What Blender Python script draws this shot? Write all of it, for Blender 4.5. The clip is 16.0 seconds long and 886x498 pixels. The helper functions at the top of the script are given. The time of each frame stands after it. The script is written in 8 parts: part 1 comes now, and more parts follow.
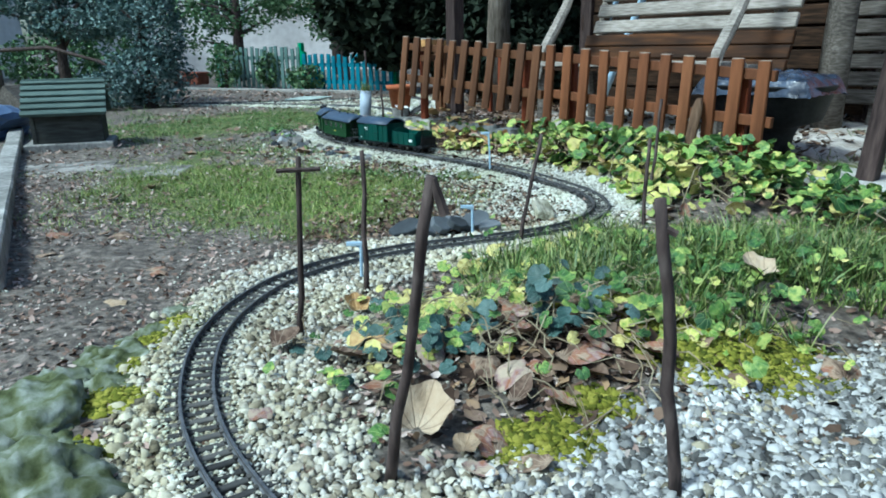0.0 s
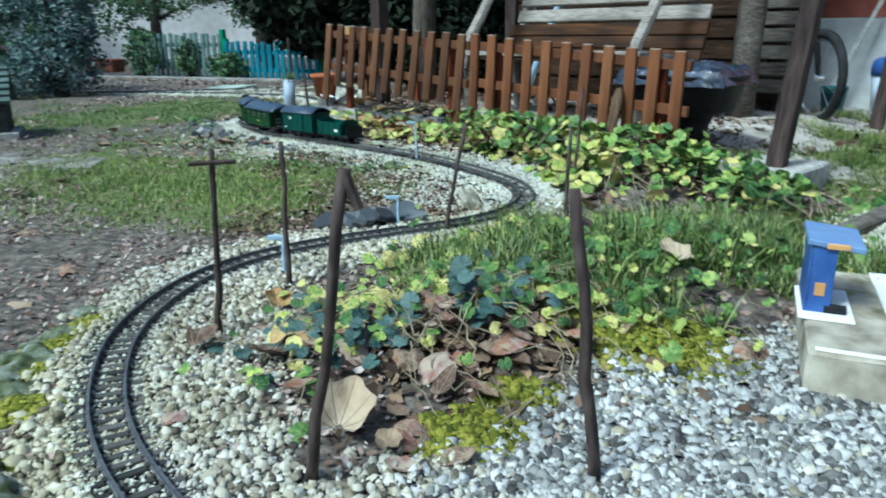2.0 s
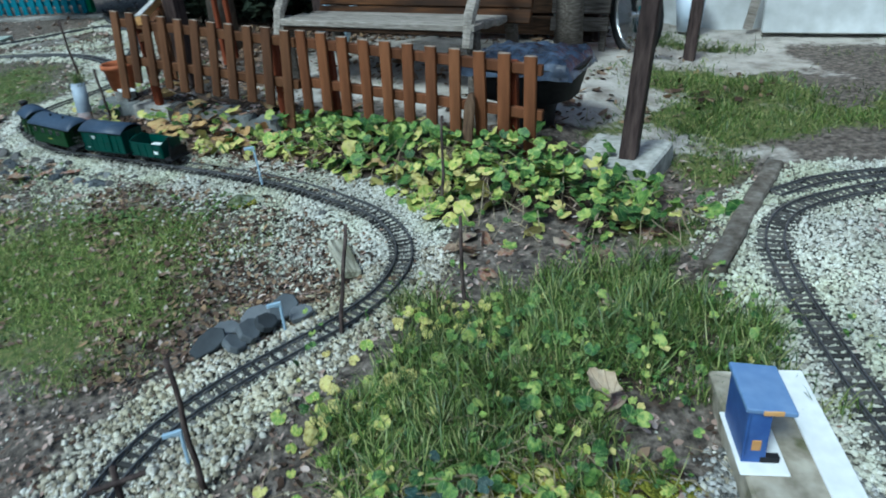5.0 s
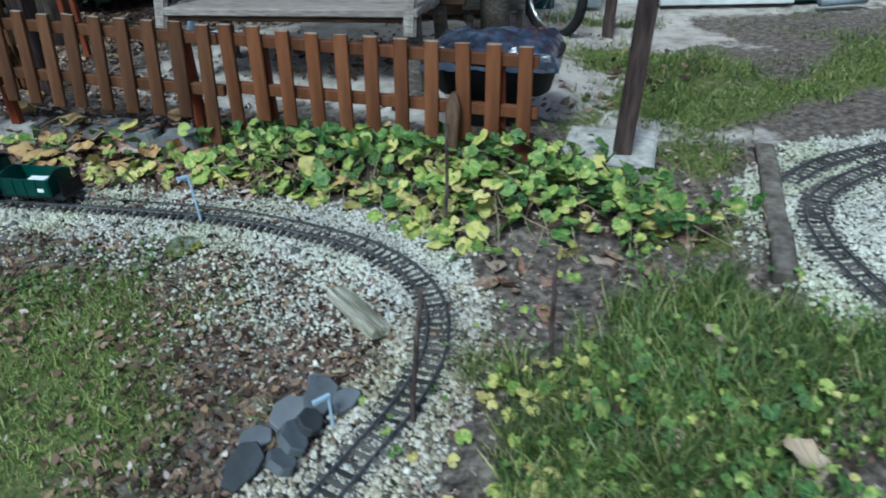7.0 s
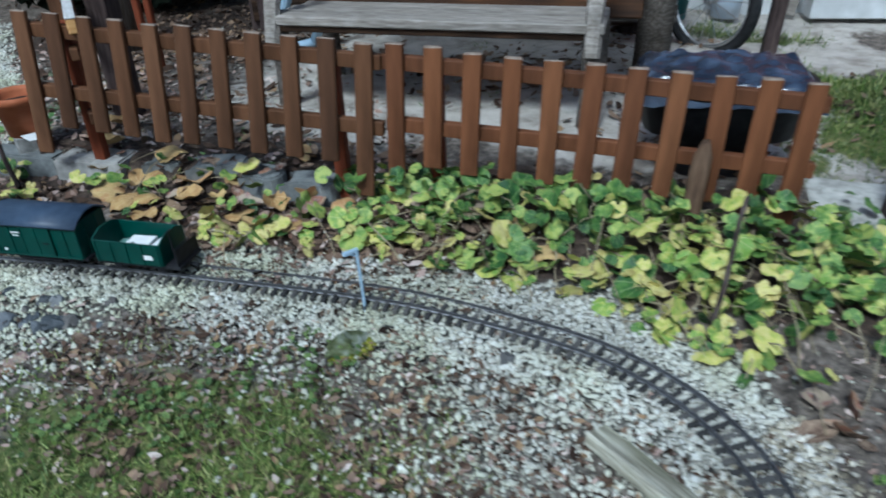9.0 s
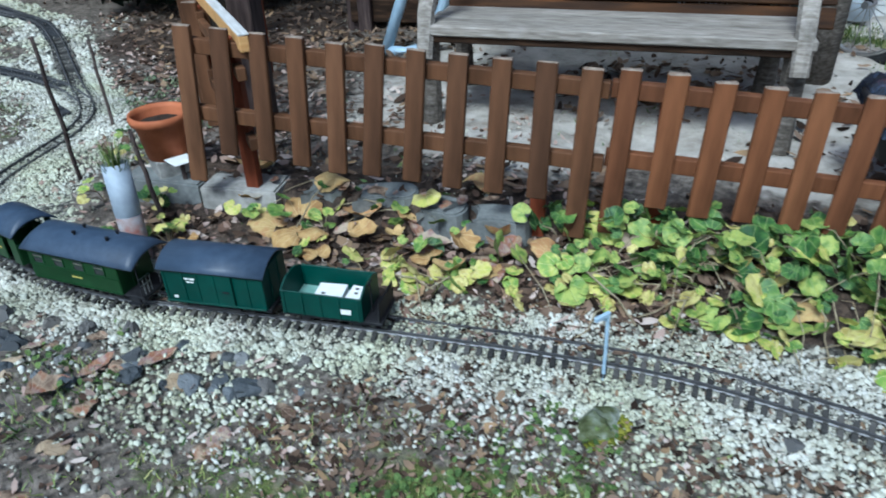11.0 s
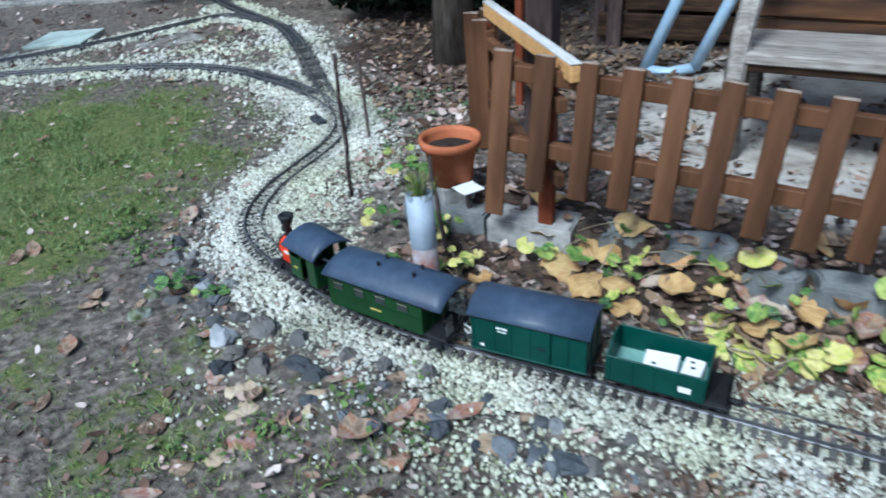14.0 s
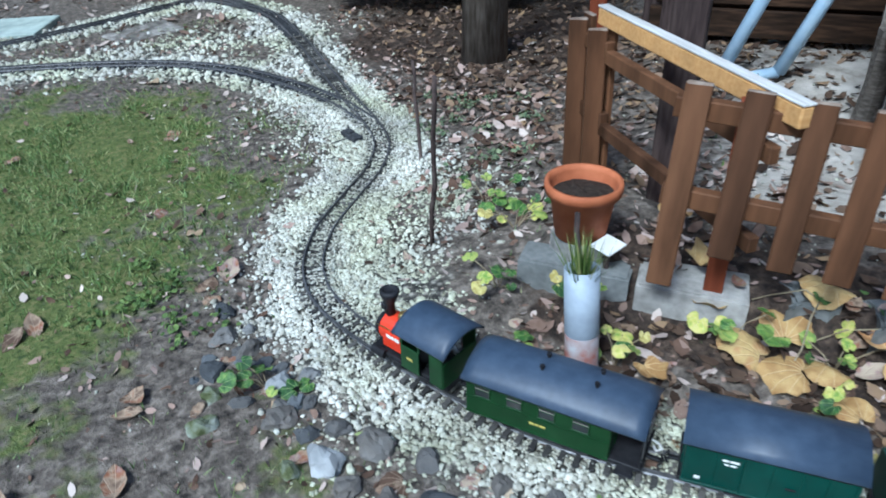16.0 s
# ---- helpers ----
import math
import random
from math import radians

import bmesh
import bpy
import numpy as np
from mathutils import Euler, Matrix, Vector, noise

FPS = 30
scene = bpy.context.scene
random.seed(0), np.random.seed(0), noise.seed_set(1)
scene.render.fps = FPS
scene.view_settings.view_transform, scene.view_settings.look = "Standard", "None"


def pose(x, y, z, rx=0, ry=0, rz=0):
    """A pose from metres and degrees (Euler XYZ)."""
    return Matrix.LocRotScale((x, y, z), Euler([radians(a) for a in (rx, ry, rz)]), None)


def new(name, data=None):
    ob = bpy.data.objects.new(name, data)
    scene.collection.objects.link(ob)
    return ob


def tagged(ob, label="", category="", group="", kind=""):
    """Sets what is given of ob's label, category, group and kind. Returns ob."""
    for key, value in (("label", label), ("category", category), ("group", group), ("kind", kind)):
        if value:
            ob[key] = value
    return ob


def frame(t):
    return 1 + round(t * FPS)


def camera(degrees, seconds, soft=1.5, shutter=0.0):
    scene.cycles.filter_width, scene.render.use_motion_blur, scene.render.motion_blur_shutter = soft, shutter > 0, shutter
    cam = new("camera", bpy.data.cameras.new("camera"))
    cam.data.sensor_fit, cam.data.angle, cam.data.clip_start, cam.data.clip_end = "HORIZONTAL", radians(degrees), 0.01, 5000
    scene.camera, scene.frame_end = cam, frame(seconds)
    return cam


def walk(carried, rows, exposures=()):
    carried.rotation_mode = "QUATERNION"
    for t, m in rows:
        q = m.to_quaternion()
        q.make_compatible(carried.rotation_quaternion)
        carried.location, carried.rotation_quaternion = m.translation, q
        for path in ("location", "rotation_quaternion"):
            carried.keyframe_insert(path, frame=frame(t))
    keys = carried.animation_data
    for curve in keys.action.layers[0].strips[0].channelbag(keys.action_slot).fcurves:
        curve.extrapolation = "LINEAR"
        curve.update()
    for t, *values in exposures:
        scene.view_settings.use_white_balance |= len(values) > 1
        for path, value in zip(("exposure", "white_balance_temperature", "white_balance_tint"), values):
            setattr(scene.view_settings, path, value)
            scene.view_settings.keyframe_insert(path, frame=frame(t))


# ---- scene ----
cam = camera(64.1, 16.0, soft=1.8, shutter=0.5)
METRES, EYE, TILT, LEAN, TURN = 3.6, 0.4725, -15.93, 0.88, 0.0
ROWS = [
    (0.0, 0.0, 0.0, 0.0, 0.0, 0.0, -0.0),
    (0.5, -0.0008, 0.0008, -0.0001, -0.75, -0.29, -0.2),
    (1.0, 0.0011, 0.0017, 0.0008, -2.2, -0.43, 0.25),
    (1.5, 0.003, 0.0014, 0.0016, -3.48, -0.49, -0.24),
    (2.0, 0.0045, 0.0029, 0.0012, -5.48, -0.93, 1.08),
    (2.5, 0.0037, 0.0056, 0.028, -9.23, -4.41, 3.25),
    (3.0, -0.0001, -0.0114, 0.08, -9.26, -7.46, 0.29),
    (3.5, -0.0085, -0.0173, 0.1145, -11.35, -8.91, 2.15),
    (6.0, -0.037, 0.128, 0.1685, -27.84, -14.35, 10.84),
    (6.5, -0.0648, 0.165, 0.1767, -31.91, -15.24, 11.18),
    (7.0, -0.0885, 0.2046, 0.188, -35.85, -17.26, 11.34),
    (7.5, -0.0918, 0.2495, 0.1929, -33.2, -17.08, 11.25),
    (8.0, -0.1025, 0.3013, 0.2057, -36.55, -16.13, 9.59),
    (8.5, -0.1063, 0.3481, 0.2144, -37.08, -17.73, 10.42),
    (9.0, -0.1103, 0.4027, 0.2274, -34.97, -17.06, 10.36),
    (9.5, -0.1347, 0.4463, 0.2434, -37.08, -22.13, 11.81),
    (10.0, -0.152, 0.4767, 0.2535, -36.58, -20.4, 10.52),
    (12.5, -0.1905, 0.5569, 0.2812, -30.74, -17.0, 10.59),
    (13.0, -0.2017, 0.5661, 0.2852, -28.66, -16.72, 9.97),
    (13.5, -0.2207, 0.5811, 0.2932, -24.57, -15.47, 8.99),
    (14.0, -0.2288, 0.6058, 0.2974, -20.97, -15.68, 8.52),
    (14.5, -0.2267, 0.6425, 0.3076, -16.5, -16.93, 7.39),
    (15.0, -0.2398, 0.6653, 0.3139, -14.88, -17.1, 6.55),
    (15.5, -0.2678, 0.7038, 0.3269, -22.05, -16.99, 7.78),
    (16.0, -0.2792, 0.7449, 0.3362, -25.94, -18.39, 8.38),
]
walk(cam, [(t, pose(0, 0, EYE, TILT, LEAN, TURN) @ pose(METRES * x, METRES * y, METRES * z, 90 + pitch, roll, yaw)) for t, x, y, z, yaw, pitch, roll in ROWS],
     exposures=[(0.0, 1.02, 5030, -10.5), (2.0, 0.92, 5060, -10.5), (3.5, 0.57, 4990, -11), (7.0, 0.42, 5030, -4.5), (9.0, 0.38, 5030, -1), (10.0, 0.64, 5020, -2), (12.5, 0.76, 5060, -0.5), (14.0, 0.86, 5030, 1), (16.0, 0.87, 5010, 0.5)])

# ---- world and sun: an overcast autumn day ----
world = bpy.data.worlds.new("sky")
scene.world = world
world.use_nodes = True
wn = world.node_tree.nodes
sky = wn.new("ShaderNodeTexSky")
sky.sky_type, sky.sun_disc = "NISHITA", False
sky.sun_elevation, sky.sun_rotation = radians(52), radians(238)
sky.air_density, sky.dust_density, sky.ozone_density = 1.0, 3.0, 1.0
wn["Background"].inputs["Strength"].default_value = 0.092
world.node_tree.links.new(sky.outputs["Color"], wn["Background"].inputs["Color"])
sun = new("sun", bpy.data.lights.new("sun", "SUN"))
sun.data.energy, sun.data.angle, sun.data.color = 2.25, radians(15), (1.0, 0.96, 0.9)
sun.rotation_euler = (radians(38), 0, radians(-58))

# ---- materials ----


def mat(name, cols, scale=30.0, rough=0.8, bump=0.2, metal=0.0, rnd="", big=4.0, worn=0.35, spec=None, stretch=(1, 1, 1), depth=0.004, tint=None):
    """A surface of the given colours, mottled at two scales. rnd: 'island' or 'object' spreads the colours piece by piece."""
    m = bpy.data.materials.new(name)
    m.use_nodes = True
    nt = m.node_tree
    n, link = nt.nodes, nt.links.new
    b = n["Principled BSDF"]
    tc = n.new("ShaderNodeTexCoord")
    mp = n.new("ShaderNodeMapping")
    mp.inputs["Scale"].default_value = stretch
    link(tc.outputs["Object"], mp.inputs["Vector"])
    fine = n.new("ShaderNodeTexNoise")
    fine.inputs["Scale"].default_value, fine.inputs["Detail"].default_value = scale, 5
    link(mp.outputs["Vector"], fine.inputs["Vector"])
    ramp = n.new("ShaderNodeValToRGB")
    el = ramp.color_ramp.elements
    while len(el) < len(cols):
        el.new(0.5)
    for i, c in enumerate(cols):
        lo, hi = (0.0, 1.0) if rnd else (0.3, 0.7)
        el[i].position = lo + (hi - lo) * i / max(1, len(cols) - 1)
        el[i].color = (*c, 1)
    if rnd:
        src = n.new("ShaderNodeNewGeometry" if rnd == "island" else "ShaderNodeObjectInfo")
        out = src.outputs["Random Per Island" if rnd == "island" else "Random"]
        add = n.new("ShaderNodeMath")
        add.operation = "MULTIPLY_ADD"
        link(fine.outputs["Fac"], add.inputs[0])
        add.inputs[1].default_value = 0.3
        sub = n.new("ShaderNodeMath")
        sub.operation = "SUBTRACT"
        link(out, sub.inputs[0])
        sub.inputs[1].default_value = 0.15
        link(sub.outputs[0], add.inputs[2])
        link(add.outputs[0], ramp.inputs["Fac"])
    else:
        link(fine.outputs["Fac"], ramp.inputs["Fac"])
    large = n.new("ShaderNodeTexNoise")
    large.inputs["Scale"].default_value, large.inputs["Detail"].default_value = big, 6
    link(mp.outputs["Vector"], large.inputs["Vector"])
    r2 = n.new("ShaderNodeMapRange")
    r2.inputs["From Min"].default_value, r2.inputs["From Max"].default_value = 0.3, 0.7
    r2.inputs["To Min"].default_value, r2.inputs["To Max"].default_value = 1.0 - worn, 1.0 + worn * 0.5
    link(large.outputs["Fac"], r2.inputs["Value"])
    mul = n.new("ShaderNodeMix")
    mul.data_type, mul.blend_type = "RGBA", "MULTIPLY"
    mul.inputs["Factor"].default_value = 1.0
    link(ramp.outputs["Color"], mul.inputs["A"])
    link(r2.outputs["Result"], mul.inputs["B"])
    colour = mul.outputs["Result"]
    if tint:
        patch = n.new("ShaderNodeTexNoise")
        patch.inputs["Scale"].default_value, patch.inputs["Detail"].default_value = 3.1, 4
        link(tc.outputs["Object"], patch.inputs["Vector"])
        r3 = n.new("ShaderNodeMapRange")
        r3.inputs["From Min"].default_value, r3.inputs["From Max"].default_value = 0.42, 0.62
        link(patch.outputs["Fac"], r3.inputs["Value"])
        mix = n.new("ShaderNodeMix")
        mix.data_type, mix.blend_type = "RGBA", "MULTIPLY"
        link(r3.outputs["Result"], mix.inputs["Factor"])
        link(colour, mix.inputs["A"])
        mix.inputs["B"].default_value = (*tint, 1)
        colour = mix.outputs["Result"]
    link(colour, b.inputs["Base Color"])
    b.inputs["Roughness"].default_value, b.inputs["Metallic"].default_value = rough, metal
    b.inputs["Specular IOR Level"].default_value = (0.12 if rough > 0.55 else 0.4) if spec is None else spec
    if bump:
        bp = n.new("ShaderNodeBump")
        bp.inputs["Strength"].default_value, bp.inputs["Distance"].default_value = bump, depth
        link(fine.outputs["Fac"], bp.inputs["Height"])
        link(bp.outputs["Normal"], b.inputs["Normal"])
    return m


def leaf_mat(name, cols, vein, rim, rnd, rough=0.5, arms=1.75, blotch=0.35, strength=0.55):
    """A leaf blade by its own flat coordinates: one hue a leaf, blotches, veins fanning from the stalk, a withered rim."""
    m = bpy.data.materials.new(name)
    m.use_nodes = True
    nt = m.node_tree
    n, link = nt.nodes, nt.links.new
    b = n["Principled BSDF"]

    def math_node(op, a, c):
        q = n.new("ShaderNodeMath")
        q.operation = op
        for i, v in enumerate((a, c)):
            if isinstance(v, (int, float)):
                q.inputs[i].default_value = v
            else:
                link(v, q.inputs[i])
        return q.outputs[0]

    def ramped(value, lo, hi, to_lo, to_hi):
        q = n.new("ShaderNodeMapRange")
        for key, v in (("From Min", lo), ("From Max", hi), ("To Min", to_lo), ("To Max", to_hi)):
            q.inputs[key].default_value = v
        link(value, q.inputs["Value"])
        return q.outputs["Result"]

    def mixed(fac, a, c):
        q = n.new("ShaderNodeMix")
        q.data_type = "RGBA"
        link(fac, q.inputs["Factor"])
        link(a, q.inputs["A"])
        q.inputs["B"].default_value = (*c, 1)
        return q.outputs["Result"]

    at = n.new("ShaderNodeAttribute")
    at.attribute_name = "local"
    src = n.new("ShaderNodeNewGeometry" if rnd == "island" else "ShaderNodeObjectInfo")
    chance = src.outputs["Random Per Island" if rnd == "island" else "Random"]
    shift = n.new("ShaderNodeVectorMath")
    shift.operation = "MULTIPLY_ADD"
    shift.inputs[0].default_value = (37.0, 19.0, 5.0)
    link(chance, shift.inputs[1])
    link(at.outputs["Vector"], shift.inputs[2])
    coarse, fine = n.new("ShaderNodeTexNoise"), n.new("ShaderNodeTexNoise")
    coarse.inputs["Scale"].default_value, coarse.inputs["Detail"].default_value = 3.2, 3
    fine.inputs["Scale"].default_value, fine.inputs["Detail"].default_value = 15.0, 4
    link(shift.outputs[0], coarse.inputs["Vector"])
    link(shift.outputs[0], fine.inputs["Vector"])
    ramp = n.new("ShaderNodeValToRGB")
    el = ramp.color_ramp.elements
    while len(el) < len(cols):
        el.new(0.5)
    for i, c in enumerate(cols):
        el[i].position, el[i].color = i / max(1, len(cols) - 1), (*c, 1)
    link(math_node("ADD", chance, ramped(coarse.outputs["Fac"], 0.3, 0.7, -blotch, blotch)), ramp.inputs["Fac"])
    sep = n.new("ShaderNodeSeparateXYZ")
    link(at.outputs["Vector"], sep.inputs[0])
    low = math_node("ADD", sep.outputs["Y"], 0.36)
    away = math_node("SQRT", math_node("ADD", math_node("MULTIPLY", sep.outputs["X"], sep.outputs["X"]), math_node("MULTIPLY", low, low)), 0)
    fan = math_node("PINGPONG", math_node("MULTIPLY", math_node("ARCTAN2", sep.outputs["X"], low), arms), 0.5)
    line = ramped(math_node("MULTIPLY", fan, away), 0.008, 0.035, strength, 0.0)
    r2 = math_node("ADD", math_node("MULTIPLY", sep.outputs["X"], sep.outputs["X"]), math_node("MULTIPLY", sep.outputs["Y"], sep.outputs["Y"]))
    edge = ramped(math_node("ADD", r2, math_node("MULTIPLY", fine.outputs["Fac"], 0.22)), 0.29, 0.40, 0.0, 0.75)
    col = mixed(edge, mixed(line, ramp.outputs["Color"], vein), rim)
    link(col, b.inputs["Base Color"])
    b.inputs["Roughness"].default_value, b.inputs["Specular IOR Level"].default_value = rough, 0.3
    bp = n.new("ShaderNodeBump")
    bp.inputs["Strength"].default_value, bp.inputs["Distance"].default_value = 0.5, 0.003
    link(math_node("SUBTRACT", fine.outputs["Fac"], line), bp.inputs["Height"])
    link(bp.outputs["Normal"], b.inputs["Normal"])
    return m


def ground_mat():
    """Soil with grass, gravel and sandy paving where the sheet's own masks put them."""
    m = bpy.data.materials.new("garden_soil")
    m.use_nodes = True
    nt = m.node_tree
    n, link = nt.nodes, nt.links.new
    b = n["Principled BSDF"]
    tc = n.new("ShaderNodeTexCoord")

    def noise_ramp(scale, cols, lo=0.35, hi=0.65):
        t = n.new("ShaderNodeTexNoise")
        t.inputs["Scale"].default_value, t.inputs["Detail"].default_value = scale, 8
        t.inputs["Roughness"].default_value = 0.7
        link(tc.outputs["Object"], t.inputs["Vector"])
        r = n.new("ShaderNodeValToRGB")
        el = r.color_ramp.elements
        while len(el) < len(cols):
            el.new(0.5)
        for i, c in enumerate(cols):
            el[i].position, el[i].color = lo + (hi - lo) * i / (len(cols) - 1), (*c, 1)
        link(t.outputs["Fac"], r.inputs["Fac"])
        return t, r

    soil_t, soil = noise_ramp(38, [(0.018, 0.014, 0.011), (0.114, 0.094, 0.076), (0.265, 0.226, 0.188)], 0.34, 0.66)
    # Near-black tones: rotted leaves with the shade already in the colour.
    _, mould_shade = noise_ramp(45, [(0.010, 0.007, 0.005), (0.045, 0.030, 0.021), (0.11, 0.078, 0.055)])
    _, green = noise_ramp(60, [(0.034, 0.056, 0.013), (0.098, 0.122, 0.030), (0.19, 0.17, 0.070)])
    _, sand = noise_ramp(9, [(0.25, 0.22, 0.185), (0.42, 0.385, 0.335), (0.54, 0.50, 0.45)])
    vor = n.new("ShaderNodeTexVoronoi")
    vor.inputs["Scale"].default_value = 75
    link(tc.outputs["Object"], vor.inputs["Vector"])
    sep = n.new("ShaderNodeSeparateColor")
    link(vor.outputs["Color"], sep.inputs["Color"])
    peb = n.new("ShaderNodeValToRGB")
    el = peb.color_ramp.elements
    el[0].position, el[0].color = 0.0, (0.115, 0.108, 0.094, 1)
    el[1].position, el[1].color = 1.0, (0.56, 0.525, 0.44, 1)
    mid = el.new(0.45)
    mid.color = (0.31, 0.288, 0.242, 1)
    link(sep.outputs["Red"], peb.inputs["Fac"])
    # Shade between pebbles is put into the colour: darker away from each cell's centre.
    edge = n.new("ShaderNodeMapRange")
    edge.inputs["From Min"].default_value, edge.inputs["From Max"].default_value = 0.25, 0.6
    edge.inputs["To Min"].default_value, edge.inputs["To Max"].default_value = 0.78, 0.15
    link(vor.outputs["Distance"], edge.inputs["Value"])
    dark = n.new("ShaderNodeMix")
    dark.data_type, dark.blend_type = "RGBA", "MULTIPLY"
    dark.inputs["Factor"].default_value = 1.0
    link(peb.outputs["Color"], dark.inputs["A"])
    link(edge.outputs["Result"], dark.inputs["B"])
    col = soil.outputs["Color"]
    rough_noise = n.new("ShaderNodeTexNoise")
    rough_noise.inputs["Scale"].default_value, rough_noise.inputs["Detail"].default_value = 25, 6
    link(tc.outputs["Object"], rough_noise.inputs["Vector"])
    for key, src in (("humus_shade", mould_shade.outputs["Color"]), ("grass", green.outputs["Color"]), ("sand", sand.outputs["Color"]), ("gravel", dark.outputs["Result"])):
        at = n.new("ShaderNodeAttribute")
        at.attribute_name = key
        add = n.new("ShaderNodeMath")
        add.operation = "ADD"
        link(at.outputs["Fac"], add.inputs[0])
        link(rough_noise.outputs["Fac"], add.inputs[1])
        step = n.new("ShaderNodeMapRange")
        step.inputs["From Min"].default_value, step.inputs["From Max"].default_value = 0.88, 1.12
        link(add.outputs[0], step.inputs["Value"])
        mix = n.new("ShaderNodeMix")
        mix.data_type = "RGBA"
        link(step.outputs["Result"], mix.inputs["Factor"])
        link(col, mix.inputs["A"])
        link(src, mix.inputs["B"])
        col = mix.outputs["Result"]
    link(col, b.inputs["Base Color"])
    b.inputs["Roughness"].default_value = 0.68
    b.inputs["Specular IOR Level"].default_value = 0.32
    bp = n.new("ShaderNodeBump")
    bp.inputs["Strength"].default_value, bp.inputs["Distance"].default_value = 0.8, 0.012
    link(soil_t.outputs["Fac"], bp.inputs["Height"])
    link(bp.outputs["Normal"], b.inputs["Normal"])
    return m


M_GROUND = ground_mat()
M_PEBBLE = mat("limestone_gravel", [(0.055, 0.048, 0.038), (0.22, 0.192, 0.137), (0.40, 0.362, 0.27), (0.52, 0.485, 0.385), (0.64, 0.615, 0.53), (0.27, 0.24, 0.185), (0.72, 0.705, 0.645)], 120, 0.75, 0.3, rnd="island", worn=0.3, tint=(0.88, 0.87, 0.76))
M_PEBBLEW = mat("whitish_limestone_gravel", [(0.19, 0.177, 0.15), (0.40, 0.385, 0.32), (0.52, 0.51, 0.435), (0.61, 0.605, 0.53), (0.43, 0.415, 0.355), (0.69, 0.685, 0.63)], 120, 0.75, 0.3, rnd="island", worn=0.3, tint=(0.90, 0.93, 0.80))
M_GREYPEB = mat("grey_gravel", [(0.055, 0.053, 0.049), (0.22, 0.216, 0.203), (0.42, 0.415, 0.393), (0.62, 0.615, 0.588)], 120, 0.7, 0.3, rnd="island", worn=0.3)
M_GRASS = mat("grass_blades", [(0.028, 0.056, 0.010), (0.070, 0.120, 0.022), (0.145, 0.205, 0.044), (0.34, 0.335, 0.13)], 20, 0.5, 0, rnd="island", worn=0.45)
M_LAWN = mat("short_lawn_blades", [(0.060, 0.118, 0.022), (0.150, 0.228, 0.047), (0.265, 0.335, 0.080), (0.44, 0.43, 0.17)], 20, 0.55, 0, rnd="island", worn=0.3)
M_TURF = mat("green_turf_blades", [(0.042, 0.090, 0.023), (0.100, 0.172, 0.044), (0.17, 0.245, 0.072), (0.34, 0.36, 0.16)], 20, 0.55, 0, rnd="island", worn=0.3)
M_IVY = leaf_mat("ivy_leaf", [(0.022, 0.060, 0.018), (0.046, 0.110, 0.026), (0.088, 0.170, 0.036), (0.16, 0.245, 0.052), (0.32, 0.37, 0.09)], (0.30, 0.37, 0.14), (0.22, 0.19, 0.06), "object", 0.45)
M_IVYI = leaf_mat("ivy_leaf_mass", [(0.022, 0.060, 0.018), (0.046, 0.110, 0.026), (0.088, 0.170, 0.036), (0.16, 0.245, 0.052), (0.32, 0.37, 0.09)], (0.30, 0.37, 0.14), (0.22, 0.19, 0.06), "island", 0.45)
M_DARKIVY = leaf_mat("bluish_ivy_leaf", [(0.016, 0.036, 0.030), (0.040, 0.078, 0.066), (0.085, 0.135, 0.12)], (0.17, 0.23, 0.20), (0.03, 0.05, 0.04), "object", 0.35, strength=0.4)
M_DEAD = leaf_mat("withered_leaf", [(0.085, 0.050, 0.032), (0.17, 0.115, 0.078), (0.30, 0.22, 0.15), (0.22, 0.09, 0.045), (0.26, 0.17, 0.155), (0.36, 0.29, 0.21)], (0.36, 0.28, 0.20), (0.10, 0.06, 0.04), "object", 0.7, 2.4)
M_LITTER = mat("leaf_litter", [(0.045, 0.03, 0.022), (0.13, 0.08, 0.056), (0.26, 0.18, 0.14), (0.39, 0.285, 0.24), (0.56, 0.48, 0.42)], 60, 0.85, 0.2, rnd="island", worn=0.3)
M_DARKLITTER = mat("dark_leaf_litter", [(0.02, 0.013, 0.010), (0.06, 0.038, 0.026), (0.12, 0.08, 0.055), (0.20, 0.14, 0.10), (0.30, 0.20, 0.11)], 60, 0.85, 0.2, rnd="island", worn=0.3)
M_STEM = mat("dry_stem", [(0.20, 0.15, 0.09), (0.38, 0.33, 0.22)], 60, 0.8, 0.2)
M_MOSS = mat("moss", [(0.055, 0.066, 0.010), (0.16, 0.165, 0.020), (0.30, 0.28, 0.05)], 90, 0.95, 0.4, rnd="island")
M_FENCE = mat("brown_fence_stain", [(0.074, 0.036, 0.019), (0.092, 0.044, 0.022), (0.112, 0.052, 0.025), (0.128, 0.062, 0.031)], 30, 0.62, 0.2, rnd="object", stretch=(1.6, 1.6, 0.3), big=14, worn=0.55)
M_FENCER = mat("reddish_fence_stain", [(0.115, 0.048, 0.023), (0.140, 0.057, 0.026), (0.165, 0.067, 0.029), (0.185, 0.080, 0.036)], 30, 0.62, 0.2, rnd="object", stretch=(1.6, 1.6, 0.3), big=14, worn=0.55)
M_POST = mat("red_fence_stain", [(0.14, 0.036, 0.016), (0.19, 0.05, 0.022)], 30, 0.6, 0.2, stretch=(3, 3, 0.4))
M_ENDGRAIN = mat("weathered_wood", [(0.17, 0.145, 0.12), (0.27, 0.24, 0.205), (0.37, 0.335, 0.30)], 35, 0.8, 0.3, stretch=(0.5, 4, 4))
M_LATH = mat("bare_pine_lath", [(0.50, 0.26, 0.09), (0.62, 0.37, 0.15)], 30, 0.6, 0.15, stretch=(4, 0.4, 4), worn=0.2)
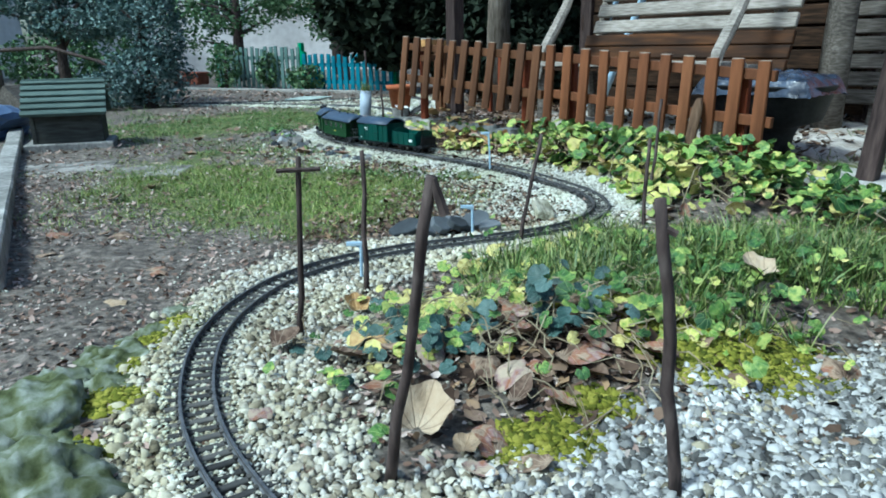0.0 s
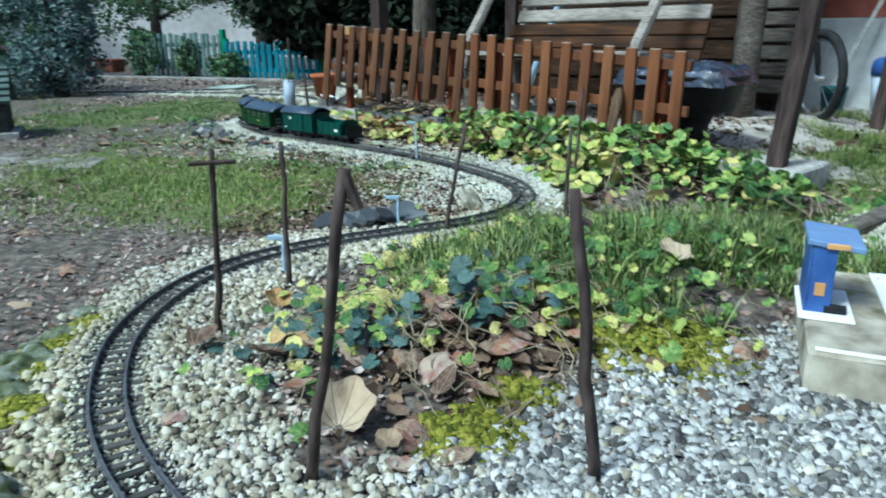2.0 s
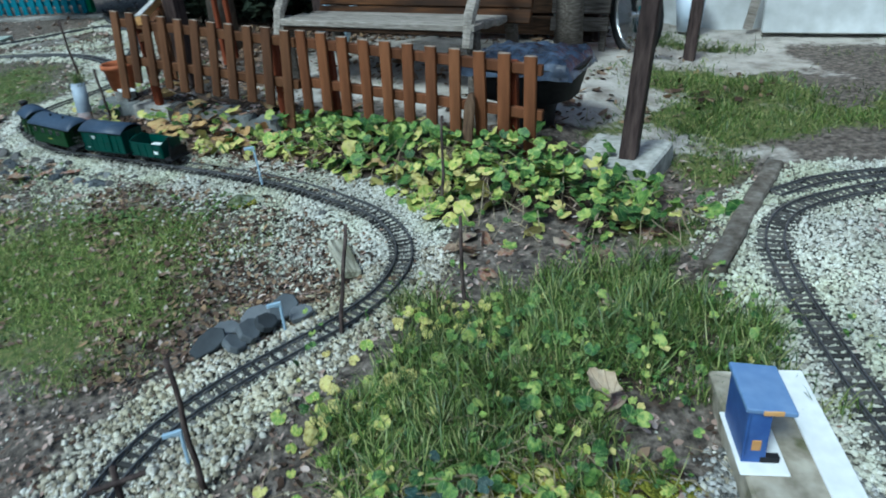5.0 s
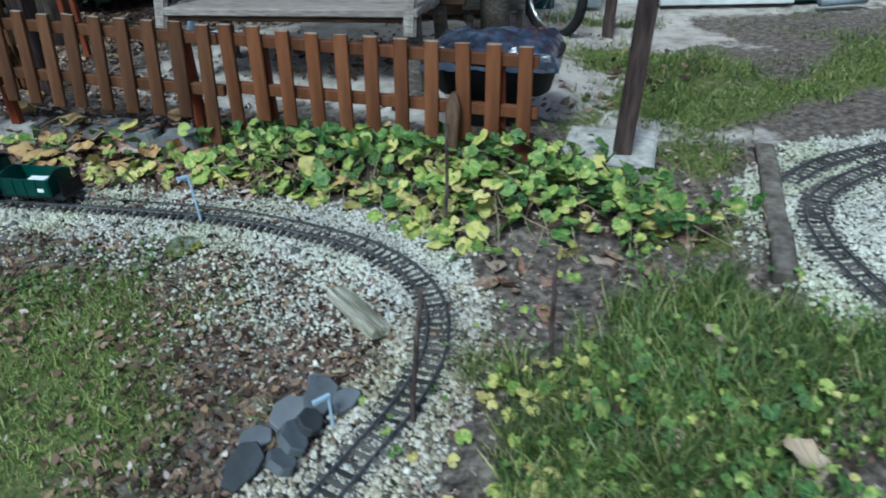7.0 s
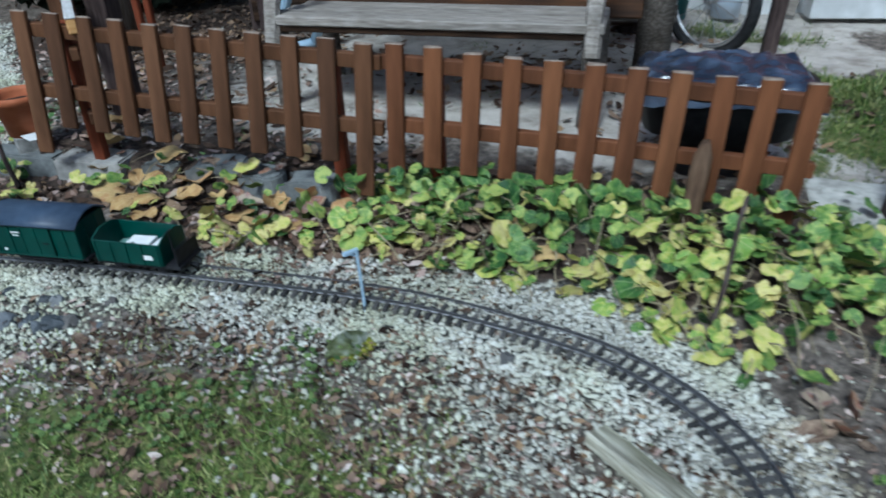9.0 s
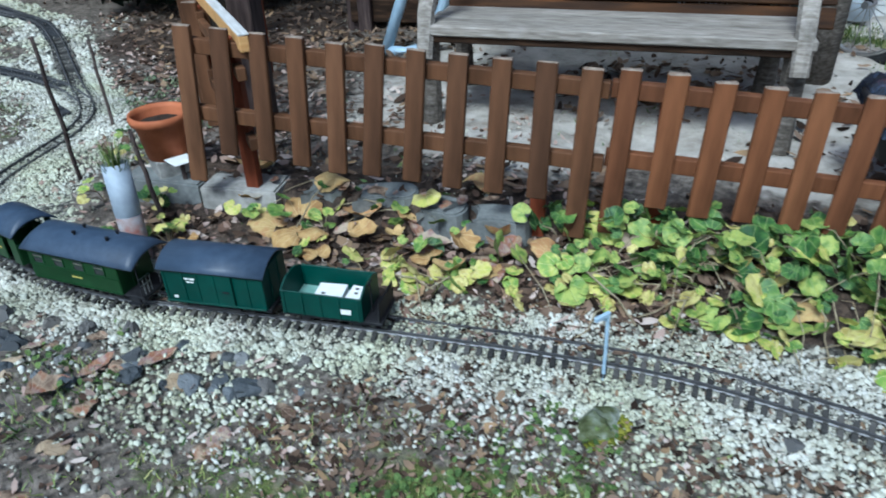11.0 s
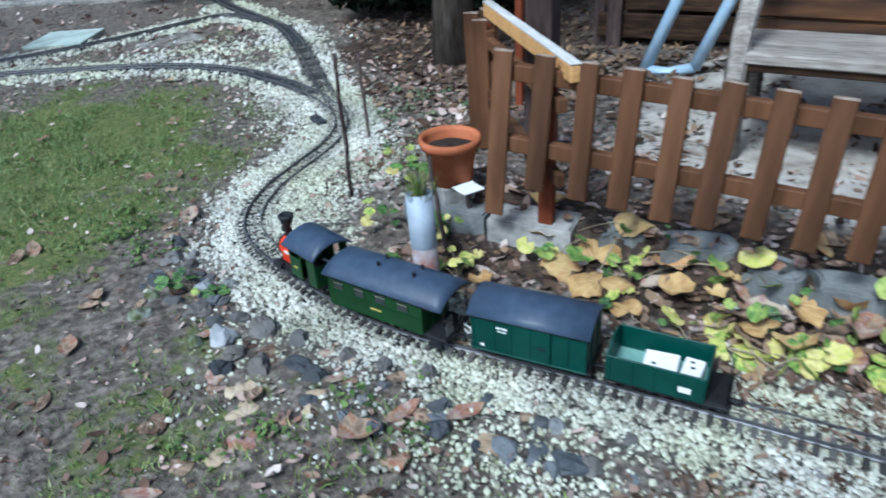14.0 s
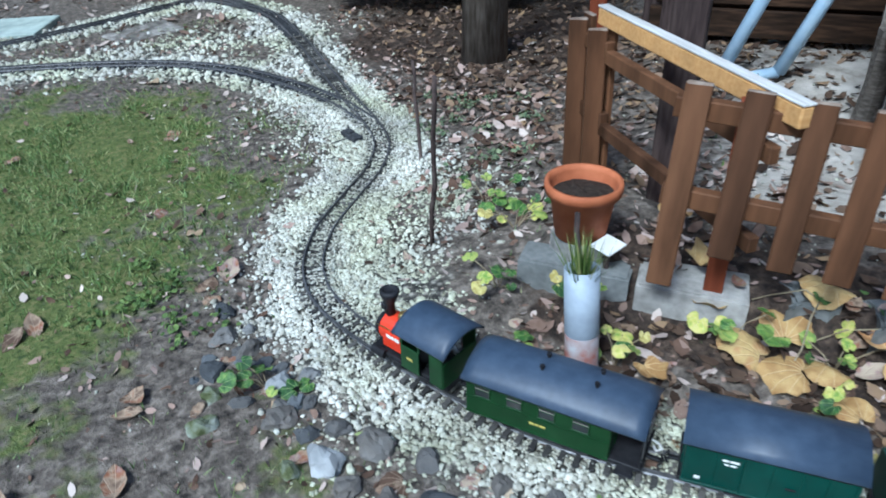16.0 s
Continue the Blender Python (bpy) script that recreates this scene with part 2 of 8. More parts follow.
M_WHITEWOOD = mat("bleached_wood", [(0.42, 0.40, 0.37), (0.62, 0.61, 0.59)], 30, 0.75, 0.3, stretch=(0.5, 4, 4))
M_STAKE = mat("dark_stick_bark", [(0.035, 0.027, 0.025), (0.075, 0.055, 0.05), (0.12, 0.095, 0.085)], 80, 0.8, 0.5, stretch=(1, 1, 0.3))
M_RAIL = mat("dull_rail_metal", [(0.09, 0.09, 0.095), (0.17, 0.17, 0.175)], 90, 0.5, 0.1, metal=0.55)
M_SLEEPER = mat("black_plastic_sleeper", [(0.035, 0.034, 0.033), (0.075, 0.072, 0.068), (0.14, 0.132, 0.12)], 90, 0.75, 0.25, rnd="object")
M_SLEEPERI = mat("black_plastic_sleepers", [(0.03, 0.031, 0.035), (0.08, 0.082, 0.088)], 90, 0.7, 0.25)
M_STONE = mat("grey_field_stone", [(0.045, 0.050, 0.056), (0.105, 0.108, 0.112), (0.16, 0.145, 0.13), (0.24, 0.245, 0.245)], 35, 0.75, 0.6, rnd="object", worn=0.5, depth=0.006)
M_SLATE = mat("dark_slate_piece", [(0.05, 0.055, 0.06), (0.10, 0.11, 0.12), (0.19, 0.20, 0.21)], 45, 0.6, 0.5, rnd="object", worn=0.4)
M_CONC = mat("weathered_concrete", [(0.17, 0.165, 0.15), (0.28, 0.27, 0.25), (0.38, 0.365, 0.34)], 45, 0.9, 0.4, big=6, worn=0.4)
M_COACH = mat("bottle_green_paint", [(0.009, 0.038, 0.011), (0.014, 0.056, 0.016)], 30, 0.42, 0.05, worn=0.25, spec=0.3)
M_WAGON = mat("blue_green_paint", [(0.0035, 0.041, 0.031), (0.006, 0.058, 0.043)], 30, 0.45, 0.05, worn=0.25, spec=0.3)
M_ROOF = mat("slate_blue_roof", [(0.033, 0.050, 0.083), (0.050, 0.072, 0.112)], 60, 0.45, 0.06, worn=0.25, spec=0.35)
M_BLACK = mat("black_plastic", [(0.010, 0.010, 0.012), (0.024, 0.024, 0.027)], 60, 0.55, 0.1, spec=0.2)
M_RED = mat("signal_red_paint", [(0.55, 0.035, 0.012), (0.68, 0.055, 0.02)], 40, 0.35, 0.04, worn=0.15)
M_WHITE = mat("white_card", [(0.72, 0.72, 0.70), (0.82, 0.82, 0.80)], 40, 0.6, 0.05, worn=0.12)
M_YELLOW = mat("pale_yellow_trim", [(0.55, 0.45, 0.10), (0.62, 0.52, 0.14)], 60, 0.5, 0)
M_PANE = mat("dim_window_pane", [(0.03, 0.035, 0.035), (0.05, 0.055, 0.055)], 20, 0.12, 0, spec=0.6)
M_WOODIN = mat("wagon_floor_boards", [(0.16, 0.30, 0.26), (0.24, 0.40, 0.34)], 40, 0.6, 0.1)
M_STEEL = mat("bright_steel", [(0.45, 0.45, 0.45), (0.6, 0.6, 0.6)], 60, 0.35, 0.05, metal=0.9)
M_BRASS = mat("brass", [(0.55, 0.38, 0.12), (0.65, 0.47, 0.17)], 60, 0.3, 0.05, metal=0.9)
M_TERRA = mat("terracotta", [(0.34, 0.105, 0.045), (0.44, 0.15, 0.068)], 40, 0.6, 0.12, worn=0.3)
M_EARTH = mat("potting_earth", [(0.02, 0.015, 0.012), (0.05, 0.038, 0.03)], 90, 0.95, 0.8)
M_ZINC = mat("galvanised_pipe", [(0.27, 0.31, 0.36), (0.40, 0.45, 0.51)], 25, 0.6, 0.1, metal=0.1, worn=0.3)
M_BLUE = mat("cobalt_blue_paint", [(0.035, 0.085, 0.29), (0.06, 0.13, 0.38)], 40, 0.45, 0.06, worn=0.25)
M_SKYBLUE = mat("pale_blue_paint", [(0.34, 0.47, 0.60), (0.44, 0.57, 0.68)], 30, 0.45, 0.08, worn=0.25)
M_MOSSY = mat("mossy_grey_stone", [(0.036, 0.044, 0.014), (0.105, 0.12, 0.055), (0.19, 0.21, 0.155), (0.33, 0.35, 0.31)], 34, 0.9, 0.9, worn=0.45, depth=0.008)
M_OLDGREY = mat("old_grey_timber", [(0.06, 0.05, 0.042), (0.11, 0.095, 0.08), (0.18, 0.16, 0.14)], 30, 0.8, 0.35, stretch=(0.5, 4, 4))

# ---- helpers for meshes ----


def mesh_of(name, verts, faces, material):
    me = bpy.data.meshes.new(name)
    me.from_pydata(verts, [], faces)
    me.materials.append(material)
    return me


def part(name, bm, material, parent, label=""):
    """Links a bmesh as one mesh object under a thing or a part (or at top level)."""
    me = bpy.data.meshes.new(name)
    bmesh.ops.recalc_face_normals(bm, faces=bm.faces)
    bm.to_mesh(me)
    bm.free()
    me.materials.append(material)
    ob = new(name, me)
    ob.parent = parent
    if label:
        tagged(ob, label)
    return ob


def shared(name, me, parent, m):
    """A piece on a mesh that it shares with its like."""
    ob = new(name, me)
    ob.parent = parent
    ob.matrix_basis = m
    return ob


def thing(name, m, label, category, group="", kind=""):
    ob = new(name)
    ob.empty_display_size = 0.05
    ob.matrix_basis = m
    return tagged(ob, label, category, group, kind)


def box(bm, c, s, bevel=0.0, rot=None, taper=1.0):
    """A box of size s round c; taper narrows its top."""
    mat4 = Matrix.Translation(c) @ (rot if rot else Matrix()) @ Matrix.Diagonal((*s, 1))
    made = bmesh.ops.create_cube(bm, size=1, matrix=mat4)["verts"]
    if taper != 1.0:
        inv = mat4.inverted()
        for v in made:
            p = inv @ v.co
            if p.z > 0:
                v.co = mat4 @ Vector((p.x * taper, p.y * taper, p.z))
    if bevel:
        edges = {e for v in made for e in v.link_edges}
        bmesh.ops.bevel(bm, geom=list(edges), offset=bevel, segments=1, affect="EDGES")
    return bm


def rod(bm, pts, radii, seg=8, cap=True, jitter=0.0, rng=random):
    """A round rod along pts; radii one for all or one a point."""
    if not isinstance(radii, (list, tuple)):
        radii = [radii] * len(pts)
    rings = []
    pts = [Vector(p) for p in pts]
    side = None
    for i, p in enumerate(pts):
        d = (pts[min(i + 1, len(pts) - 1)] - pts[max(i - 1, 0)]).normalized()
        if side is None or abs(side.dot(d)) > 0.95:
            side = d.orthogonal().normalized()
        side = (side - d * side.dot(d)).normalized()
        up = d.cross(side)
        ring = []
        for k in range(seg):
            a = 2 * math.pi * k / seg
            r = radii[i] * (1 + rng.uniform(-jitter, jitter))
            ring.append(bm.verts.new(p + (side * math.cos(a) + up * math.sin(a)) * r))
        rings.append(ring)
    for a, b in zip(rings, rings[1:]):
        for k in range(seg):
            bm.faces.new((a[k], a[(k + 1) % seg], b[(k + 1) % seg], b[k]))
    if cap:
        bm.faces.new(rings[0][::-1])
        bm.faces.new(rings[-1])
    return bm


def prism(bm, outline, x0, x1, axis="x"):
    """An outline in the cross-section, drawn out along x (or y, z)."""
    def at(u, v, w):
        return {"x": (w, u, v), "y": (u, w, v), "z": (u, v, w)}[axis]
    a = [bm.verts.new(at(u, v, x0)) for u, v in outline]
    b = [bm.verts.new(at(u, v, x1)) for u, v in outline]
    k = len(outline)
    for i in range(k):
        bm.faces.new((a[i], a[(i + 1) % k], b[(i + 1) % k], b[i]))
    bm.faces.new(a[::-1])
    bm.faces.new(b)
    return bm


def lathe(bm, profile, c=(0, 0, 0), seg=24):
    """A turned shape from (radius, height) pairs."""
    rings = []
    for r, z in profile:
        rings.append([bm.verts.new((c[0] + max(r, 1e-4) * math.cos(2 * math.pi * k / seg), c[1] + max(r, 1e-4) * math.sin(2 * math.pi * k / seg), c[2] + z)) for k in range(seg)])
    for a, b in zip(rings, rings[1:]):
        for k in range(seg):
            bm.faces.new((a[k], a[(k + 1) % seg], b[(k + 1) % seg], b[k]))
    bm.faces.new(rings[0][::-1])
    bm.faces.new(rings[-1])
    return bm


def stone_bm(rng, size, flat=0.6, lumps=0.25, level=2):
    """A lumpy stone about size across, its foot at z = 0."""
    bm = bmesh.new()
    bmesh.ops.create_icosphere(bm, subdivisions=level, radius=0.5)
    off = Vector((rng.uniform(-50, 50), rng.uniform(-50, 50), rng.uniform(-50, 50)))
    sx, sy = rng.uniform(0.8, 1.2), rng.uniform(0.6, 1.0)
    for v in bm.verts:
        v.co *= 1 + lumps * 1.6 * noise.noise(v.co * 2.2 + off) + lumps * 0.8 * noise.noise(v.co * 5 + off) + lumps * 0.35 * noise.noise(v.co * 11 + off)
        v.co = Vector((v.co.x * sx * size, v.co.y * sy * size, (v.co.z + 0.36) * flat * size))
    return bm


def smooth(ob):
    for p in ob.data.polygons:
        p.use_smooth = True
    return ob


def grid_noise(x, y, scale, seed):
    """Smooth value noise on numpy arrays, about -1 to 1."""
    r = np.random.default_rng(seed)
    table = r.uniform(-1, 1, (256, 256))
    u, v = np.asarray(x) * scale + 1000.0, np.asarray(y) * scale + 1000.0
    i, j = np.floor(u).astype(int), np.floor(v).astype(int)
    fu, fv = u - i, v - j
    fu, fv = fu * fu * (3 - 2 * fu), fv * fv * (3 - 2 * fv)
    a, b = table[i % 256, j % 256], table[(i + 1) % 256, j % 256]
    c, d = table[i % 256, (j + 1) % 256], table[(i + 1) % 256, (j + 1) % 256]
    return (a * (1 - fu) + b * fu) * (1 - fv) + (c * (1 - fu) + d * fu) * fv


def step(a, b, x):
    t = np.clip((np.asarray(x, float) - a) / (b - a), 0, 1)
    return t * t * (3 - 2 * t)


def blob(x, y, cx, cy, rx, ry, turn=0.0):
    c, s = math.cos(radians(turn)), math.sin(radians(turn))
    u, v = (x - cx) * c + (y - cy) * s, -(x - cx) * s + (y - cy) * c
    return np.exp(-((u / rx) ** 2) - (v / ry) ** 2)


# ---- the plan ----
FENCE_A, FENCE_DIR, FENCE_BACK = np.array((-0.15, 3.65)), np.array((0.643, -0.766)), np.array((0.766, 0.643))


def fence_sd(x, y):
    """Along the fence from its corner, and behind it."""
    return (x - FENCE_A[0]) * FENCE_DIR[0] + (y - FENCE_A[1]) * FENCE_DIR[1], (x - FENCE_A[0]) * FENCE_BACK[0] + (y - FENCE_A[1]) * FENCE_BACK[1]


def H(x, y):
    """The lie of the land."""
    x, y = np.asarray(x, float), np.asarray(y, float)
    s, d = fence_sd(x, y)
    h = 0.085 * step(-0.40, -0.03, d) * step(-0.9, -0.1, s) * (1 - 0.75 * step(1.7, 2.05, s)) * (1 - 0.5 * step(1.2, 2.5, d))
    kerb = step(-0.34, -0.28, s) * (1 - step(0.70, 0.86, s))
    h = h + kerb * (0.060 * step(0.010, 0.062, d) - 0.026 * step(-0.30, -0.05, d) - 0.034 * step(0.3, 0.8, d))
    h = h + 0.075 * blob(x, y, 0.2, 1.02, 0.24, 0.18) + 0.05 * blob(x, y, 0.5, 1.30, 0.35, 0.2)
    h = h - 0.045 * blob(x, y, 0.14, 2.2, 0.22, 0.26) - 0.07 * blob(x, y, 1.38, 2.0, 0.32, 0.2, 35) - 0.03 * (1 - step(-0.62, -0.45, x)) * (1 - step(1.6, 2.4, y))
    return h


def spline(ctrl, gap=0.01):
    """A smooth line through the control points, as points a set gap apart."""
    p = [np.array(c, float) for c in ctrl]
    p = [2 * p[0] - p[1]] + p + [2 * p[-1] - p[-2]]
    out = []
    for i in range(1, len(p) - 2):
        for t in np.linspace(0, 1, 24, endpoint=False):
            a, b, c, d = p[i - 1:i + 3]
            out.append(0.5 * (2 * b + (c - a) * t + (2 * a - 5 * b + 4 * c - d) * t**2 + (3 * b - a - 3 * c + d) * t**3))
    out = np.array(out + [p[-2]])
    run = np.concatenate([[0], np.cumsum(np.linalg.norm(np.diff(out, axis=0), axis=1))])
    at = np.arange(0, run[-1], gap)
    return np.stack([np.interp(at, run, out[:, k]) for k in (0, 1)], 1)


MAIN = spline([(0.08, 0.36), (-0.13, 0.55), (-0.245, 0.69), (-0.325, 0.83), (-0.375, 0.98), (-0.395, 1.12), (-0.38, 1.27), (-0.33, 1.41), (-0.23, 1.53),
               (-0.09, 1.62), (0.06, 1.685), (0.21, 1.75), (0.34, 1.84), (0.435, 1.97), (0.475, 2.13), (0.455, 2.31), (0.375, 2.48), (0.27, 2.65),
               (0.13, 2.83), (-0.03, 3.02), (-0.2, 3.22), (-0.36, 3.4), (-0.51, 3.58), (-0.63, 3.82), (-0.70, 4.05), (-0.69, 4.22), (-0.61, 4.38),
               (-0.49, 4.51), (-0.375, 4.63), (-0.285, 4.78), (-0.25, 4.96), (-0.235, 5.2), (-0.205, 5.55), (-0.165, 6.0), (-0.16, 6.45), (-0.25, 6.85), (-0.36, 7.4), (-0.4, 8.2)])
BRANCH = spline([(-0.25, 4.96), (-0.29, 5.22), (-0.39, 5.5), (-0.54, 5.77), (-0.83, 6.03), (-1.36, 6.28), (-2.1, 6.5), (-3.0, 6.65)])
UPPER = spline([(-0.2, 6.65), (-0.38, 6.98), (-0.6, 6.95), (-0.95, 6.80), (-1.36, 6.68), (-2.1, 6.58), (-3.0, 6.62)])
LOOP = spline([(2.3, 1.45), (2.0, 1.6), (1.72, 1.66), (1.5, 1.66), (1.345, 1.57), (1.225, 1.40), (1.1, 1.17), (0.99, 0.95), (0.9, 0.7), (0.84, 0.4)])
OUTER = spline([(1.55, 1.775), (1.74, 1.765), (1.95, 1.70), (2.2, 1.6), (2.5, 1.45)])
INNER = spline([(1.37, 1.22), (1.30, 1.05), (1.24, 0.85), (1.2, 0.6)])
TRACKS = [MAIN, BRANCH, UPPER, LOOP, OUTER, INNER]


def near_track(x, y, lines=TRACKS):
    x, y = np.asarray(x, float), np.asarray(y, float)
    best = np.full(x.shape, 9.0)
    pts = np.concatenate([l[::3] for l in lines])
    for i in range(0, len(pts), 40):
        q = pts[i:i + 40]
        dd = np.sqrt((x[..., None] - q[:, 0]) ** 2 + (y[..., None] - q[:, 1]) ** 2).min(-1)
        best = np.minimum(best, dd)
    return best


def gravel_mask(x, y):
    d = near_track(x, y)
    n1 = grid_noise(x, y, 9, 3) * 0.035 + grid_noise(x, y, 30, 4) * 0.025
    g = 1 - step(0.10, 0.19, d + n1)
    front = step(0.0, 0.10, 0.77 + 0.40 * x - y + n1) * step(-0.35, -0.25, x) * (1 - step(1.35, 1.6, x)) * step(0.3, 0.45, y)
    g = g * (1 - step(0.09, 0.13, d) * (1 - step(-0.50, -0.40, x - 0.4 * np.clip(0.8 - y, 0, 1))) * (1 - step(1.2, 1.35, y)))
    band = step(-0.40, -0.33, x) * (1 - step(-0.20, -0.04, x + n1 * 2)) * step(0.5, 0.6, y) * (1 - step(1.42, 1.55, y))
    inside = 0.6 * blob(x, y, 0.24, 2.28, 0.28, 0.34) + 0.55 * blob(x, y, 0.0, 2.78, 0.3, 0.16, -50)
    right = np.clip(1.6 * blob(x, y, 1.5, 1.15, 0.42, 0.5), 0, 1) * step(1.0, 1.12, x - 0.62 * (y - 1.5))
    bend = 0.95 * blob(x, y, -0.62, 3.95, 0.2, 0.45) + 0.55 * blob(x, y, -0.28, 4.6, 0.16, 0.45) + 0.6 * blob(x, y, -0.33, 5.3, 0.18, 0.5) + 0.6 * blob(x, y, -0.75, 6.2, 0.8, 0.22)
    sw = 0.55 * blob(x, y, -0.42, 3.1, 0.28, 0.2, -50)
    s, dd = fence_sd(x, y)
    return np.clip(np.maximum.reduce([g, front, band, inside, right, bend, sw]), 0, 1) * (1 - step(-0.26, -0.16, dd) * step(-0.5, -0.3, s) * (1 - step(2.0, 2.3, s)))


def grass_mask(x, y):
    n1 = grid_noise(x, y, 3.2, 7) * 0.35 + grid_noise(x, y, 9, 8) * 0.25
    lawn = 0.35 * blob(x, y, -1.05, 3.1, 0.32, 0.3) + 0.45 * blob(x, y, -1.9, 4.3, 0.5, 0.6) + 0.35 * blob(x, y, -0.75, 2.1, 0.4, 0.35) + 1.2 * blob(x, y, -0.45, 2.38, 0.55, 0.46) + 1.5 * blob(x, y, -1.22, 5.1, 0.78, 0.7) + 0.3 * blob(x, y, -1.4, 4.0, 0.5, 0.6) + 0.75 * blob(x, y, -0.95, 2.75, 0.45, 0.42) + 0.2 * blob(x, y, -0.85, 3.7, 0.4, 0.5)
    tuft = 0.45 * blob(x, y, 0.62, 1.42, 0.42, 0.22, 8)
    yard = 1.4 * blob(x, y, 2.22, 2.70, 0.45, 0.27, -45) + 1.2 * blob(x, y, 1.92, 2.40, 0.36, 0.16, -35) + 1.1 * blob(x, y, 2.4, 2.12, 0.5, 0.15, -15) + 0.9 * blob(x, y, 3.1, 2.1, 0.4, 0.3) + 0.8 * blob(x, y, 1.58, 2.12, 0.16, 0.14) + 0.7 * blob(x, y, 1.45, 2.47, 0.2, 0.08, 10) + 0.9 * blob(x, y, 2.68, 3.3, 0.3, 0.1, -40) + 0.8 * blob(x, y, 2.55, 3.55, 0.3, 0.16) + 0.9 * blob(x, y, 1.2, 1.78, 0.16, 0.12)
    far = 0.9 * step(2.0, 3.5, -x) * (1 - step(7, 8, y)) + 0.7 * step(4, 5, x) + 0.6 * blob(x, y, -0.55, 6.55, 0.3, 0.12)
    g = np.clip((lawn + tuft + yard + far) + n1 - 0.15, 0, 1)
    return g * step(0.13, 0.24, near_track(x, y, [MAIN, BRANCH, UPPER, LOOP]))


def sand_mask(x, y):
    s, d = fence_sd(x, y)
    n1 = grid_noise(x, y, 4, 11) * 0.3
    yard = step(0.15, 0.45, d + n1 * 0.4) * step(-0.3, 0.3, s) * (1 - step(2.2, 2.7, s + n1)) * 0.9
    wallside = 0.9 * blob(x, y, 3.5, 3.0, 0.9, 0.22, -38)
    path = 0.75 * blob(x, y, -1.45, 2.95, 0.45, 0.16, 8)
    return np.clip(np.maximum.reduce([yard, wallside, path]), 0, 1) * (1 - 0.8 * np.clip(grass_mask(x, y), 0, 1)) * (1 - np.clip(1.3 * blob(x, y, 0.6, 5.6, 0.7, 0.7), 0, 1))


def humus_shade_mask(x, y):
    """Dark leafmould, shade put into its colour, below conifers, along fence, on ivy bank."""
    s, d = fence_sd(x, y)
    n1 = grid_noise(x, y, 5, 12) * 0.25
    strip = step(-0.32, -0.22, d - 0.14 * (1 - step(0.4, 0.9, s))) * (1 - step(0.12, 0.3, d)) * step(-0.4, -0.1, s) * (1 - step(2.1, 2.3, s))
    return np.clip(np.maximum.reduce([1.1 * blob(x, y, 0.6, 5.6, 0.7, 0.75), strip, blob(x, y, 0.15, 1.0, 0.26, 0.16), 0.9 * blob(x, y, -0.06, 1.05, 0.12, 0.16), 1.1 * blob(x, y, 0.62, 1.38, 0.5, 0.26, 8), blob(x, y, 0.3, 1.25, 0.3, 0.18)]) + n1, 0, 1)


# ---- the ground: one sheet, fine near the railway, coarse to the horizon ----
def ground_sheet():
    def axis(lo, hi, gap, reach):
        near = np.arange(lo, hi + gap / 2, gap)
        out, g = [], gap
        v = hi
        while v < reach:
            g *= 1.35
            v += g
            out.append(v)
        back, g, v = [], gap, lo
        while v > -reach:
            g *= 1.35
            v -= g
            back.append(v)
        return np.concatenate([back[::-1], near, out])

    xs, ys = axis(-2.4, 3.0, 0.025, 400), axis(0.2, 7.2, 0.025, 400)
    X, Y = np.meshgrid(xs, ys)
    d = near_track(np.clip(X, -5, 5), np.clip(Y, -2, 10))
    Z = H(X, Y) + (grid_noise(X, Y, 4, 21) * 0.008 + grid_noise(X, Y, 18, 22) * 0.005 + grid_noise(X, Y, 38, 23) * 0.003) * step(0.03, 0.2, d)
    nx, ny = len(xs), len(ys)
    idx = np.arange(nx * ny).reshape(ny, nx)
    faces = np.stack([idx[:-1, :-1], idx[:-1, 1:], idx[1:, 1:], idx[1:, :-1]], -1).reshape(-1, 4)
    me = mesh_of("ground", np.stack([X, Y, Z], -1).reshape(-1, 3).tolist(), faces.tolist(), M_GROUND)
    for key, fn in (("gravel", gravel_mask), ("grass", grass_mask), ("sand", sand_mask), ("humus_shade", humus_shade_mask)):
        me.attributes.new(key, "FLOAT", "POINT").data.foreach_set("value", fn(X, Y).astype(np.float32).ravel())
    for p in me.polygons:
        p.use_smooth = True
    return tagged(new("ground", me), "dark garden soil with patchy lawn, gravel beds and sandy paving", "ground", kind="structure")


ground_sheet()


# ---- scattered stuff: one mesh each ----
def strew(name, verts, faces, at, turn, size, material, label, category, local=False):
    """Copies of a small form, joined: at (n, 3), turn (n, 3, 3), size (n, 3)."""
    verts = np.asarray(verts, float)
    n, k = len(at), len(verts)
    all_v = np.einsum("nij,nkj->nki", turn, verts[None] * size[:, None, :]) + at[:, None, :]
    me = bpy.data.meshes.new(name)
    f = np.asarray(faces)
    all_f = (f[None] + (np.arange(n) * k)[:, None, None]).reshape(-1, f.shape[1])
    me.vertices.add(n * k)
    me.vertices.foreach_set("co", all_v.astype(np.float32).ravel())
    me.loops.add(all_f.size)
    me.loops.foreach_set("vertex_index", all_f.astype(np.int32).ravel())
    me.polygons.add(len(all_f))
    me.polygons.foreach_set("loop_start", np.arange(0, all_f.size, f.shape[1], dtype=np.int32))
    me.update(calc_edges=True)
    me.materials.append(material)
    if local:
        me.attributes.new("local", "FLOAT_VECTOR", "POINT").data.foreach_set("vector", np.tile(verts, (n, 1)).astype(np.float32).ravel())
        me.polygons.foreach_set("use_smooth", [True] * len(me.polygons))
    return tagged(new(name, me), label, category, kind="stuff")


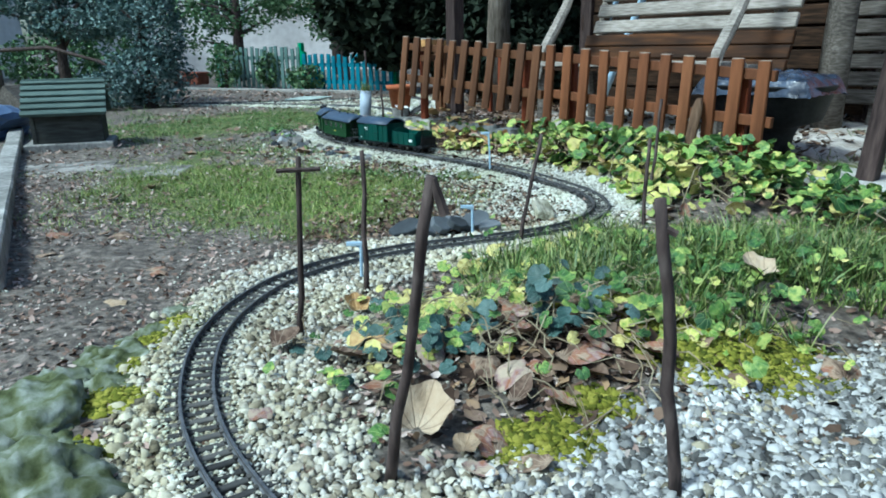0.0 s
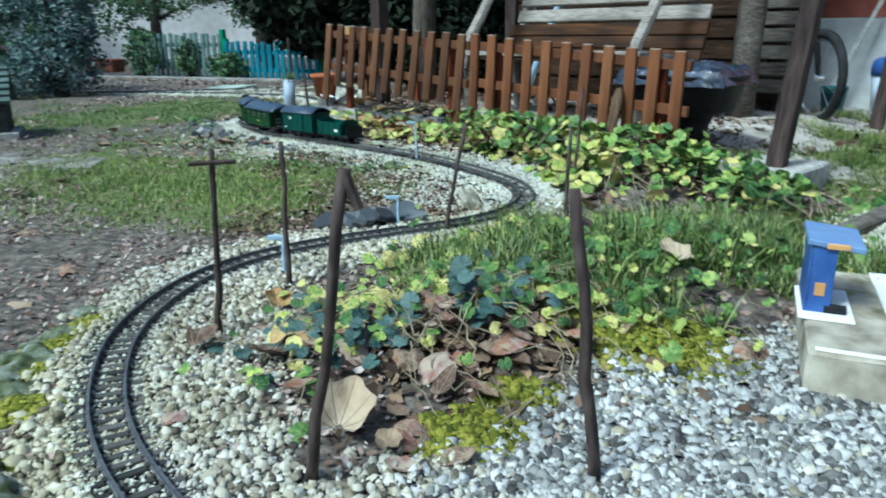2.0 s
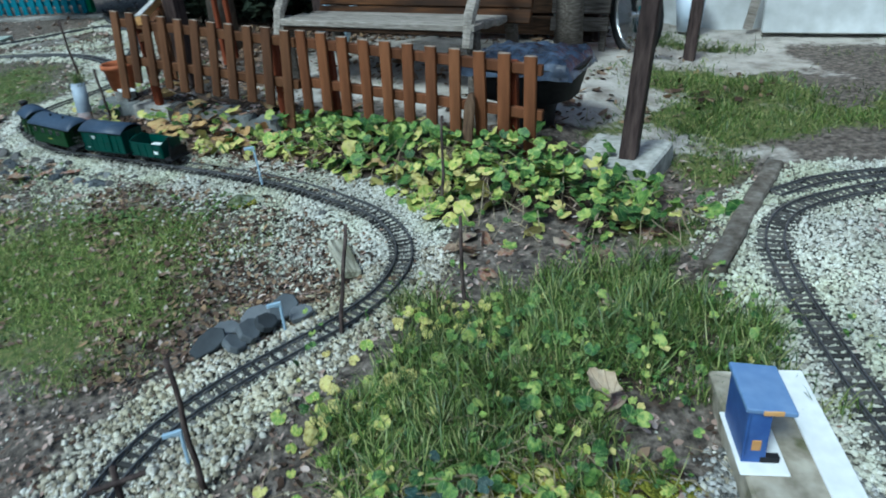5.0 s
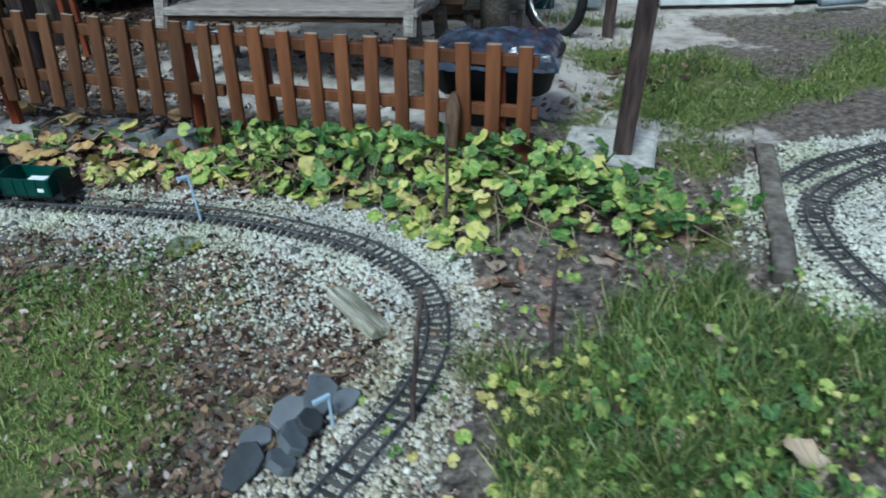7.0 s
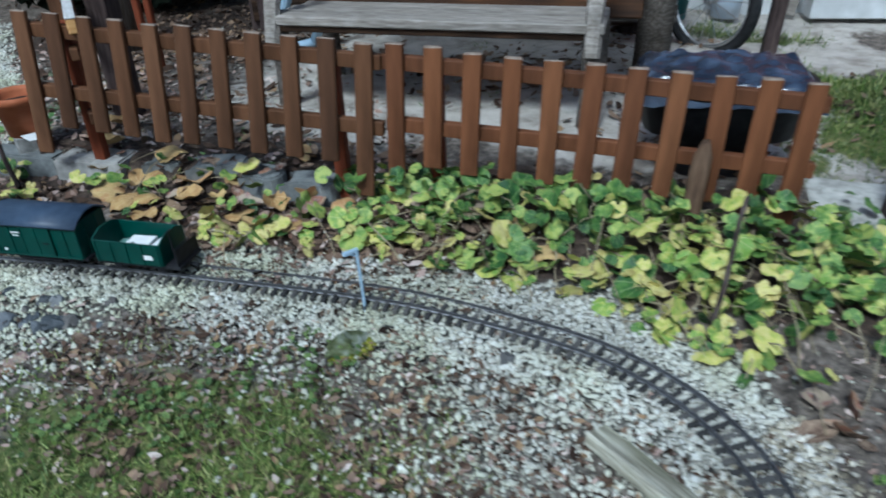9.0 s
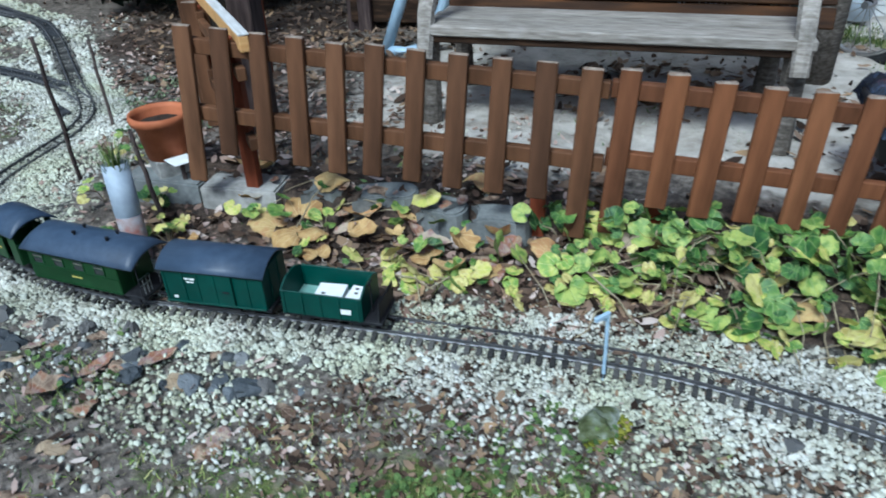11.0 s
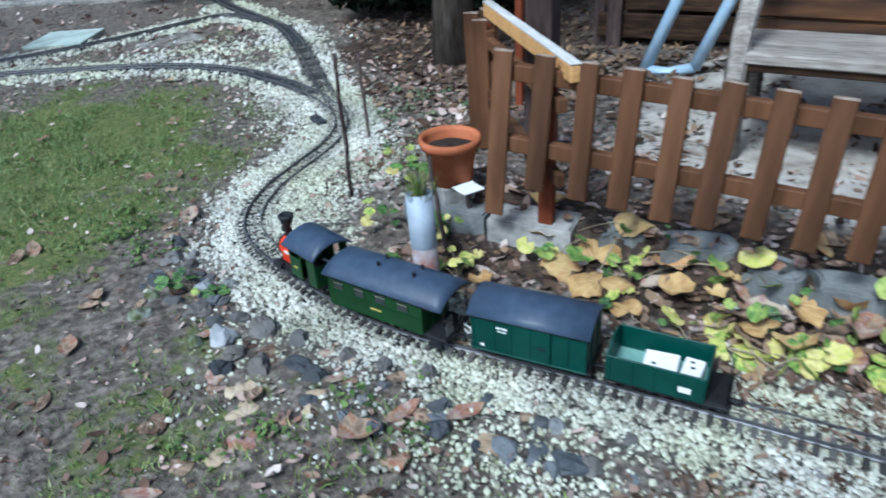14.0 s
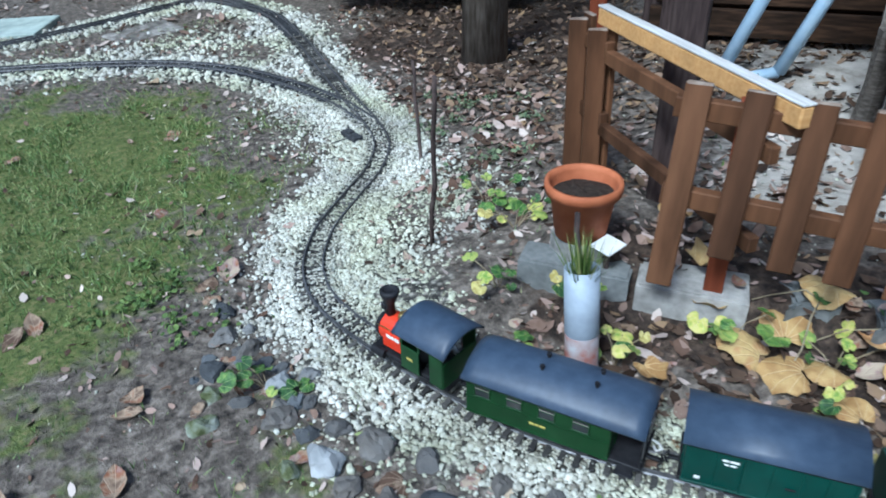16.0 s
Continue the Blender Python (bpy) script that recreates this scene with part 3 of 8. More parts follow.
def turns(rng, n, tilt):
    """n random turns about z with a random tilt of up to so many radians."""
    a, b, c = rng.uniform(0, 2 * np.pi, n), rng.normal(0, tilt, n), rng.normal(0, tilt, n)
    z, o = np.zeros(n), np.ones(n)
    rz = np.stack([np.cos(a), -np.sin(a), z, np.sin(a), np.cos(a), z, z, z, o], -1).reshape(n, 3, 3)
    rx = np.stack([o, z, z, z, np.cos(b), -np.sin(b), z, np.sin(b), np.cos(b)], -1).reshape(n, 3, 3)
    ry = np.stack([np.cos(c), z, np.sin(c), z, o, z, -np.sin(c), z, np.cos(c)], -1).reshape(n, 3, 3)
    return rz @ rx @ ry


def pick(rng, n, x0, x1, y0, y1, mask):
    """Places spread by a density mask."""
    x, y = rng.uniform(x0, x1, n), rng.uniform(y0, y1, n)
    keep = rng.uniform(0, 1, n) < mask(x, y)
    return x[keep], y[keep]


def pebble_form():
    bm = bmesh.new()
    bmesh.ops.create_icosphere(bm, subdivisions=1, radius=0.5)
    r = random.Random(5)
    for v in bm.verts:
        v.co *= r.uniform(0.52, 1.32)
    v = [tuple(p.co) for p in bm.verts]
    f = [[q.index for q in p.verts] for p in bm.faces]
    bm.free()
    return v, f


PEB_V, PEB_F = pebble_form()


def chip_form():
    """A small angular chip of eight faces."""
    r = random.Random(8)
    v = [(0.5, 0, 0), (0, 0.5, 0.05), (-0.5, 0.05, 0), (0.05, -0.5, 0), (0.05, 0, 0.5), (0, 0.05, -0.5)]
    v = [tuple(c * r.uniform(0.75, 1.2) + r.uniform(-0.09, 0.09) for c in p) for p in v]
    return v, [(0, 1, 4), (1, 2, 4), (2, 3, 4), (3, 0, 4), (1, 0, 5), (2, 1, 5), (3, 2, 5), (0, 3, 5)]


def shard_form(seed, k=5):
    """A flat broken stone: a sloping facet on top, slanting broken sides."""
    r = random.Random(seed)
    rim = [(2 * math.pi * (i + r.uniform(-0.25, 0.25)) / k, r.uniform(0.4, 0.62)) for i in range(k)]
    low = [(q * math.cos(a), q * math.sin(a), -0.45) for a, q in rim]
    sx, sy = r.uniform(-0.35, 0.35), r.uniform(-0.35, 0.35)
    top = [(x * r.uniform(0.55, 0.95) + sx * 0.2, y * r.uniform(0.55, 0.95), 0.42 + sx * x + sy * y) for x, y, _ in low]
    f = [(k, k + i, k + i + 1) for i in range(1, k - 1)]
    for i in range(k):
        j = (i + 1) % k
        f += [(i, j, k + j), (i, k + j, k + i)]
    return low + top, f


CHIP_V, CHIP_F = chip_form()


def gravel():
    rng = np.random.default_rng(11)
    chip, shards = (CHIP_V, CHIP_F), [shard_form(500 + i, 4) for i in range(3)]
    bed = lambda x, y: gravel_mask(x, y) ** 1.5
    tied = lambda x, y: 1.0 * (near_track(x, y) < 0.05)
    for n, box4, mean, mask, form, material, label in (
        (74000, (-0.75, 0.75, 0.45, 2.0), 0.0086, lambda x, y: bed(x, y) * (1 - 0.85 * step(0.02, 0.2, x) * (1 - step(0.9, 1.0, y))), 1, M_PEBBLE, "pale limestone chippings along the garden railway"),
        (60000, (-0.8, 0.8, 2.0, 3.2), 0.0076, bed, 1, M_PEBBLEW, "pale limestone chippings inside the railway curve"),
        (150000, (-1.3, 0.4, 3.2, 5.4), 0.0080, bed, 2, M_PEBBLEW, "pale limestone chippings round the railway bend"),
        (36000, (-2.6, 0.3, 5.4, 7.4), 0.0135, bed, 0, M_PEBBLEW, "pale limestone chippings by the railway points"),
        (42000, (0.75, 2.1, 0.6, 1.95), 0.0084, bed, 2, M_PEBBLEW, "pale limestone chippings round the second track"),
        (33000, (0.0, 0.85, 0.45, 1.08), 0.0086, lambda x, y: gravel_mask(x, y) * step(0.0, 0.2, x), 1, M_GREYPEB, "grey and white river gravel in the foreground"),
        (15000, (-1.6, 1.2, 0.8, 5.5), 0.0062, lambda x, y: np.clip(0.35 + 0.6 * grid_noise(x, y, 7, 15), 0, 0.8) * (1 - grass_mask(x, y)), chip, M_PEBBLEW, "stray pale chippings on the soil"),
        (5000, (-1.7, -0.35, 0.9, 2.9), 0.0065, lambda x, y: np.clip(0.3 + 0.7 * grid_noise(x, y, 5, 16), 0, 0.8) * (1 - grass_mask(x, y)), chip, M_PEBBLEW, "scattered pale chips on the trodden soil"),
        (150000, (-0.8, 0.55, 0.45, 5.2), 0.0066, tied, chip, M_PEBBLEW, "small chippings spilled between the sleepers"),
    ):
        x, y = pick(rng, n, *box4, mask)
        size = np.minimum(rng.lognormal(np.log(mean), 0.36, len(x)), mean * 1.9)
        far = near_track(x, y)
        size = np.where(far < 0.055, np.minimum(size, 0.0085), size)
        s3 = np.stack([size * rng.uniform(0.8, 1.6, len(x)), size * rng.uniform(0.7, 1.15, len(x)), size * rng.uniform(0.35, 0.7, len(x))], -1)
        form = form if isinstance(form, tuple) else shards[form]
        lift = 0.0055 + 0.0045 * step(2.7, 3.3, y) if mean == 0.0066 else 0.003
        z = H(x, y) + size * rng.uniform(-0.05, 0.4, len(x)) + np.where(far < 0.05, lift, 0.002) + 0.005 * blob(far, 0 * far, 0.058, 0, 0.018, 1)
        strew("gravel", *form, np.stack([x, y, z], -1), turns(rng, len(x), 0.4), s3, material, label, "gravel")


gravel()


# ---- the railway track ----
RAIL_TOP = 0.019


def track_at(line, s):
    """Place and heading on a line at s metres."""
    i = min(max(s / 0.01, 0), len(line) - 2)
    k = int(i)
    p = line[k] + (line[k + 1] - line[k]) * (i - k)
    a, b = line[max(k - 3, 0)], line[min(k + 4, len(line) - 1)]
    return p, math.atan2(b[1] - a[1], b[0] - a[0])


def sleeper_mesh():
    bm = bmesh.new()
    box(bm, (0, 0, 0.004), (0.011, 0.088, 0.012), 0.0012)
    for y in (-0.0225, 0.0225):
        box(bm, (0, y, 0.011), (0.008, 0.012, 0.004), 0)
    me = bpy.data.meshes.new("sleeper")
    bm.to_mesh(me)
    bm.free()
    me.materials.append(M_SLEEPER)
    return me


SLEEPER = sleeper_mesh()


def railway(line, label, single, gap=0.0235):
    t = thing("railway_track", Matrix(), label, "railway track")
    for side in (-1, 1):
        bm = bmesh.new()
        prev = None
        for k in range(0, len(line), 2):
            p, a = track_at(line, k * 0.01)
            nx, ny = -math.sin(a), math.cos(a)
            z = float(H(*p))
            ring = []
            for u, v in ((-0.0035, 0.011), (-0.0014, 0.013), (-0.0018, RAIL_TOP), (0.0018, RAIL_TOP), (0.0014, 0.013), (0.0035, 0.011)):
                off = side * 0.0225 + u
                ring.append(bm.verts.new((p[0] + nx * off, p[1] + ny * off, z + v)))
            if prev:
                for i in range(6):
                    bm.faces.new((prev[i], prev[(i + 1) % 6], ring[(i + 1) % 6], ring[i]))
            else:
                bm.faces.new(ring)
            prev = ring
        bm.faces.new(prev[::-1])
        part("rail", bm, M_RAIL, t, "dull grey metal rail")
    total, rest, k = len(line) * 0.01, bmesh.new(), 0
    s = 0.01
    rng = random.Random(len(line))
    while s < total - 0.01:
        p, a = track_at(line, s)
        m = pose(p[0], p[1], float(H(*p)) + rng.uniform(-0.001, 0.001), 0, 0, math.degrees(a) + rng.uniform(-1.5, 1.5))
        if k < single:
            shared("sleeper", SLEEPER, t, m)
        else:
            box(rest, m @ Vector((0, 0, 0.004)), (0.011, 0.088, 0.012), 0, Matrix.Rotation(a, 4, "Z"))
        s += gap
        k += 1
    if rest.verts:
        tagged(part("far_sleeper", rest, M_SLEEPERI, t), kind="stuff")
    else:
        rest.free()
    return t


railway(MAIN, "garden railway track winding in an S over pale gravel", 290)
railway(BRANCH, "garden railway branch track curving off at the points", 0)
railway(UPPER, "far garden railway track on white gravel", 0)
railway(LOOP, "second garden railway track curving beside the platform", 90)
railway(OUTER, "short dark garden railway track by the concrete edging", 30)
railway(INNER, "inner siding track on white gravel", 0)


def point_lever(x, y, rz):
    """The little switch box beside the points, with its throw rod."""
    t = thing("point_lever", pose(x, y, float(H(x, y)), 0, 0, rz), "small black switch box beside the railway points", "point lever")
    bm = bmesh.new()
    box(bm, (0, 0, 0.012), (0.085, 0.034, 0.022), 0.003)
    part("body", bm, M_SLEEPERI, t)
    bm = bmesh.new()
    box(bm, (0.012, 0, 0.026), (0.03, 0.02, 0.008), 0.002)
    rod(bm, [(0.012, 0, 0.028), (0.02, 0, 0.044)], 0.003, 6)
    part("lever", bm, M_SLEEPERI, t)
    bm = bmesh.new()
    rod(bm, [(0.0, 0.015, 0.010), (0.0, 0.075, 0.010)], 0.002, 6)
    part("throw_rod", bm, M_RAIL, t, "dull metal throw rod")


point_lever(-0.345, 4.88, 100)

# ---- the picket fence ----
def picket_mesh(name, w, h, th, material, seed):
    r = random.Random(seed)
    bm = bmesh.new()
    box(bm, (0, 0, -h / 2), (w, th, h), 0.0025)
    for v in bm.verts:
        v.co.x += r.uniform(-0.0012, 0.0012)
        if v.co.z > -0.01:
            v.co.z += r.uniform(-0.002, 0.001)
    for f in bm.faces:
        if f.normal.z > 0.5:
            f.material_index = 1
    me = bpy.data.meshes.new(name)
    bm.to_mesh(me)
    bm.free()
    me.materials.append(material)
    me.materials.append(M_PICKETEND)
    return me


M_PICKETEND = mat("greyed_picket_end", [(0.12, 0.085, 0.062), (0.21, 0.16, 0.125), (0.29, 0.24, 0.195)], 60, 0.8, 0.3, worn=0.3)
PICKETS = [picket_mesh("picket", 0.041, 0.285, 0.014, M_FENCE, k) for k in range(4)]
PICKETS_RED = [picket_mesh("picket", 0.041, 0.285, 0.014, M_FENCER, 20 + k) for k in range(4)]
LONG_RED = [picket_mesh("picket", 0.041, 0.36, 0.014, M_FENCER, 29 + k) for k in range(2)]
LONG = [picket_mesh("picket", 0.041, 0.36, 0.014, M_FENCE, 9 + k) for k in range(2)]


def fence_panel(label, origin, ang, s0, n, pitch, top, slope, longs, rails, posts, lean=1.5, back=0.0, red=False):
    """A fence panel in the line that leaves origin at ang degrees; top: the height of its pickets' tops at s0."""
    t = thing("picket_fence", pose(origin[0], origin[1], 0, 0, 0, ang), label, "fence", "garden picket fences")
    r = random.Random(n * 7 + int(top * 1000))
    tip = math.degrees(math.atan(-slope))
    for k in range(n):
        s = s0 + pitch * k
        me = (LONG_RED if red else LONG)[k % 2] if k in longs else (PICKETS_RED if red else PICKETS)[(k * 3 + n) % 4]
        shared("picket", me, t, pose(s, -0.012, top + slope * (s - s0) + r.uniform(-0.004, 0.004), r.uniform(-1, 1) - back, lean + r.uniform(-1.2, 1.2), r.uniform(-2, 2)))
    for drop in rails:
        bm = bmesh.new()
        length = pitch * (n - 1) + 0.07
        box(bm, (0, 0, 0), (length, 0.022, 0.034), 0.002)
        ob = part("rail", bm, M_FENCER if red else M_FENCE, t)
        mid = s0 + pitch * (n - 1) / 2
        ob.matrix_basis = pose(mid, 0.0065 - drop * math.tan(radians(back)), top - drop + slope * (mid - s0), 0, tip, 0)
    for s, z0, z1 in posts:
        bm = bmesh.new()
        box(bm, (s, 0.032, (z0 + z1) / 2), (0.034, 0.026, z1 - z0), 0.002)
        part("post", bm, M_POST, t, "reddish stained post")
    return t


FANG = math.degrees(math.atan2(FENCE_DIR[1], FENCE_DIR[0]))
fence_panel("low brown stained picket fence with a crooked end", FENCE_A, FANG, -0.034, 11, 0.0882, 0.523, -0.055, (0, 10), (0.045, 0.195), ((0.045, 0.03, 0.49), (0.748, 0.03, 0.44)), 2.5, 6.0)
fence_panel("low brown stained picket fence behind the ivy", FENCE_A + FENCE_DIR * 0.918, FANG + 1.6, 0.0, 11, 0.0868, 0.473, -0.066, (0, 10), (0.045, 0.19), ((0.08, 0.0, 0.43), (0.79, 0.0, 0.39)), 2.0, 0.0, True)


# ---- the train ----
def wheel_pair(t, x, r=0.0155, gauge=0.042):
    for y in (-gauge / 2, gauge / 2):
        bm = bmesh.new()
        rod(bm, [(x, y - 0.003, r), (x, y + 0.003, r)], r, 14)
        rod(bm, [(x, y - 0.002 - (0.0015 if y > 0 else -0.0035), r), (x, y - 0.0005 + (-0.0015 if y > 0 else 0.0035), r)], r * 1.15, 14)
        part("wheel", bm, M_BLACK, t)
    bm = bmesh.new()
    rod(bm, [(x, -0.02, r), (x, 0.02, r)], 0.003, 6)
    part("axle", bm, M_BLACK, t)
    for y in (-0.038, 0.038):
        bm = bmesh.new()
        box(bm, (x, y, 0.019), (0.022, 0.006, 0.014), 0.0015)
        box(bm, (x, y * 1.06, 0.027), (0.034, 0.004, 0.003), 0.0008)
        part("axle_box", bm, M_BLACK, t)


def coupler(t, x, way):
    bm = bmesh.new()
    box(bm, (x + way * 0.010, 0, 0.017), (0.022, 0.008, 0.005), 0.001)
    rod(bm, [(x + way * 0.02, -0.013, 0.017), (x + way * 0.025, 0, 0.017), (x + way * 0.02, 0.013, 0.017)], 0.0022, 6)
    part("coupling", bm, M_BLACK, t)


def roof_arch(bm, x0, x1, half, z_eave, rise, thick=0.004, end=0.0, seg=12, hip=0.0):
    """A barrel roof with a thin edge; hip lowers its ends."""
    cuts = [(x0, hip), (x0 + end, 0), (x1 - end, 0), (x1, hip)] if end else [(x0, 0), (x1, 0)]
    rings = []
    for x, low in cuts:
        top, under = [], []
        for k in range(seg + 1):
            u = -1 + 2 * k / seg
            z = z_eave + rise * (1 - abs(u) ** 2.2) - low * (1 - abs(u) ** 2.2) * 0.8
            top.append(bm.verts.new((x, u * half, z)))
            under.append(bm.verts.new((x, u * half * 0.985, z - thick)))
        rings.append(top + under[::-1])
    n = len(rings[0])
    for a, b in zip(rings, rings[1:]):
        for i in range(n):
            bm.faces.new((a[i], a[(i + 1) % n], b[(i + 1) % n], b[i]))
    for ring, flip in ((rings[0], False), (rings[-1], True)):
        for i in range(seg):
            f = (ring[i], ring[i + 1], ring[n - 2 - i], ring[n - 1 - i])
            bm.faces.new(f if flip else f[::-1])
    return bm


def bars(t, name, x, y, z, widths, h, material, gap=0.002, label=""):
    """Lettering too small to read, as bars on a side wall."""
    bm = bmesh.new()
    u = x - (sum(widths) + gap * (len(widths) - 1)) / 2
    for w in widths:
        box(bm, (u + w / 2, y, z), (w, 0.0008, h))
        u += w + gap
    return part(name, bm, material, t, label)


def passenger_coach():
    t = thing("passenger_coach", Matrix(), "bottle green toy passenger coach with grey roof and open end platform", "toy train car", "cars of the toy train")
    bm = bmesh.new()
    x0, x1, w = -0.098, 0.148, 0.052
    box(bm, ((x0 + x1) / 2, 0, 0.074), (x1 - x0, 2 * w, 0.086), 0.0015)
    body = part("body", bm, M_COACH, t)
    bm = bmesh.new()
    roof_arch(bm, -0.150, 0.154, 0.062, 0.114, 0.034, 0.004, 0.02, 12, 0.018)
    roof = smooth(part("roof", bm, M_ROOF, t, "dark grey barrel roof"))
    for x, y in ((0.03, 0.016), (0.03, -0.016), (-0.06, 0.016), (-0.06, -0.016)):
        bm = bmesh.new()
        rod(bm, [(x, y, 0.14), (x, y, 0.151)], 0.0028, 8)
        rod(bm, [(x, y, 0.151), (x, y, 0.155)], 0.0042, 8)
        part("roof_vent", bm, M_BLACK, roof)
    for side in (-1, 1):
        for k in range(4):
            x = 0.118 - 0.056 * k
            bm = bmesh.new()
            for dx, dz, sx, sz in ((0, 0.0125, 0.03, 0.0025), (0, -0.0125, 0.03, 0.0025), (0.0138, 0, 0.0025, 0.0225), (-0.0138, 0, 0.0025, 0.0225), (0, 0.004, 0.0255, 0.002)):
                box(bm, (x + dx, side * 0.0525, 0.088 + dz), (sx, 0.0025, sz), 0.0003)
            win = part("window", bm, M_COACH, t)
            bm = bmesh.new()
            box(bm, (x, side * 0.0521, 0.088), (0.026, 0.0008, 0.0228))
            part("pane", bm, M_PANE, win)
            bm = bmesh.new()
            box(bm, (x, side * 0.0528, 0.0925), (0.025, 0.0012, 0.0022))
            part("sash_bar", bm, M_ENDGRAIN, win, "pale sash bar")
        bars(t, "lettering", 0.02, side * 0.0525, 0.056, (0.010, 0.006, 0.008), 0.004, M_YELLOW, 0.0018)
        for z in (0.034, 0.07, 0.109):
            bm = bmesh.new()
            box(bm, ((x0 + x1) / 2, side * 0.0526, z), (x1 - x0, 0.0018, 0.0022))
            part("moulding", bm, M_COACH, t)
        bm = bmesh.new()
        rod(bm, [(-0.146, side * 0.046, 0.034), (-0.146, side * 0.046, 0.114)], 0.0016, 6)
        part("roof_post", bm, M_BLACK, t)
        bm = bmesh.new()
        for z in (0.06, 0.078):
            rod(bm, [(-0.146, side * 0.014, z), (-0.146, side * 0.046, z)], 0.0012, 5)
        for k in range(4):
            rod(bm, [(-0.146, side * (0.014 + 0.0107 * k), 0.034), (-0.146, side * (0.014 + 0.0107 * k), 0.078)], 0.0009, 5)
        part("railing", bm, M_STEEL, t, "thin bright metal railing")
        bm = bmesh.new()
        box(bm, (-0.125, side * 0.05, 0.014), (0.03, 0.012, 0.003), 0.0006)
        box(bm, (-0.125, side * 0.046, 0.022), (0.026, 0.004, 0.016))
        part("step", bm, M_BLACK, t)
    bm = bmesh.new()
    box(bm, (x0 - 0.0008, 0.0, 0.07), (0.0016, 0.03, 0.072), 0.0004)
    door = part("door", bm, M_COACH, t)
    bm = bmesh.new()
    box(bm, (x0 - 0.002, 0.0, 0.088), (0.001, 0.018, 0.024))
    part("pane", bm, M_PANE, door)
    bm = bmesh.new()
    box(bm, (0, 0, 0.0285), (0.30, 0.094, 0.008), 0.001)
    box(bm, (0, 0, 0.022), (0.24, 0.03, 0.008), 0.001)
    part("underframe", bm, M_BLACK, t)
    wheel_pair(t, -0.075), wheel_pair(t, 0.075)
    coupler(t, -0.15, -1), coupler(t, 0.15, 1)
    bm = bmesh.new()
    rod(bm, [(-0.15, -0.025, 0.03), (-0.162, -0.03, 0.02), (-0.168, -0.028, 0.012), (-0.16, -0.022, 0.010), (-0.155, -0.02, 0.022)], 0.0022, 6)
    part("cable_loop", bm, M_WHITE, t, "pale plastic cable loop")
    return t


def box_wagon():
    t = thing("box_wagon", Matrix(), "blue-green toy goods van with dark grey roof and sliding doors", "toy train car", "cars of the toy train")
    L, w = 0.112, 0.052
    bm = bmesh.new()
    box(bm, (0, 0, 0.077), (2 * L, 2 * w, 0.09), 0.0015)
    part("body", bm, M_WAGON, t)
    bm = bmesh.new()
    roof_arch(bm, -L - 0.006, L + 0.006, 0.06, 0.118, 0.026, 0.004, 0, 12)
    smooth(part("roof", bm, M_ROOF, t, "dark grey arched roof"))
    for side in (-1, 1):
        bm = bmesh.new()
        box(bm, (-0.006, side * 0.0545, 0.076), (0.078, 0.004, 0.082), 0.001)
        door = part("door", bm, M_WAGON, t)
        for x in (-0.043, -0.006, 0.031):
            bm = bmesh.new()
            box(bm, (x, side * 0.0572, 0.076), (0.004, 0.002, 0.082), 0.0004)
            part("batten", bm, M_WAGON, door)
        bm = bmesh.new()
        box(bm, (-0.03, side * 0.0585, 0.072), (0.014, 0.0022, 0.003), 0.0004)
        part("handle", bm, M_BLACK, door)
        for x in (-L + 0.003, -0.076, 0.066, L - 0.003):
            bm = bmesh.new()
            box(bm, (x, side * 0.053, 0.076), (0.005, 0.0025, 0.086), 0.0004)
            part("batten", bm, M_WAGON, t)
        for z in (0.116, 0.036):
            bm = bmesh.new()
            box(bm, (0, side * 0.0565, z), (2 * L, 0.003, 0.004), 0.0004)
            part("door_runner", bm, M_WAGON, t)
        bars(t, "lettering", 0.05, side * 0.0528, 0.094, (0.012, 0.008), 0.004, M_WHITE)
        bars(t, "lettering", 0.05, side * 0.0528, 0.086, (0.008, 0.006), 0.003, M_WHITE)
        bars(t, "lettering", 0.09, side * 0.0528, 0.045, (0.008,), 0.006, M_WHITE)
        bm = bmesh.new()
        box(bm, (0, side * 0.046, 0.022), (0.10, 0.01, 0.003), 0.0006)
        part("footboard", bm, M_BLACK, t)
    for way in (-1, 1):
        for y in (-0.02, 0.02):
            bm = bmesh.new()
            box(bm, (way * (L + 0.001), y, 0.076), (0.0025, 0.004, 0.086), 0.0004)
            part("batten", bm, M_WAGON, t)
        coupler(t, way * L, way)
    bm = bmesh.new()
    box(bm, (0, 0, 0.0275), (2 * L + 0.01, 0.096, 0.008), 0.001)
    part("underframe", bm, M_BLACK, t)
    wheel_pair(t, -0.066), wheel_pair(t, 0.066)
    return t


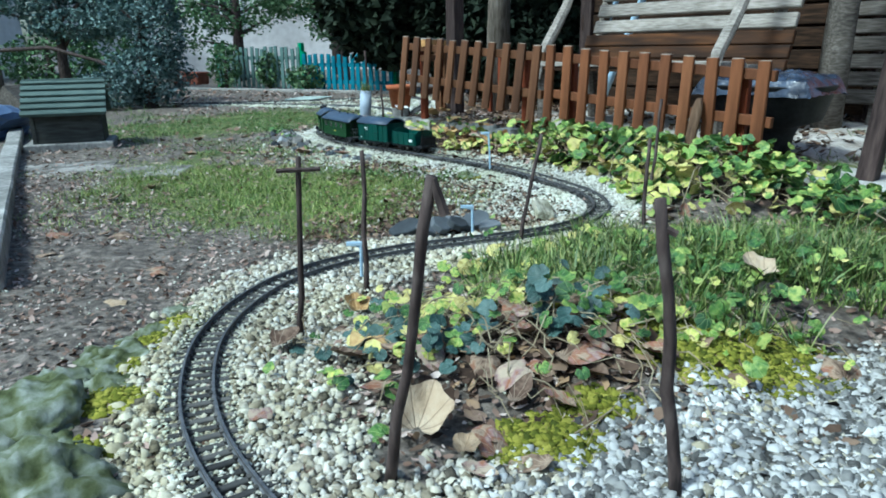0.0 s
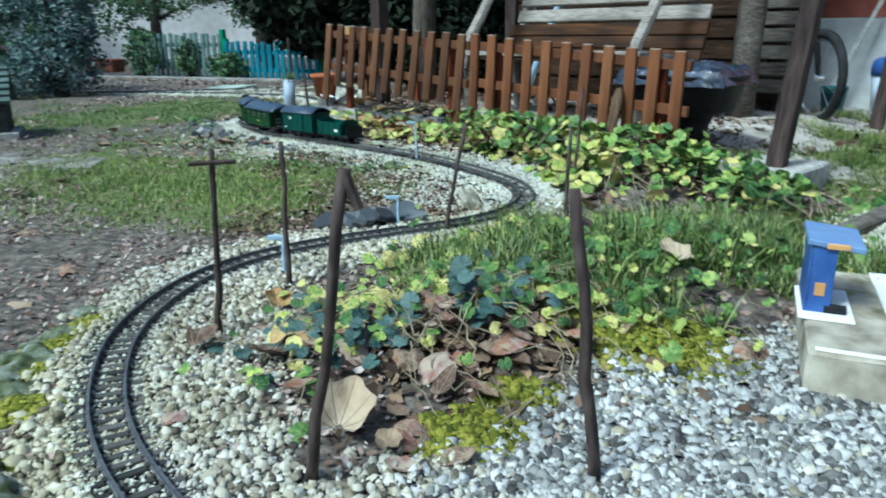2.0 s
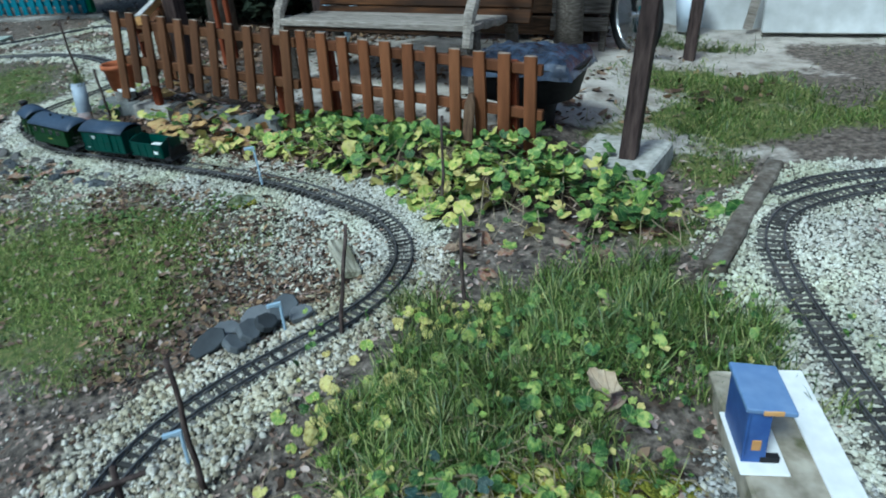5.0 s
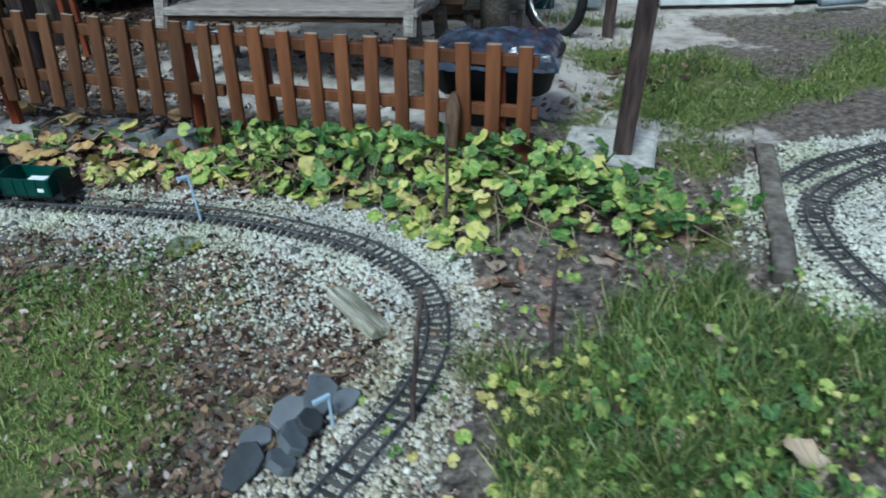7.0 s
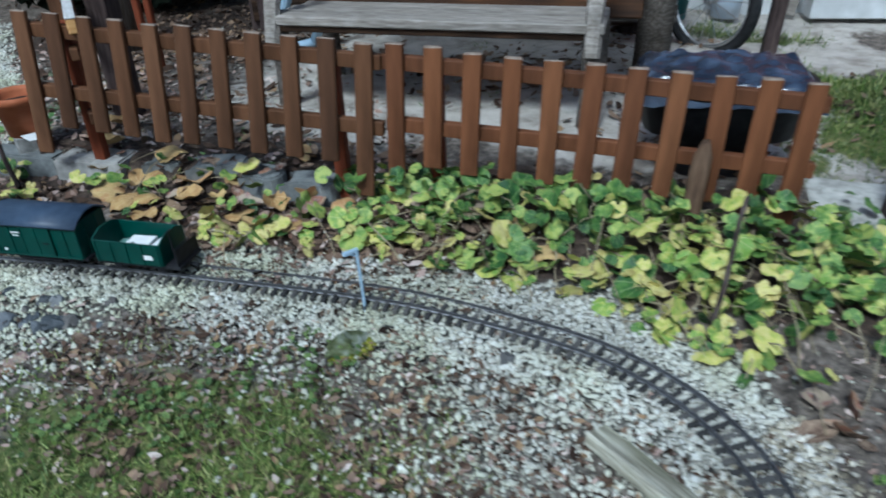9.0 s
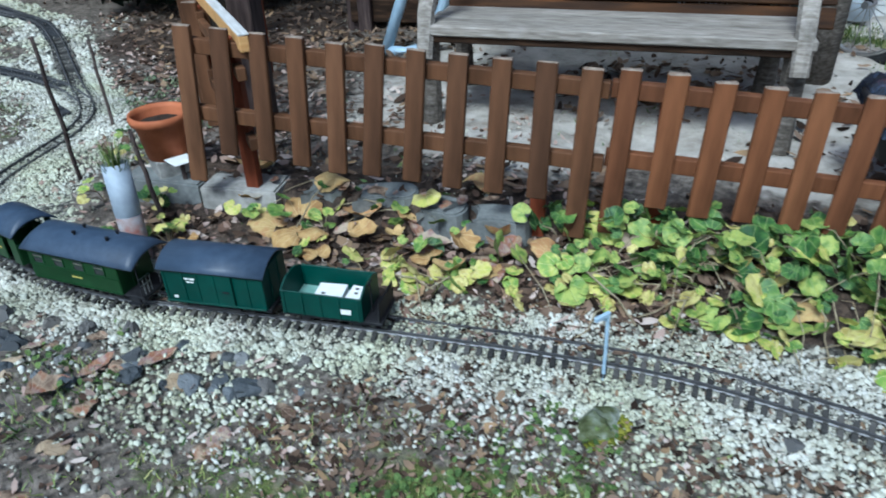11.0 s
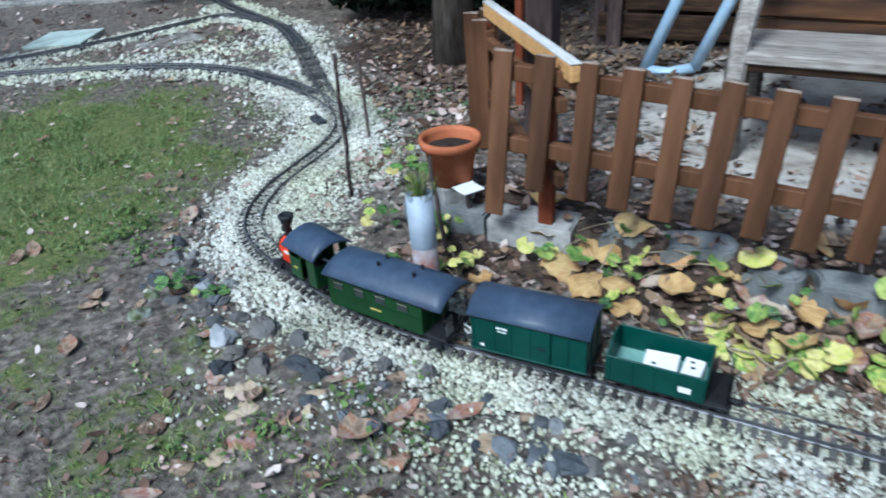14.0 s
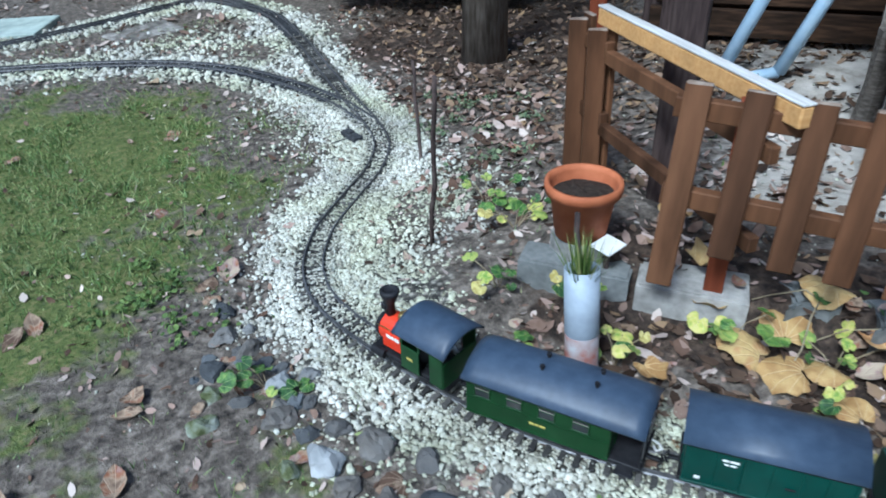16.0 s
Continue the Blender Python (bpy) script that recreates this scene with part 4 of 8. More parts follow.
def open_wagon():
    t = thing("open_wagon", Matrix(), "blue-green open toy goods wagon with raised ends and brake platform", "toy train car", "cars of the toy train")
    x0, x1, w = -0.075, 0.103, 0.05
    for side in (-1, 1):
        bm = bmesh.new()
        box(bm, ((x0 + x1) / 2, side * w, 0.062), (x1 - x0, 0.0035, 0.056), 0.0006)
        wall = part("side_wall", bm, M_WAGON, t)
        for k in range(5):
            bm = bmesh.new()
            box(bm, (x0 + 0.006 + (x1 - x0 - 0.012) * k / 4, side * (w + 0.0028), 0.062), (0.004, 0.0025, 0.056), 0.0004)
            part("batten", bm, M_WAGON, wall)
        bars(t, "lettering", x0 + 0.035, side * (w + 0.0022), 0.055, (0.024,), 0.012, M_WHITE)
    for x in (x0, x1):
        bm = bmesh.new()
        prism(bm, [(-w, 0.034), (w, 0.034), (w, 0.09), (0.022, 0.104), (-0.022, 0.104), (-w, 0.09)], x - 0.0018, x + 0.0018)
        part("end_wall", bm, M_WAGON, t)
    bm = bmesh.new()
    box(bm, ((x0 + x1) / 2, 0, 0.036), (x1 - x0 - 0.004, 2 * w - 0.004, 0.004))
    part("floor", bm, M_WOODIN, t, "pale green wagon floor")
    bm = bmesh.new()
    box(bm, (-0.004, 0, 0.0285), (0.225, 0.094, 0.008), 0.001)
    part("underframe", bm, M_BLACK, t)
    bm = bmesh.new()
    box(bm, (-0.094, 0, 0.034), (0.034, 0.088, 0.003), 0.0005)
    part("brake_platform", bm, M_BLACK, t)
    bm = bmesh.new()
    for y in (-0.044, 0.044):
        rod(bm, [(-0.11, y, 0.033), (-0.11, y, 0.078)], 0.0016, 6)
    rod(bm, [(-0.11, -0.044, 0.078), (-0.11, 0.044, 0.078)], 0.0016, 6)
    box(bm, (-0.11, 0, 0.055), (0.002, 0.082, 0.036))
    part("platform_railing", bm, M_BLACK, t)
    bm = bmesh.new()
    rod(bm, [(-0.085, 0.016, 0.034), (-0.085, 0.016, 0.108)], 0.0018, 6)
    rod(bm, [(-0.085, 0.006, 0.11), (-0.085, 0.026, 0.11)], 0.0022, 6)
    part("brake_handle", bm, M_BLACK, t)
    wheel_pair(t, -0.058), wheel_pair(t, 0.058)
    coupler(t, -0.114, -1), coupler(t, 0.108, 1)
    return t


def locomotive():
    t = thing("steam_locomotive", Matrix(), "small toy steam locomotive with red boiler and green cab", "toy locomotive", "cars of the toy train")
    bm = bmesh.new()
    box(bm, (0.0, 0, 0.026), (0.185, 0.078, 0.014), 0.002)
    box(bm, (0.055, 0, 0.022), (0.06, 0.05, 0.022), 0.002)
    part("chassis", bm, M_BLACK, t)
    panels = [((0.011, 0, 0.074), (0.003, 0.092, 0.084)), ((-0.09, 0, 0.06), (0.003, 0.092, 0.055))]
    for side in (-1, 1):
        panels += [((-0.075, side * 0.047, 0.074), (0.03, 0.003, 0.082)), ((-0.012, side * 0.047, 0.06), (0.044, 0.003, 0.054)), ((-0.012, side * 0.047, 0.111), (0.044, 0.003, 0.01)),
                   ((-0.034, side * 0.047, 0.098), (0.005, 0.003, 0.022)), ((0.008, side * 0.047, 0.098), (0.006, 0.003, 0.022))]
    for c, size in panels:
        bm = bmesh.new()
        box(bm, c, size, 0.0005)
        part("cab_panel", bm, M_COACH, t)
    bm = bmesh.new()
    roof_arch(bm, -0.102, 0.022, 0.058, 0.116, 0.032, 0.004, 0.012, 12, 0.012)
    smooth(part("cab_roof", bm, M_ROOF, t, "dark grey cab roof"))
    bm = bmesh.new()
    rod(bm, [(0.012, 0, 0.066), (0.085, 0, 0.066)], 0.029, 20)
    box(bm, (0.045, 0, 0.05), (0.066, 0.058, 0.03), 0.003)
    smooth_part = part("boiler", bm, M_RED, t, "bright red boiler")
    bm = bmesh.new()
    rod(bm, [(0.085, 0, 0.066), (0.096, 0, 0.066)], [0.03, 0.027], 20)
    part("smokebox_door", bm, M_BLACK, t)
    bm = bmesh.new()
    lathe(bm, [(0.0095, 0.09), (0.0085, 0.118), (0.011, 0.122), (0.019, 0.142), (0.0195, 0.148), (0.014, 0.152), (0.012, 0.149), (0.004, 0.148)], (0.078, 0, 0), 18)
    smooth(part("chimney", bm, M_BLACK, t, "black funnel chimney"))
    bm = bmesh.new()
    lathe(bm, [(0.011, 0.092), (0.011, 0.104), (0.008, 0.110), (0.002, 0.112)], (0.045, 0, 0), 16)
    smooth(part("dome", bm, M_BRASS, t, "brass steam dome"))
    bm = bmesh.new()
    box(bm, (0.092, 0, 0.107), (0.014, 0.014, 0.016), 0.002)
    lamp = part("headlamp", bm, M_BLACK, t)
    bm = bmesh.new()
    rod(bm, [(0.099, 0, 0.107), (0.101, 0, 0.107)], 0.005, 12)
    part("lens", bm, M_WHITE, lamp)
    for side in (-1, 1):
        bars(t, "lettering", 0.048, side * 0.0296, 0.066, (0.012, 0.008, 0.01), 0.007, M_WHITE, 0.0015)
        bars(t, "lettering", -0.012, side * 0.0489, 0.062, (0.014,), 0.005, M_YELLOW)
        bm = bmesh.new()
        rod(bm, [(0.058, side * 0.042, 0.03), (0.09, side * 0.042, 0.03)], 0.009, 12)
        part("cylinder", bm, M_BLACK, t)
        bm = bmesh.new()
        rod(bm, [(-0.03, side * 0.034, 0.016), (0.06, side * 0.034, 0.028)], 0.0016, 6)
        part("connecting_rod", bm, M_STEEL, t, "bright steel rod")
        bm = bmesh.new()
        rod(bm, [(0.014, side * 0.031, 0.085), (0.085, side * 0.031, 0.085)], 0.001, 5)
        part("handrail", bm, M_BRASS, t)
    wheel_pair(t, -0.035, 0.018), wheel_pair(t, 0.03, 0.018)
    bm = bmesh.new()
    for k in range(9):
        y = -0.036 + 0.009 * k
        rod(bm, [(0.096, y, 0.027), (0.124 - abs(y) * 0.55, y * 0.75, 0.006)], 0.0016, 5)
    box(bm, (0.095, 0, 0.027), (0.008, 0.082, 0.008), 0.001)
    rod(bm, [(0.104, -0.027, 0.006), (0.124, 0, 0.006), (0.104, 0.027, 0.006)], 0.0018, 5)
    part("cowcatcher", bm, M_BLACK, t)
    coupler(t, -0.098, -1)
    return t


TRAIN_FRONT = 4.48


def stand(t, back, size, wheelbase=0.13):
    """Sets a car of the given size factors on the main track with its middle so far behind the train's front."""
    s = TRAIN_FRONT - back
    pa, _ = track_at(MAIN, s - wheelbase / 2)
    pb, _ = track_at(MAIN, s + wheelbase / 2)
    mid, d = (pa + pb) / 2, pb - pa
    za, zb = float(H(*pa)), float(H(*pb))
    t.matrix_basis = pose(mid[0], mid[1], (za + zb) / 2 + RAIL_TOP, 0, -math.degrees(math.atan2(zb - za, wheelbase)), math.degrees(math.atan2(d[1], d[0]))) @ Matrix.Diagonal((*size, 1))


LOCO, COACH, VAN, TRUCK = locomotive(), passenger_coach(), box_wagon(), open_wagon()
stand(LOCO, 0.090, (0.94, 0.95, 0.95), 0.07), stand(COACH, 0.361, (0.96, 0.95, 0.94)), stand(VAN, 0.666, (0.99, 0.95, 0.94)), stand(TRUCK, 0.908, (0.93, 0.95, 0.94))


# ---- loads and small things of the railway ----
def on_truck(x, y, z, rz):
    return TRUCK.matrix_basis @ pose(x, y, z, 0, 0, rz)


def card(name, m, sx, sy, sz, label, category, spots=()):
    bm = bmesh.new()
    box(bm, (0, 0, sz / 2), (sx, sy, sz), 0.0008)
    ob = part(name, bm, M_WHITE, None)
    ob.matrix_basis = m
    tagged(ob, label, category)
    for k, (x, y) in enumerate(spots):
        bm = bmesh.new()
        box(bm, (x, y, sz + 0.0006), (0.008, 0.006, 0.0008))
        part("printed_mark", bm, M_BLACK, ob, "dark printed mark")
    return ob


card("white_package", on_truck(0.012, 0.004, 0.038, 4), 0.062, 0.056, 0.03, "white paper package lying in the open wagon", "package", ((0.012, 0.01),))
card("white_package", on_truck(-0.045, -0.004, 0.038, -3), 0.036, 0.05, 0.028, "small white package with a dark mark in the wagon", "package", ((0.0, 0.004), (0.004, -0.012)))


def stick(base, top, r, label, mids=0, seed=1, name="wooden_stake", category="stake", material=None, extra=()):
    """A thin upright stick, a little crooked, with its foot in the ground."""
    rng = random.Random(seed)
    b, t = Vector((base[0], base[1], float(H(base[0], base[1])) - 0.02)), Vector(top)
    n = 7
    pts = [b.lerp(t, k / n) + Vector((rng.uniform(-1, 1), rng.uniform(-1, 1), 0)) * r * 0.5 * (0 < k < n) for k in range(n + 1)]
    rad = [r * (1.12 - 0.25 * k / n) * rng.uniform(0.92, 1.08) for k in range(n + 1)]
    bm = bmesh.new()
    rod(bm, pts, rad, 8, True, 0.06, rng)
    ob = smooth(part(name, bm, material or M_STAKE, None))
    tagged(ob, label, category, "stakes along the railway" if name == "wooden_stake" else "")
    for nm, p, q, rr in extra:
        bm = bmesh.new()
        rod(bm, [p, q], rr, 6)
        part(nm, bm, material or M_STAKE, ob)
    return ob


stick((-0.25, 1.12), (-0.228, 1.10, 0.312), 0.005, "dark stick with a crossbar like a tiny telegraph pole", seed=2, extra=(("crossbar", (-0.262, 1.092, 0.291), (-0.194, 1.094, 0.293), 0.004),))
stick((-0.16, 1.35), (-0.158, 1.35, 0.285), 0.005, "thin dark wooden stick in the gravel", seed=3)
stick((-0.07, 0.70), (-0.012, 0.645, 0.358), 0.006, "leaning dark stick with a snapped tip", seed=4, extra=(("snapped_tip", (-0.012, 0.645, 0.356), (0.0, 0.64, 0.322), 0.005),))
stick((0.245, 0.66), (0.203, 0.655, 0.332), 0.0068, "thick dark branch stuck upright in the gravel", seed=5, extra=(("side_twig", (0.206, 0.655, 0.305), (0.22, 0.65, 0.298), 0.004),))
stick((0.18, 1.70), (0.235, 1.72, 0.268), 0.0048, "leaning dark stick beside the track", seed=6)
stick((0.47, 1.64), (0.475, 1.64, 0.262), 0.0048, "thin dark wooden stick by the bank", seed=7)
stick((0.65, 2.21), (0.665, 2.2, 0.31), 0.005, "thin dark stick among the ivy", seed=8)
stick((-0.42, 4.16), (-0.435, 4.08, 0.46), 0.0055, "thin dark rod by the railway bend", seed=9)
stick((-0.23, 4.62), (-0.23, 4.64, 0.30), 0.0055, "thin dark stick with a frayed tip", seed=10)
stick((-0.31, 3.73), (-0.325, 3.76, 0.29), 0.006, "dark rod beside the flower pot", seed=11)
stick((-0.18, 3.86), (-0.20, 3.88, 0.225), 0.005, "short dark rod wound with shiny foil", seed=12)
stick((0.42, 2.95), (0.43, 2.96, 0.27), 0.0055, "thin dark stick in the ivy bed", seed=13)


def signal(base, h, bend, label):
    """A little pale signal mast with an arm."""
    z = float(H(*base))
    t = thing("model_signal", pose(base[0], base[1], z), label, "model signal", "model signals")
    bm = bmesh.new()
    rod(bm, [(0, 0, -0.01), (bend * 0.4, 0, h * 0.5), (bend, 0, h)], 0.0035, 8)
    part("mast", bm, M_SKYBLUE, t)
    bm = bmesh.new()
    box(bm, (bend - 0.014, 0, h + 0.003), (0.034, 0.007, 0.009), 0.001)
    rod(bm, [(bend, 0, h * 0.93), (bend - 0.02, 0, h)], 0.002, 6)
    part("arm", bm, M_SKYBLUE, t, "pale blue signal arm")


signal((0.175, 2.71), 0.15, -0.006, "pale blue model signal mast beside the track")
signal((-0.18, 1.43), 0.075, 0.002, "short pale model signal beside the track")
signal((0.07, 1.79), 0.075, 0.0, "short pale model signal inside the curve")


# ---- stones, slates, boards ----
def stone(x, y, size, rng, name="stone", label="grey field stone beside the railway", material=None, flat=0.6, group="field stones", rz=None, level=2, sink=0.0):
    form = stone_bm(rng, size, flat, 0.36, 3 if level < 3 else 4)
    for v in form.verts:
        v.co.z *= 1 + 0.25 * noise.noise(v.co * 25)
    if level > 2:
        for v in form.verts:
            v.co += v.co.normalized() * (0.012 * noise.noise(v.co * 40) + 0.006 * noise.noise(v.co * 110))
    if level < 3:
        for _ in range(5):
            a, e = rng.uniform(0, 6.3), rng.uniform(-0.1, 0.9)
            d = Vector((math.cos(a) * math.cos(e), math.sin(a) * math.cos(e), math.sin(e)))
            reach = max(v.co.dot(d) for v in form.verts) * rng.uniform(0.66, 0.86)
            for v in form.verts:
                over = v.co.dot(d) - reach
                if over > 0:
                    v.co -= d * over * 0.92
    ob = part(name, form, material or M_STONE, None)
    if level > 2:
        smooth(ob)
    ob.matrix_basis = pose(x, y, float(H(x, y)) - 0.003 - sink, 0, 0, rng.uniform(0, 360) if rz is None else rz)
    return tagged(ob, label, "stone", group)


SR = random.Random(40)
M_PALESTONE = mat("pale_field_stone", [(0.25, 0.262, 0.27), (0.42, 0.43, 0.435)], 30, 0.6, 0.5, worn=0.45)
for x, y, s in ((-0.96, 4.01, 0.075), (-0.89, 4.03, 0.07), (-0.76, 3.685, 0.10), (-0.70, 3.62, 0.075), (-0.49, 3.40, 0.06), (-0.92, 4.10, 0.075), (-0.90, 4.19, 0.06),
                (-0.84, 3.95, 0.05), (-0.56, 3.46, 0.06), (-0.34, 3.17, 0.045), (-0.62, 3.52, 0.055), (-0.93, 3.9, 0.05), (0.31, 2.42, 0.05), (-0.02, 2.9, 0.035), (-0.24, 3.09, 0.04)):
    stone(x, y, s * 0.82, SR)
for x, y, s in ((-1.01, 3.88, 0.055), (-0.975, 3.94, 0.06), (-0.86, 3.60, 0.062), (-0.79, 3.57, 0.066), (-0.72, 3.54, 0.07), (-0.83, 3.635, 0.055), (-0.705, 3.49, 0.05), (-0.85, 3.77, 0.055), (-0.90, 3.71, 0.057), (-0.80, 3.76, 0.06), (-0.88, 3.83, 0.065)):
    stone(x, y, s * 0.92, SR, label="weathered grey stone in the edging heap", material=M_MOSSY if x < -0.89 else None, flat=0.6)
for _ in range(34):
    u = SR.uniform(0, 1)
    x, y = -0.95 + 0.22 * u + SR.gauss(0, 0.04), 4.16 - 0.56 * u + SR.gauss(0, 0.04)
    if u > 0.55:
        x, y = -0.80 + 0.98 * (u - 0.55) + SR.gauss(0, 0.03), 3.62 - 1.25 * (u - 0.55) + SR.gauss(0, 0.035)
    if float(near_track(np.array([x]), np.array([y]))[0]) > 0.10:
        stone(x, y, SR.uniform(0.022, 0.05), SR, label="small broken grey stone in the edging heap", material=M_SLATE if SR.random() < 0.4 else None)
for x, y, s in ((-0.845, 3.70, 0.085), (-0.86, 3.905, 0.08)):
    stone(x, y, s * 0.8, SR, label="pale bluish rounded stone beside the railway", material=M_PALESTONE, flat=0.75)
for x, y, s in ((-0.44, 3.165, 0.075), (-0.36, 3.085, 0.085), (-0.39, 3.14, 0.05), (-0.52, 3.28, 0.06), (-0.29, 3.02, 0.045), (-0.42, 3.28, 0.05)):
    stone(x, y, s * 0.85, SR, "flat_stone", "flat dark grey stone on the gravel", M_SLATE, 0.35)
for x, y, s in ((-0.55, 0.83, 0.17), (-0.455, 0.685, 0.16), (-0.415, 0.575, 0.13), (-0.57, 0.70, 0.16), (-0.60, 0.97, 0.13), (-0.505, 0.95, 0.10), (-0.525, 1.06, 0.10), (-0.58, 1.10, 0.09), (-0.53, 1.17, 0.085),
                (-0.50, 1.27, 0.075), (-0.60, 0.58, 0.16), (-0.50, 0.80, 0.10), (-0.68, 0.85, 0.12)):
    stone(x, y, s, SR, "mossy_stone", "mossy grey stone edging the railway bed", M_MOSSY, 0.42, "mossy edging stones", level=3, sink=0.012)


def slate(x, y, lx, ly, rz, tilt, z, seed):
    r = random.Random(seed)
    bm = bmesh.new()
    n = 7
    out = [(lx * 0.5 * math.cos(2 * math.pi * k / n) * r.uniform(0.75, 1.15), ly * 0.5 * math.sin(2 * math.pi * k / n) * r.uniform(0.75, 1.15)) for k in range(n)]
    prism(bm, out, -0.009, 0.009, "z")
    bmesh.ops.bevel(bm, geom=list(bm.edges), offset=0.0025, segments=1, affect="EDGES")
    ob = part("slate", bm, M_SLATE, None)
    ob.matrix_basis = pose(x, y, float(H(x, y)) + z, tilt, r.uniform(-14, 14), rz)
    tagged(ob, "broken piece of dark grey slate in a heap", "slate", "heap of slates")


for k, (x, y, lx, ly, rz, tilt, z) in enumerate(((-0.10, 1.79, 0.10, 0.06, 30, 22, 0.022), (-0.05, 1.75, 0.07, 0.055, 80, 30, 0.026), (-0.01, 1.78, 0.085, 0.06, 65, 36, 0.03), (0.03, 1.80, 0.08, 0.05, 50, 28, 0.03),
                                                   (0.02, 1.86, 0.09, 0.06, 20, 18, 0.018), (0.08, 1.85, 0.10, 0.065, 40, 25, 0.03), (0.12, 1.82, 0.07, 0.05, 20, 12, 0.02), (0.10, 1.90, 0.07, 0.05, 70, 15, 0.016), (-0.06, 1.84, 0.07, 0.055, 10, 10, 0.014))):
    slate(x, y, lx, ly, rz, tilt, z, 60 + k)

bm = bmesh.new()
box(bm, (0, 0, 0.013), (0.215, 0.05, 0.026), 0.004)
bmesh.ops.subdivide_edges(bm, edges=list(bm.edges), cuts=3)
for v in bm.verts:
    v.co += Vector((0.006 * noise.noise(v.co * 40), 0.004 * noise.noise(v.co * 25), 0.003 * noise.noise(v.co * 30 + Vector((3, 0, 0)))))
ob = part("wooden_board", bm, mat("lichened_old_wood", [(0.17, 0.155, 0.115), (0.33, 0.31, 0.24), (0.50, 0.48, 0.39)], 34, 0.85, 0.5, stretch=(0.35, 3, 3), big=9, worn=0.45, tint=(0.8, 0.86, 0.6)), None)
ob.matrix_basis = pose(0.288, 2.068, float(H(0.288, 2.068)) + 0.012, 10, 2, 87)
tagged(ob, "short weathered pale board lying inside the curve", "board")
ob = stone(0.085, 2.635, 0.10, SR, "mossy_block", "mossy weathered stone block beside the track", M_MOSSY, 0.34, "", 10)


def moss_patch(cx, cy, r, n, seed):
    rng = np.random.default_rng(seed)
    a, d = rng.uniform(0, 2 * np.pi, n), r * np.sqrt(rng.uniform(0, 1, n))
    x, y = cx + d * np.cos(a), cy + d * np.sin(a) * 0.6
    size = rng.uniform(0.008, 0.018, n)
    s3 = np.stack([size, size, size * 0.55], -1)
    strew("moss", PEB_V, PEB_F, np.stack([x, y, H(x, y) + 0.002 + 0.009 * (1 - d / r)], -1), turns(rng, n, 0.4), s3, M_MOSS, "yellow-green cushion of moss on the gravel", "moss")


for k, (cx, cy, r, n) in enumerate(((0.43, 0.95, 0.17, 2200), (0.12, 0.76, 0.085, 520), (0.19, 0.82, 0.06, 260), (0.30, 1.05, 0.12, 500), (0.2, 1.08, 0.08, 260), (-0.485, 0.90, 0.075, 520), (-0.44, 0.63, 0.07, 420), (-0.56, 1.02, 0.08, 420), (-0.50, 0.75, 0.09, 420), (-0.48, 1.20, 0.06, 200), (0.09, 2.62, 0.05, 120), (-0.5, 1.12, 0.08, 220))):
    moss_patch(cx, cy, r, n, 300 + k)


# ---- concrete edging by the fence corner ----
M_EDGE = mat("smooth_grey_concrete", [(0.155, 0.162, 0.158), (0.185, 0.192, 0.186), (0.22, 0.226, 0.217)], 90, 0.8, 0.06, big=12, worn=0.3, depth=0.001)
M_EDGETOP = mat("sandy_pale_concrete", [(0.24, 0.23, 0.21), (0.34, 0.325, 0.30), (0.43, 0.41, 0.375)], 45, 0.9, 0.25, big=9, worn=0.35)


def edging_stone(s, d, w, rz, seed, deep=0.085, straight=False, material=None):
    """An interlocking concrete edging stone: a hollow front, a round nose at one end and a matching hollow at the other."""
    r = random.Random(seed)
    p = FENCE_A + FENCE_DIR * s + FENCE_BACK * (d + 0.005)
    bm = bmesh.new()
    half = deep / 2
    if straight:
        out = [(-w / 2, -half), (w / 2, -half), (w / 2, half), (-w / 2, half)]
    else:
        out = [(-w / 2 + w * k / 8, -half + 0.014 * math.sin(math.pi * k / 8)) for k in range(9)]
        out += [(w / 2 + half * 0.8 * math.cos(q), half * math.sin(q)) for q in (-0.9, -0.45, 0.0, 0.45, 0.9)]
        out += [(w / 2 - w * k / 8, half + 0.006 * math.sin(math.pi * k / 8)) for k in range(9)]
        out += [(-w / 2 + half * 0.5 * math.cos(q), half * math.sin(q)) for q in (0.9, 0.45, 0.0, -0.45, -0.9)]
    prism(bm, out, -0.075, 0.066, "z")
    bmesh.ops.recalc_face_normals(bm, faces=bm.faces)
    bmesh.ops.bevel(bm, geom=[e for e in bm.edges if all(v.co.z > 0.06 for v in e.verts)], offset=0.005, segments=2, affect="EDGES")
    ob = part("edging_stone", bm, material or M_EDGE, None)
    ob.matrix_basis = pose(p[0], p[1], 0.058 + r.uniform(-0.004, 0.004), r.uniform(-2, 2), r.uniform(-2, 2), FANG + rz)
    tagged(ob, "sandy flat concrete slab below the fence corner" if straight else "smooth grey concrete edging stone with a hollow front", "edging stone", "concrete edging stones")


edging_stone(-0.215, 0.040, 0.22, 1, 80, 0.075, True)
edging_stone(0.008, 0.046, 0.20, 3, 81, 0.10, True, M_EDGETOP)
for k, (s, d, w, rz) in enumerate(((0.195, 0.064, 0.075, 17), (0.36, 0.060, 0.125, 15), (0.52, 0.018, 0.075, -8), (0.65, 0.008, 0.11, 5))):
    edging_stone(s, d, w, rz, 82 + k)


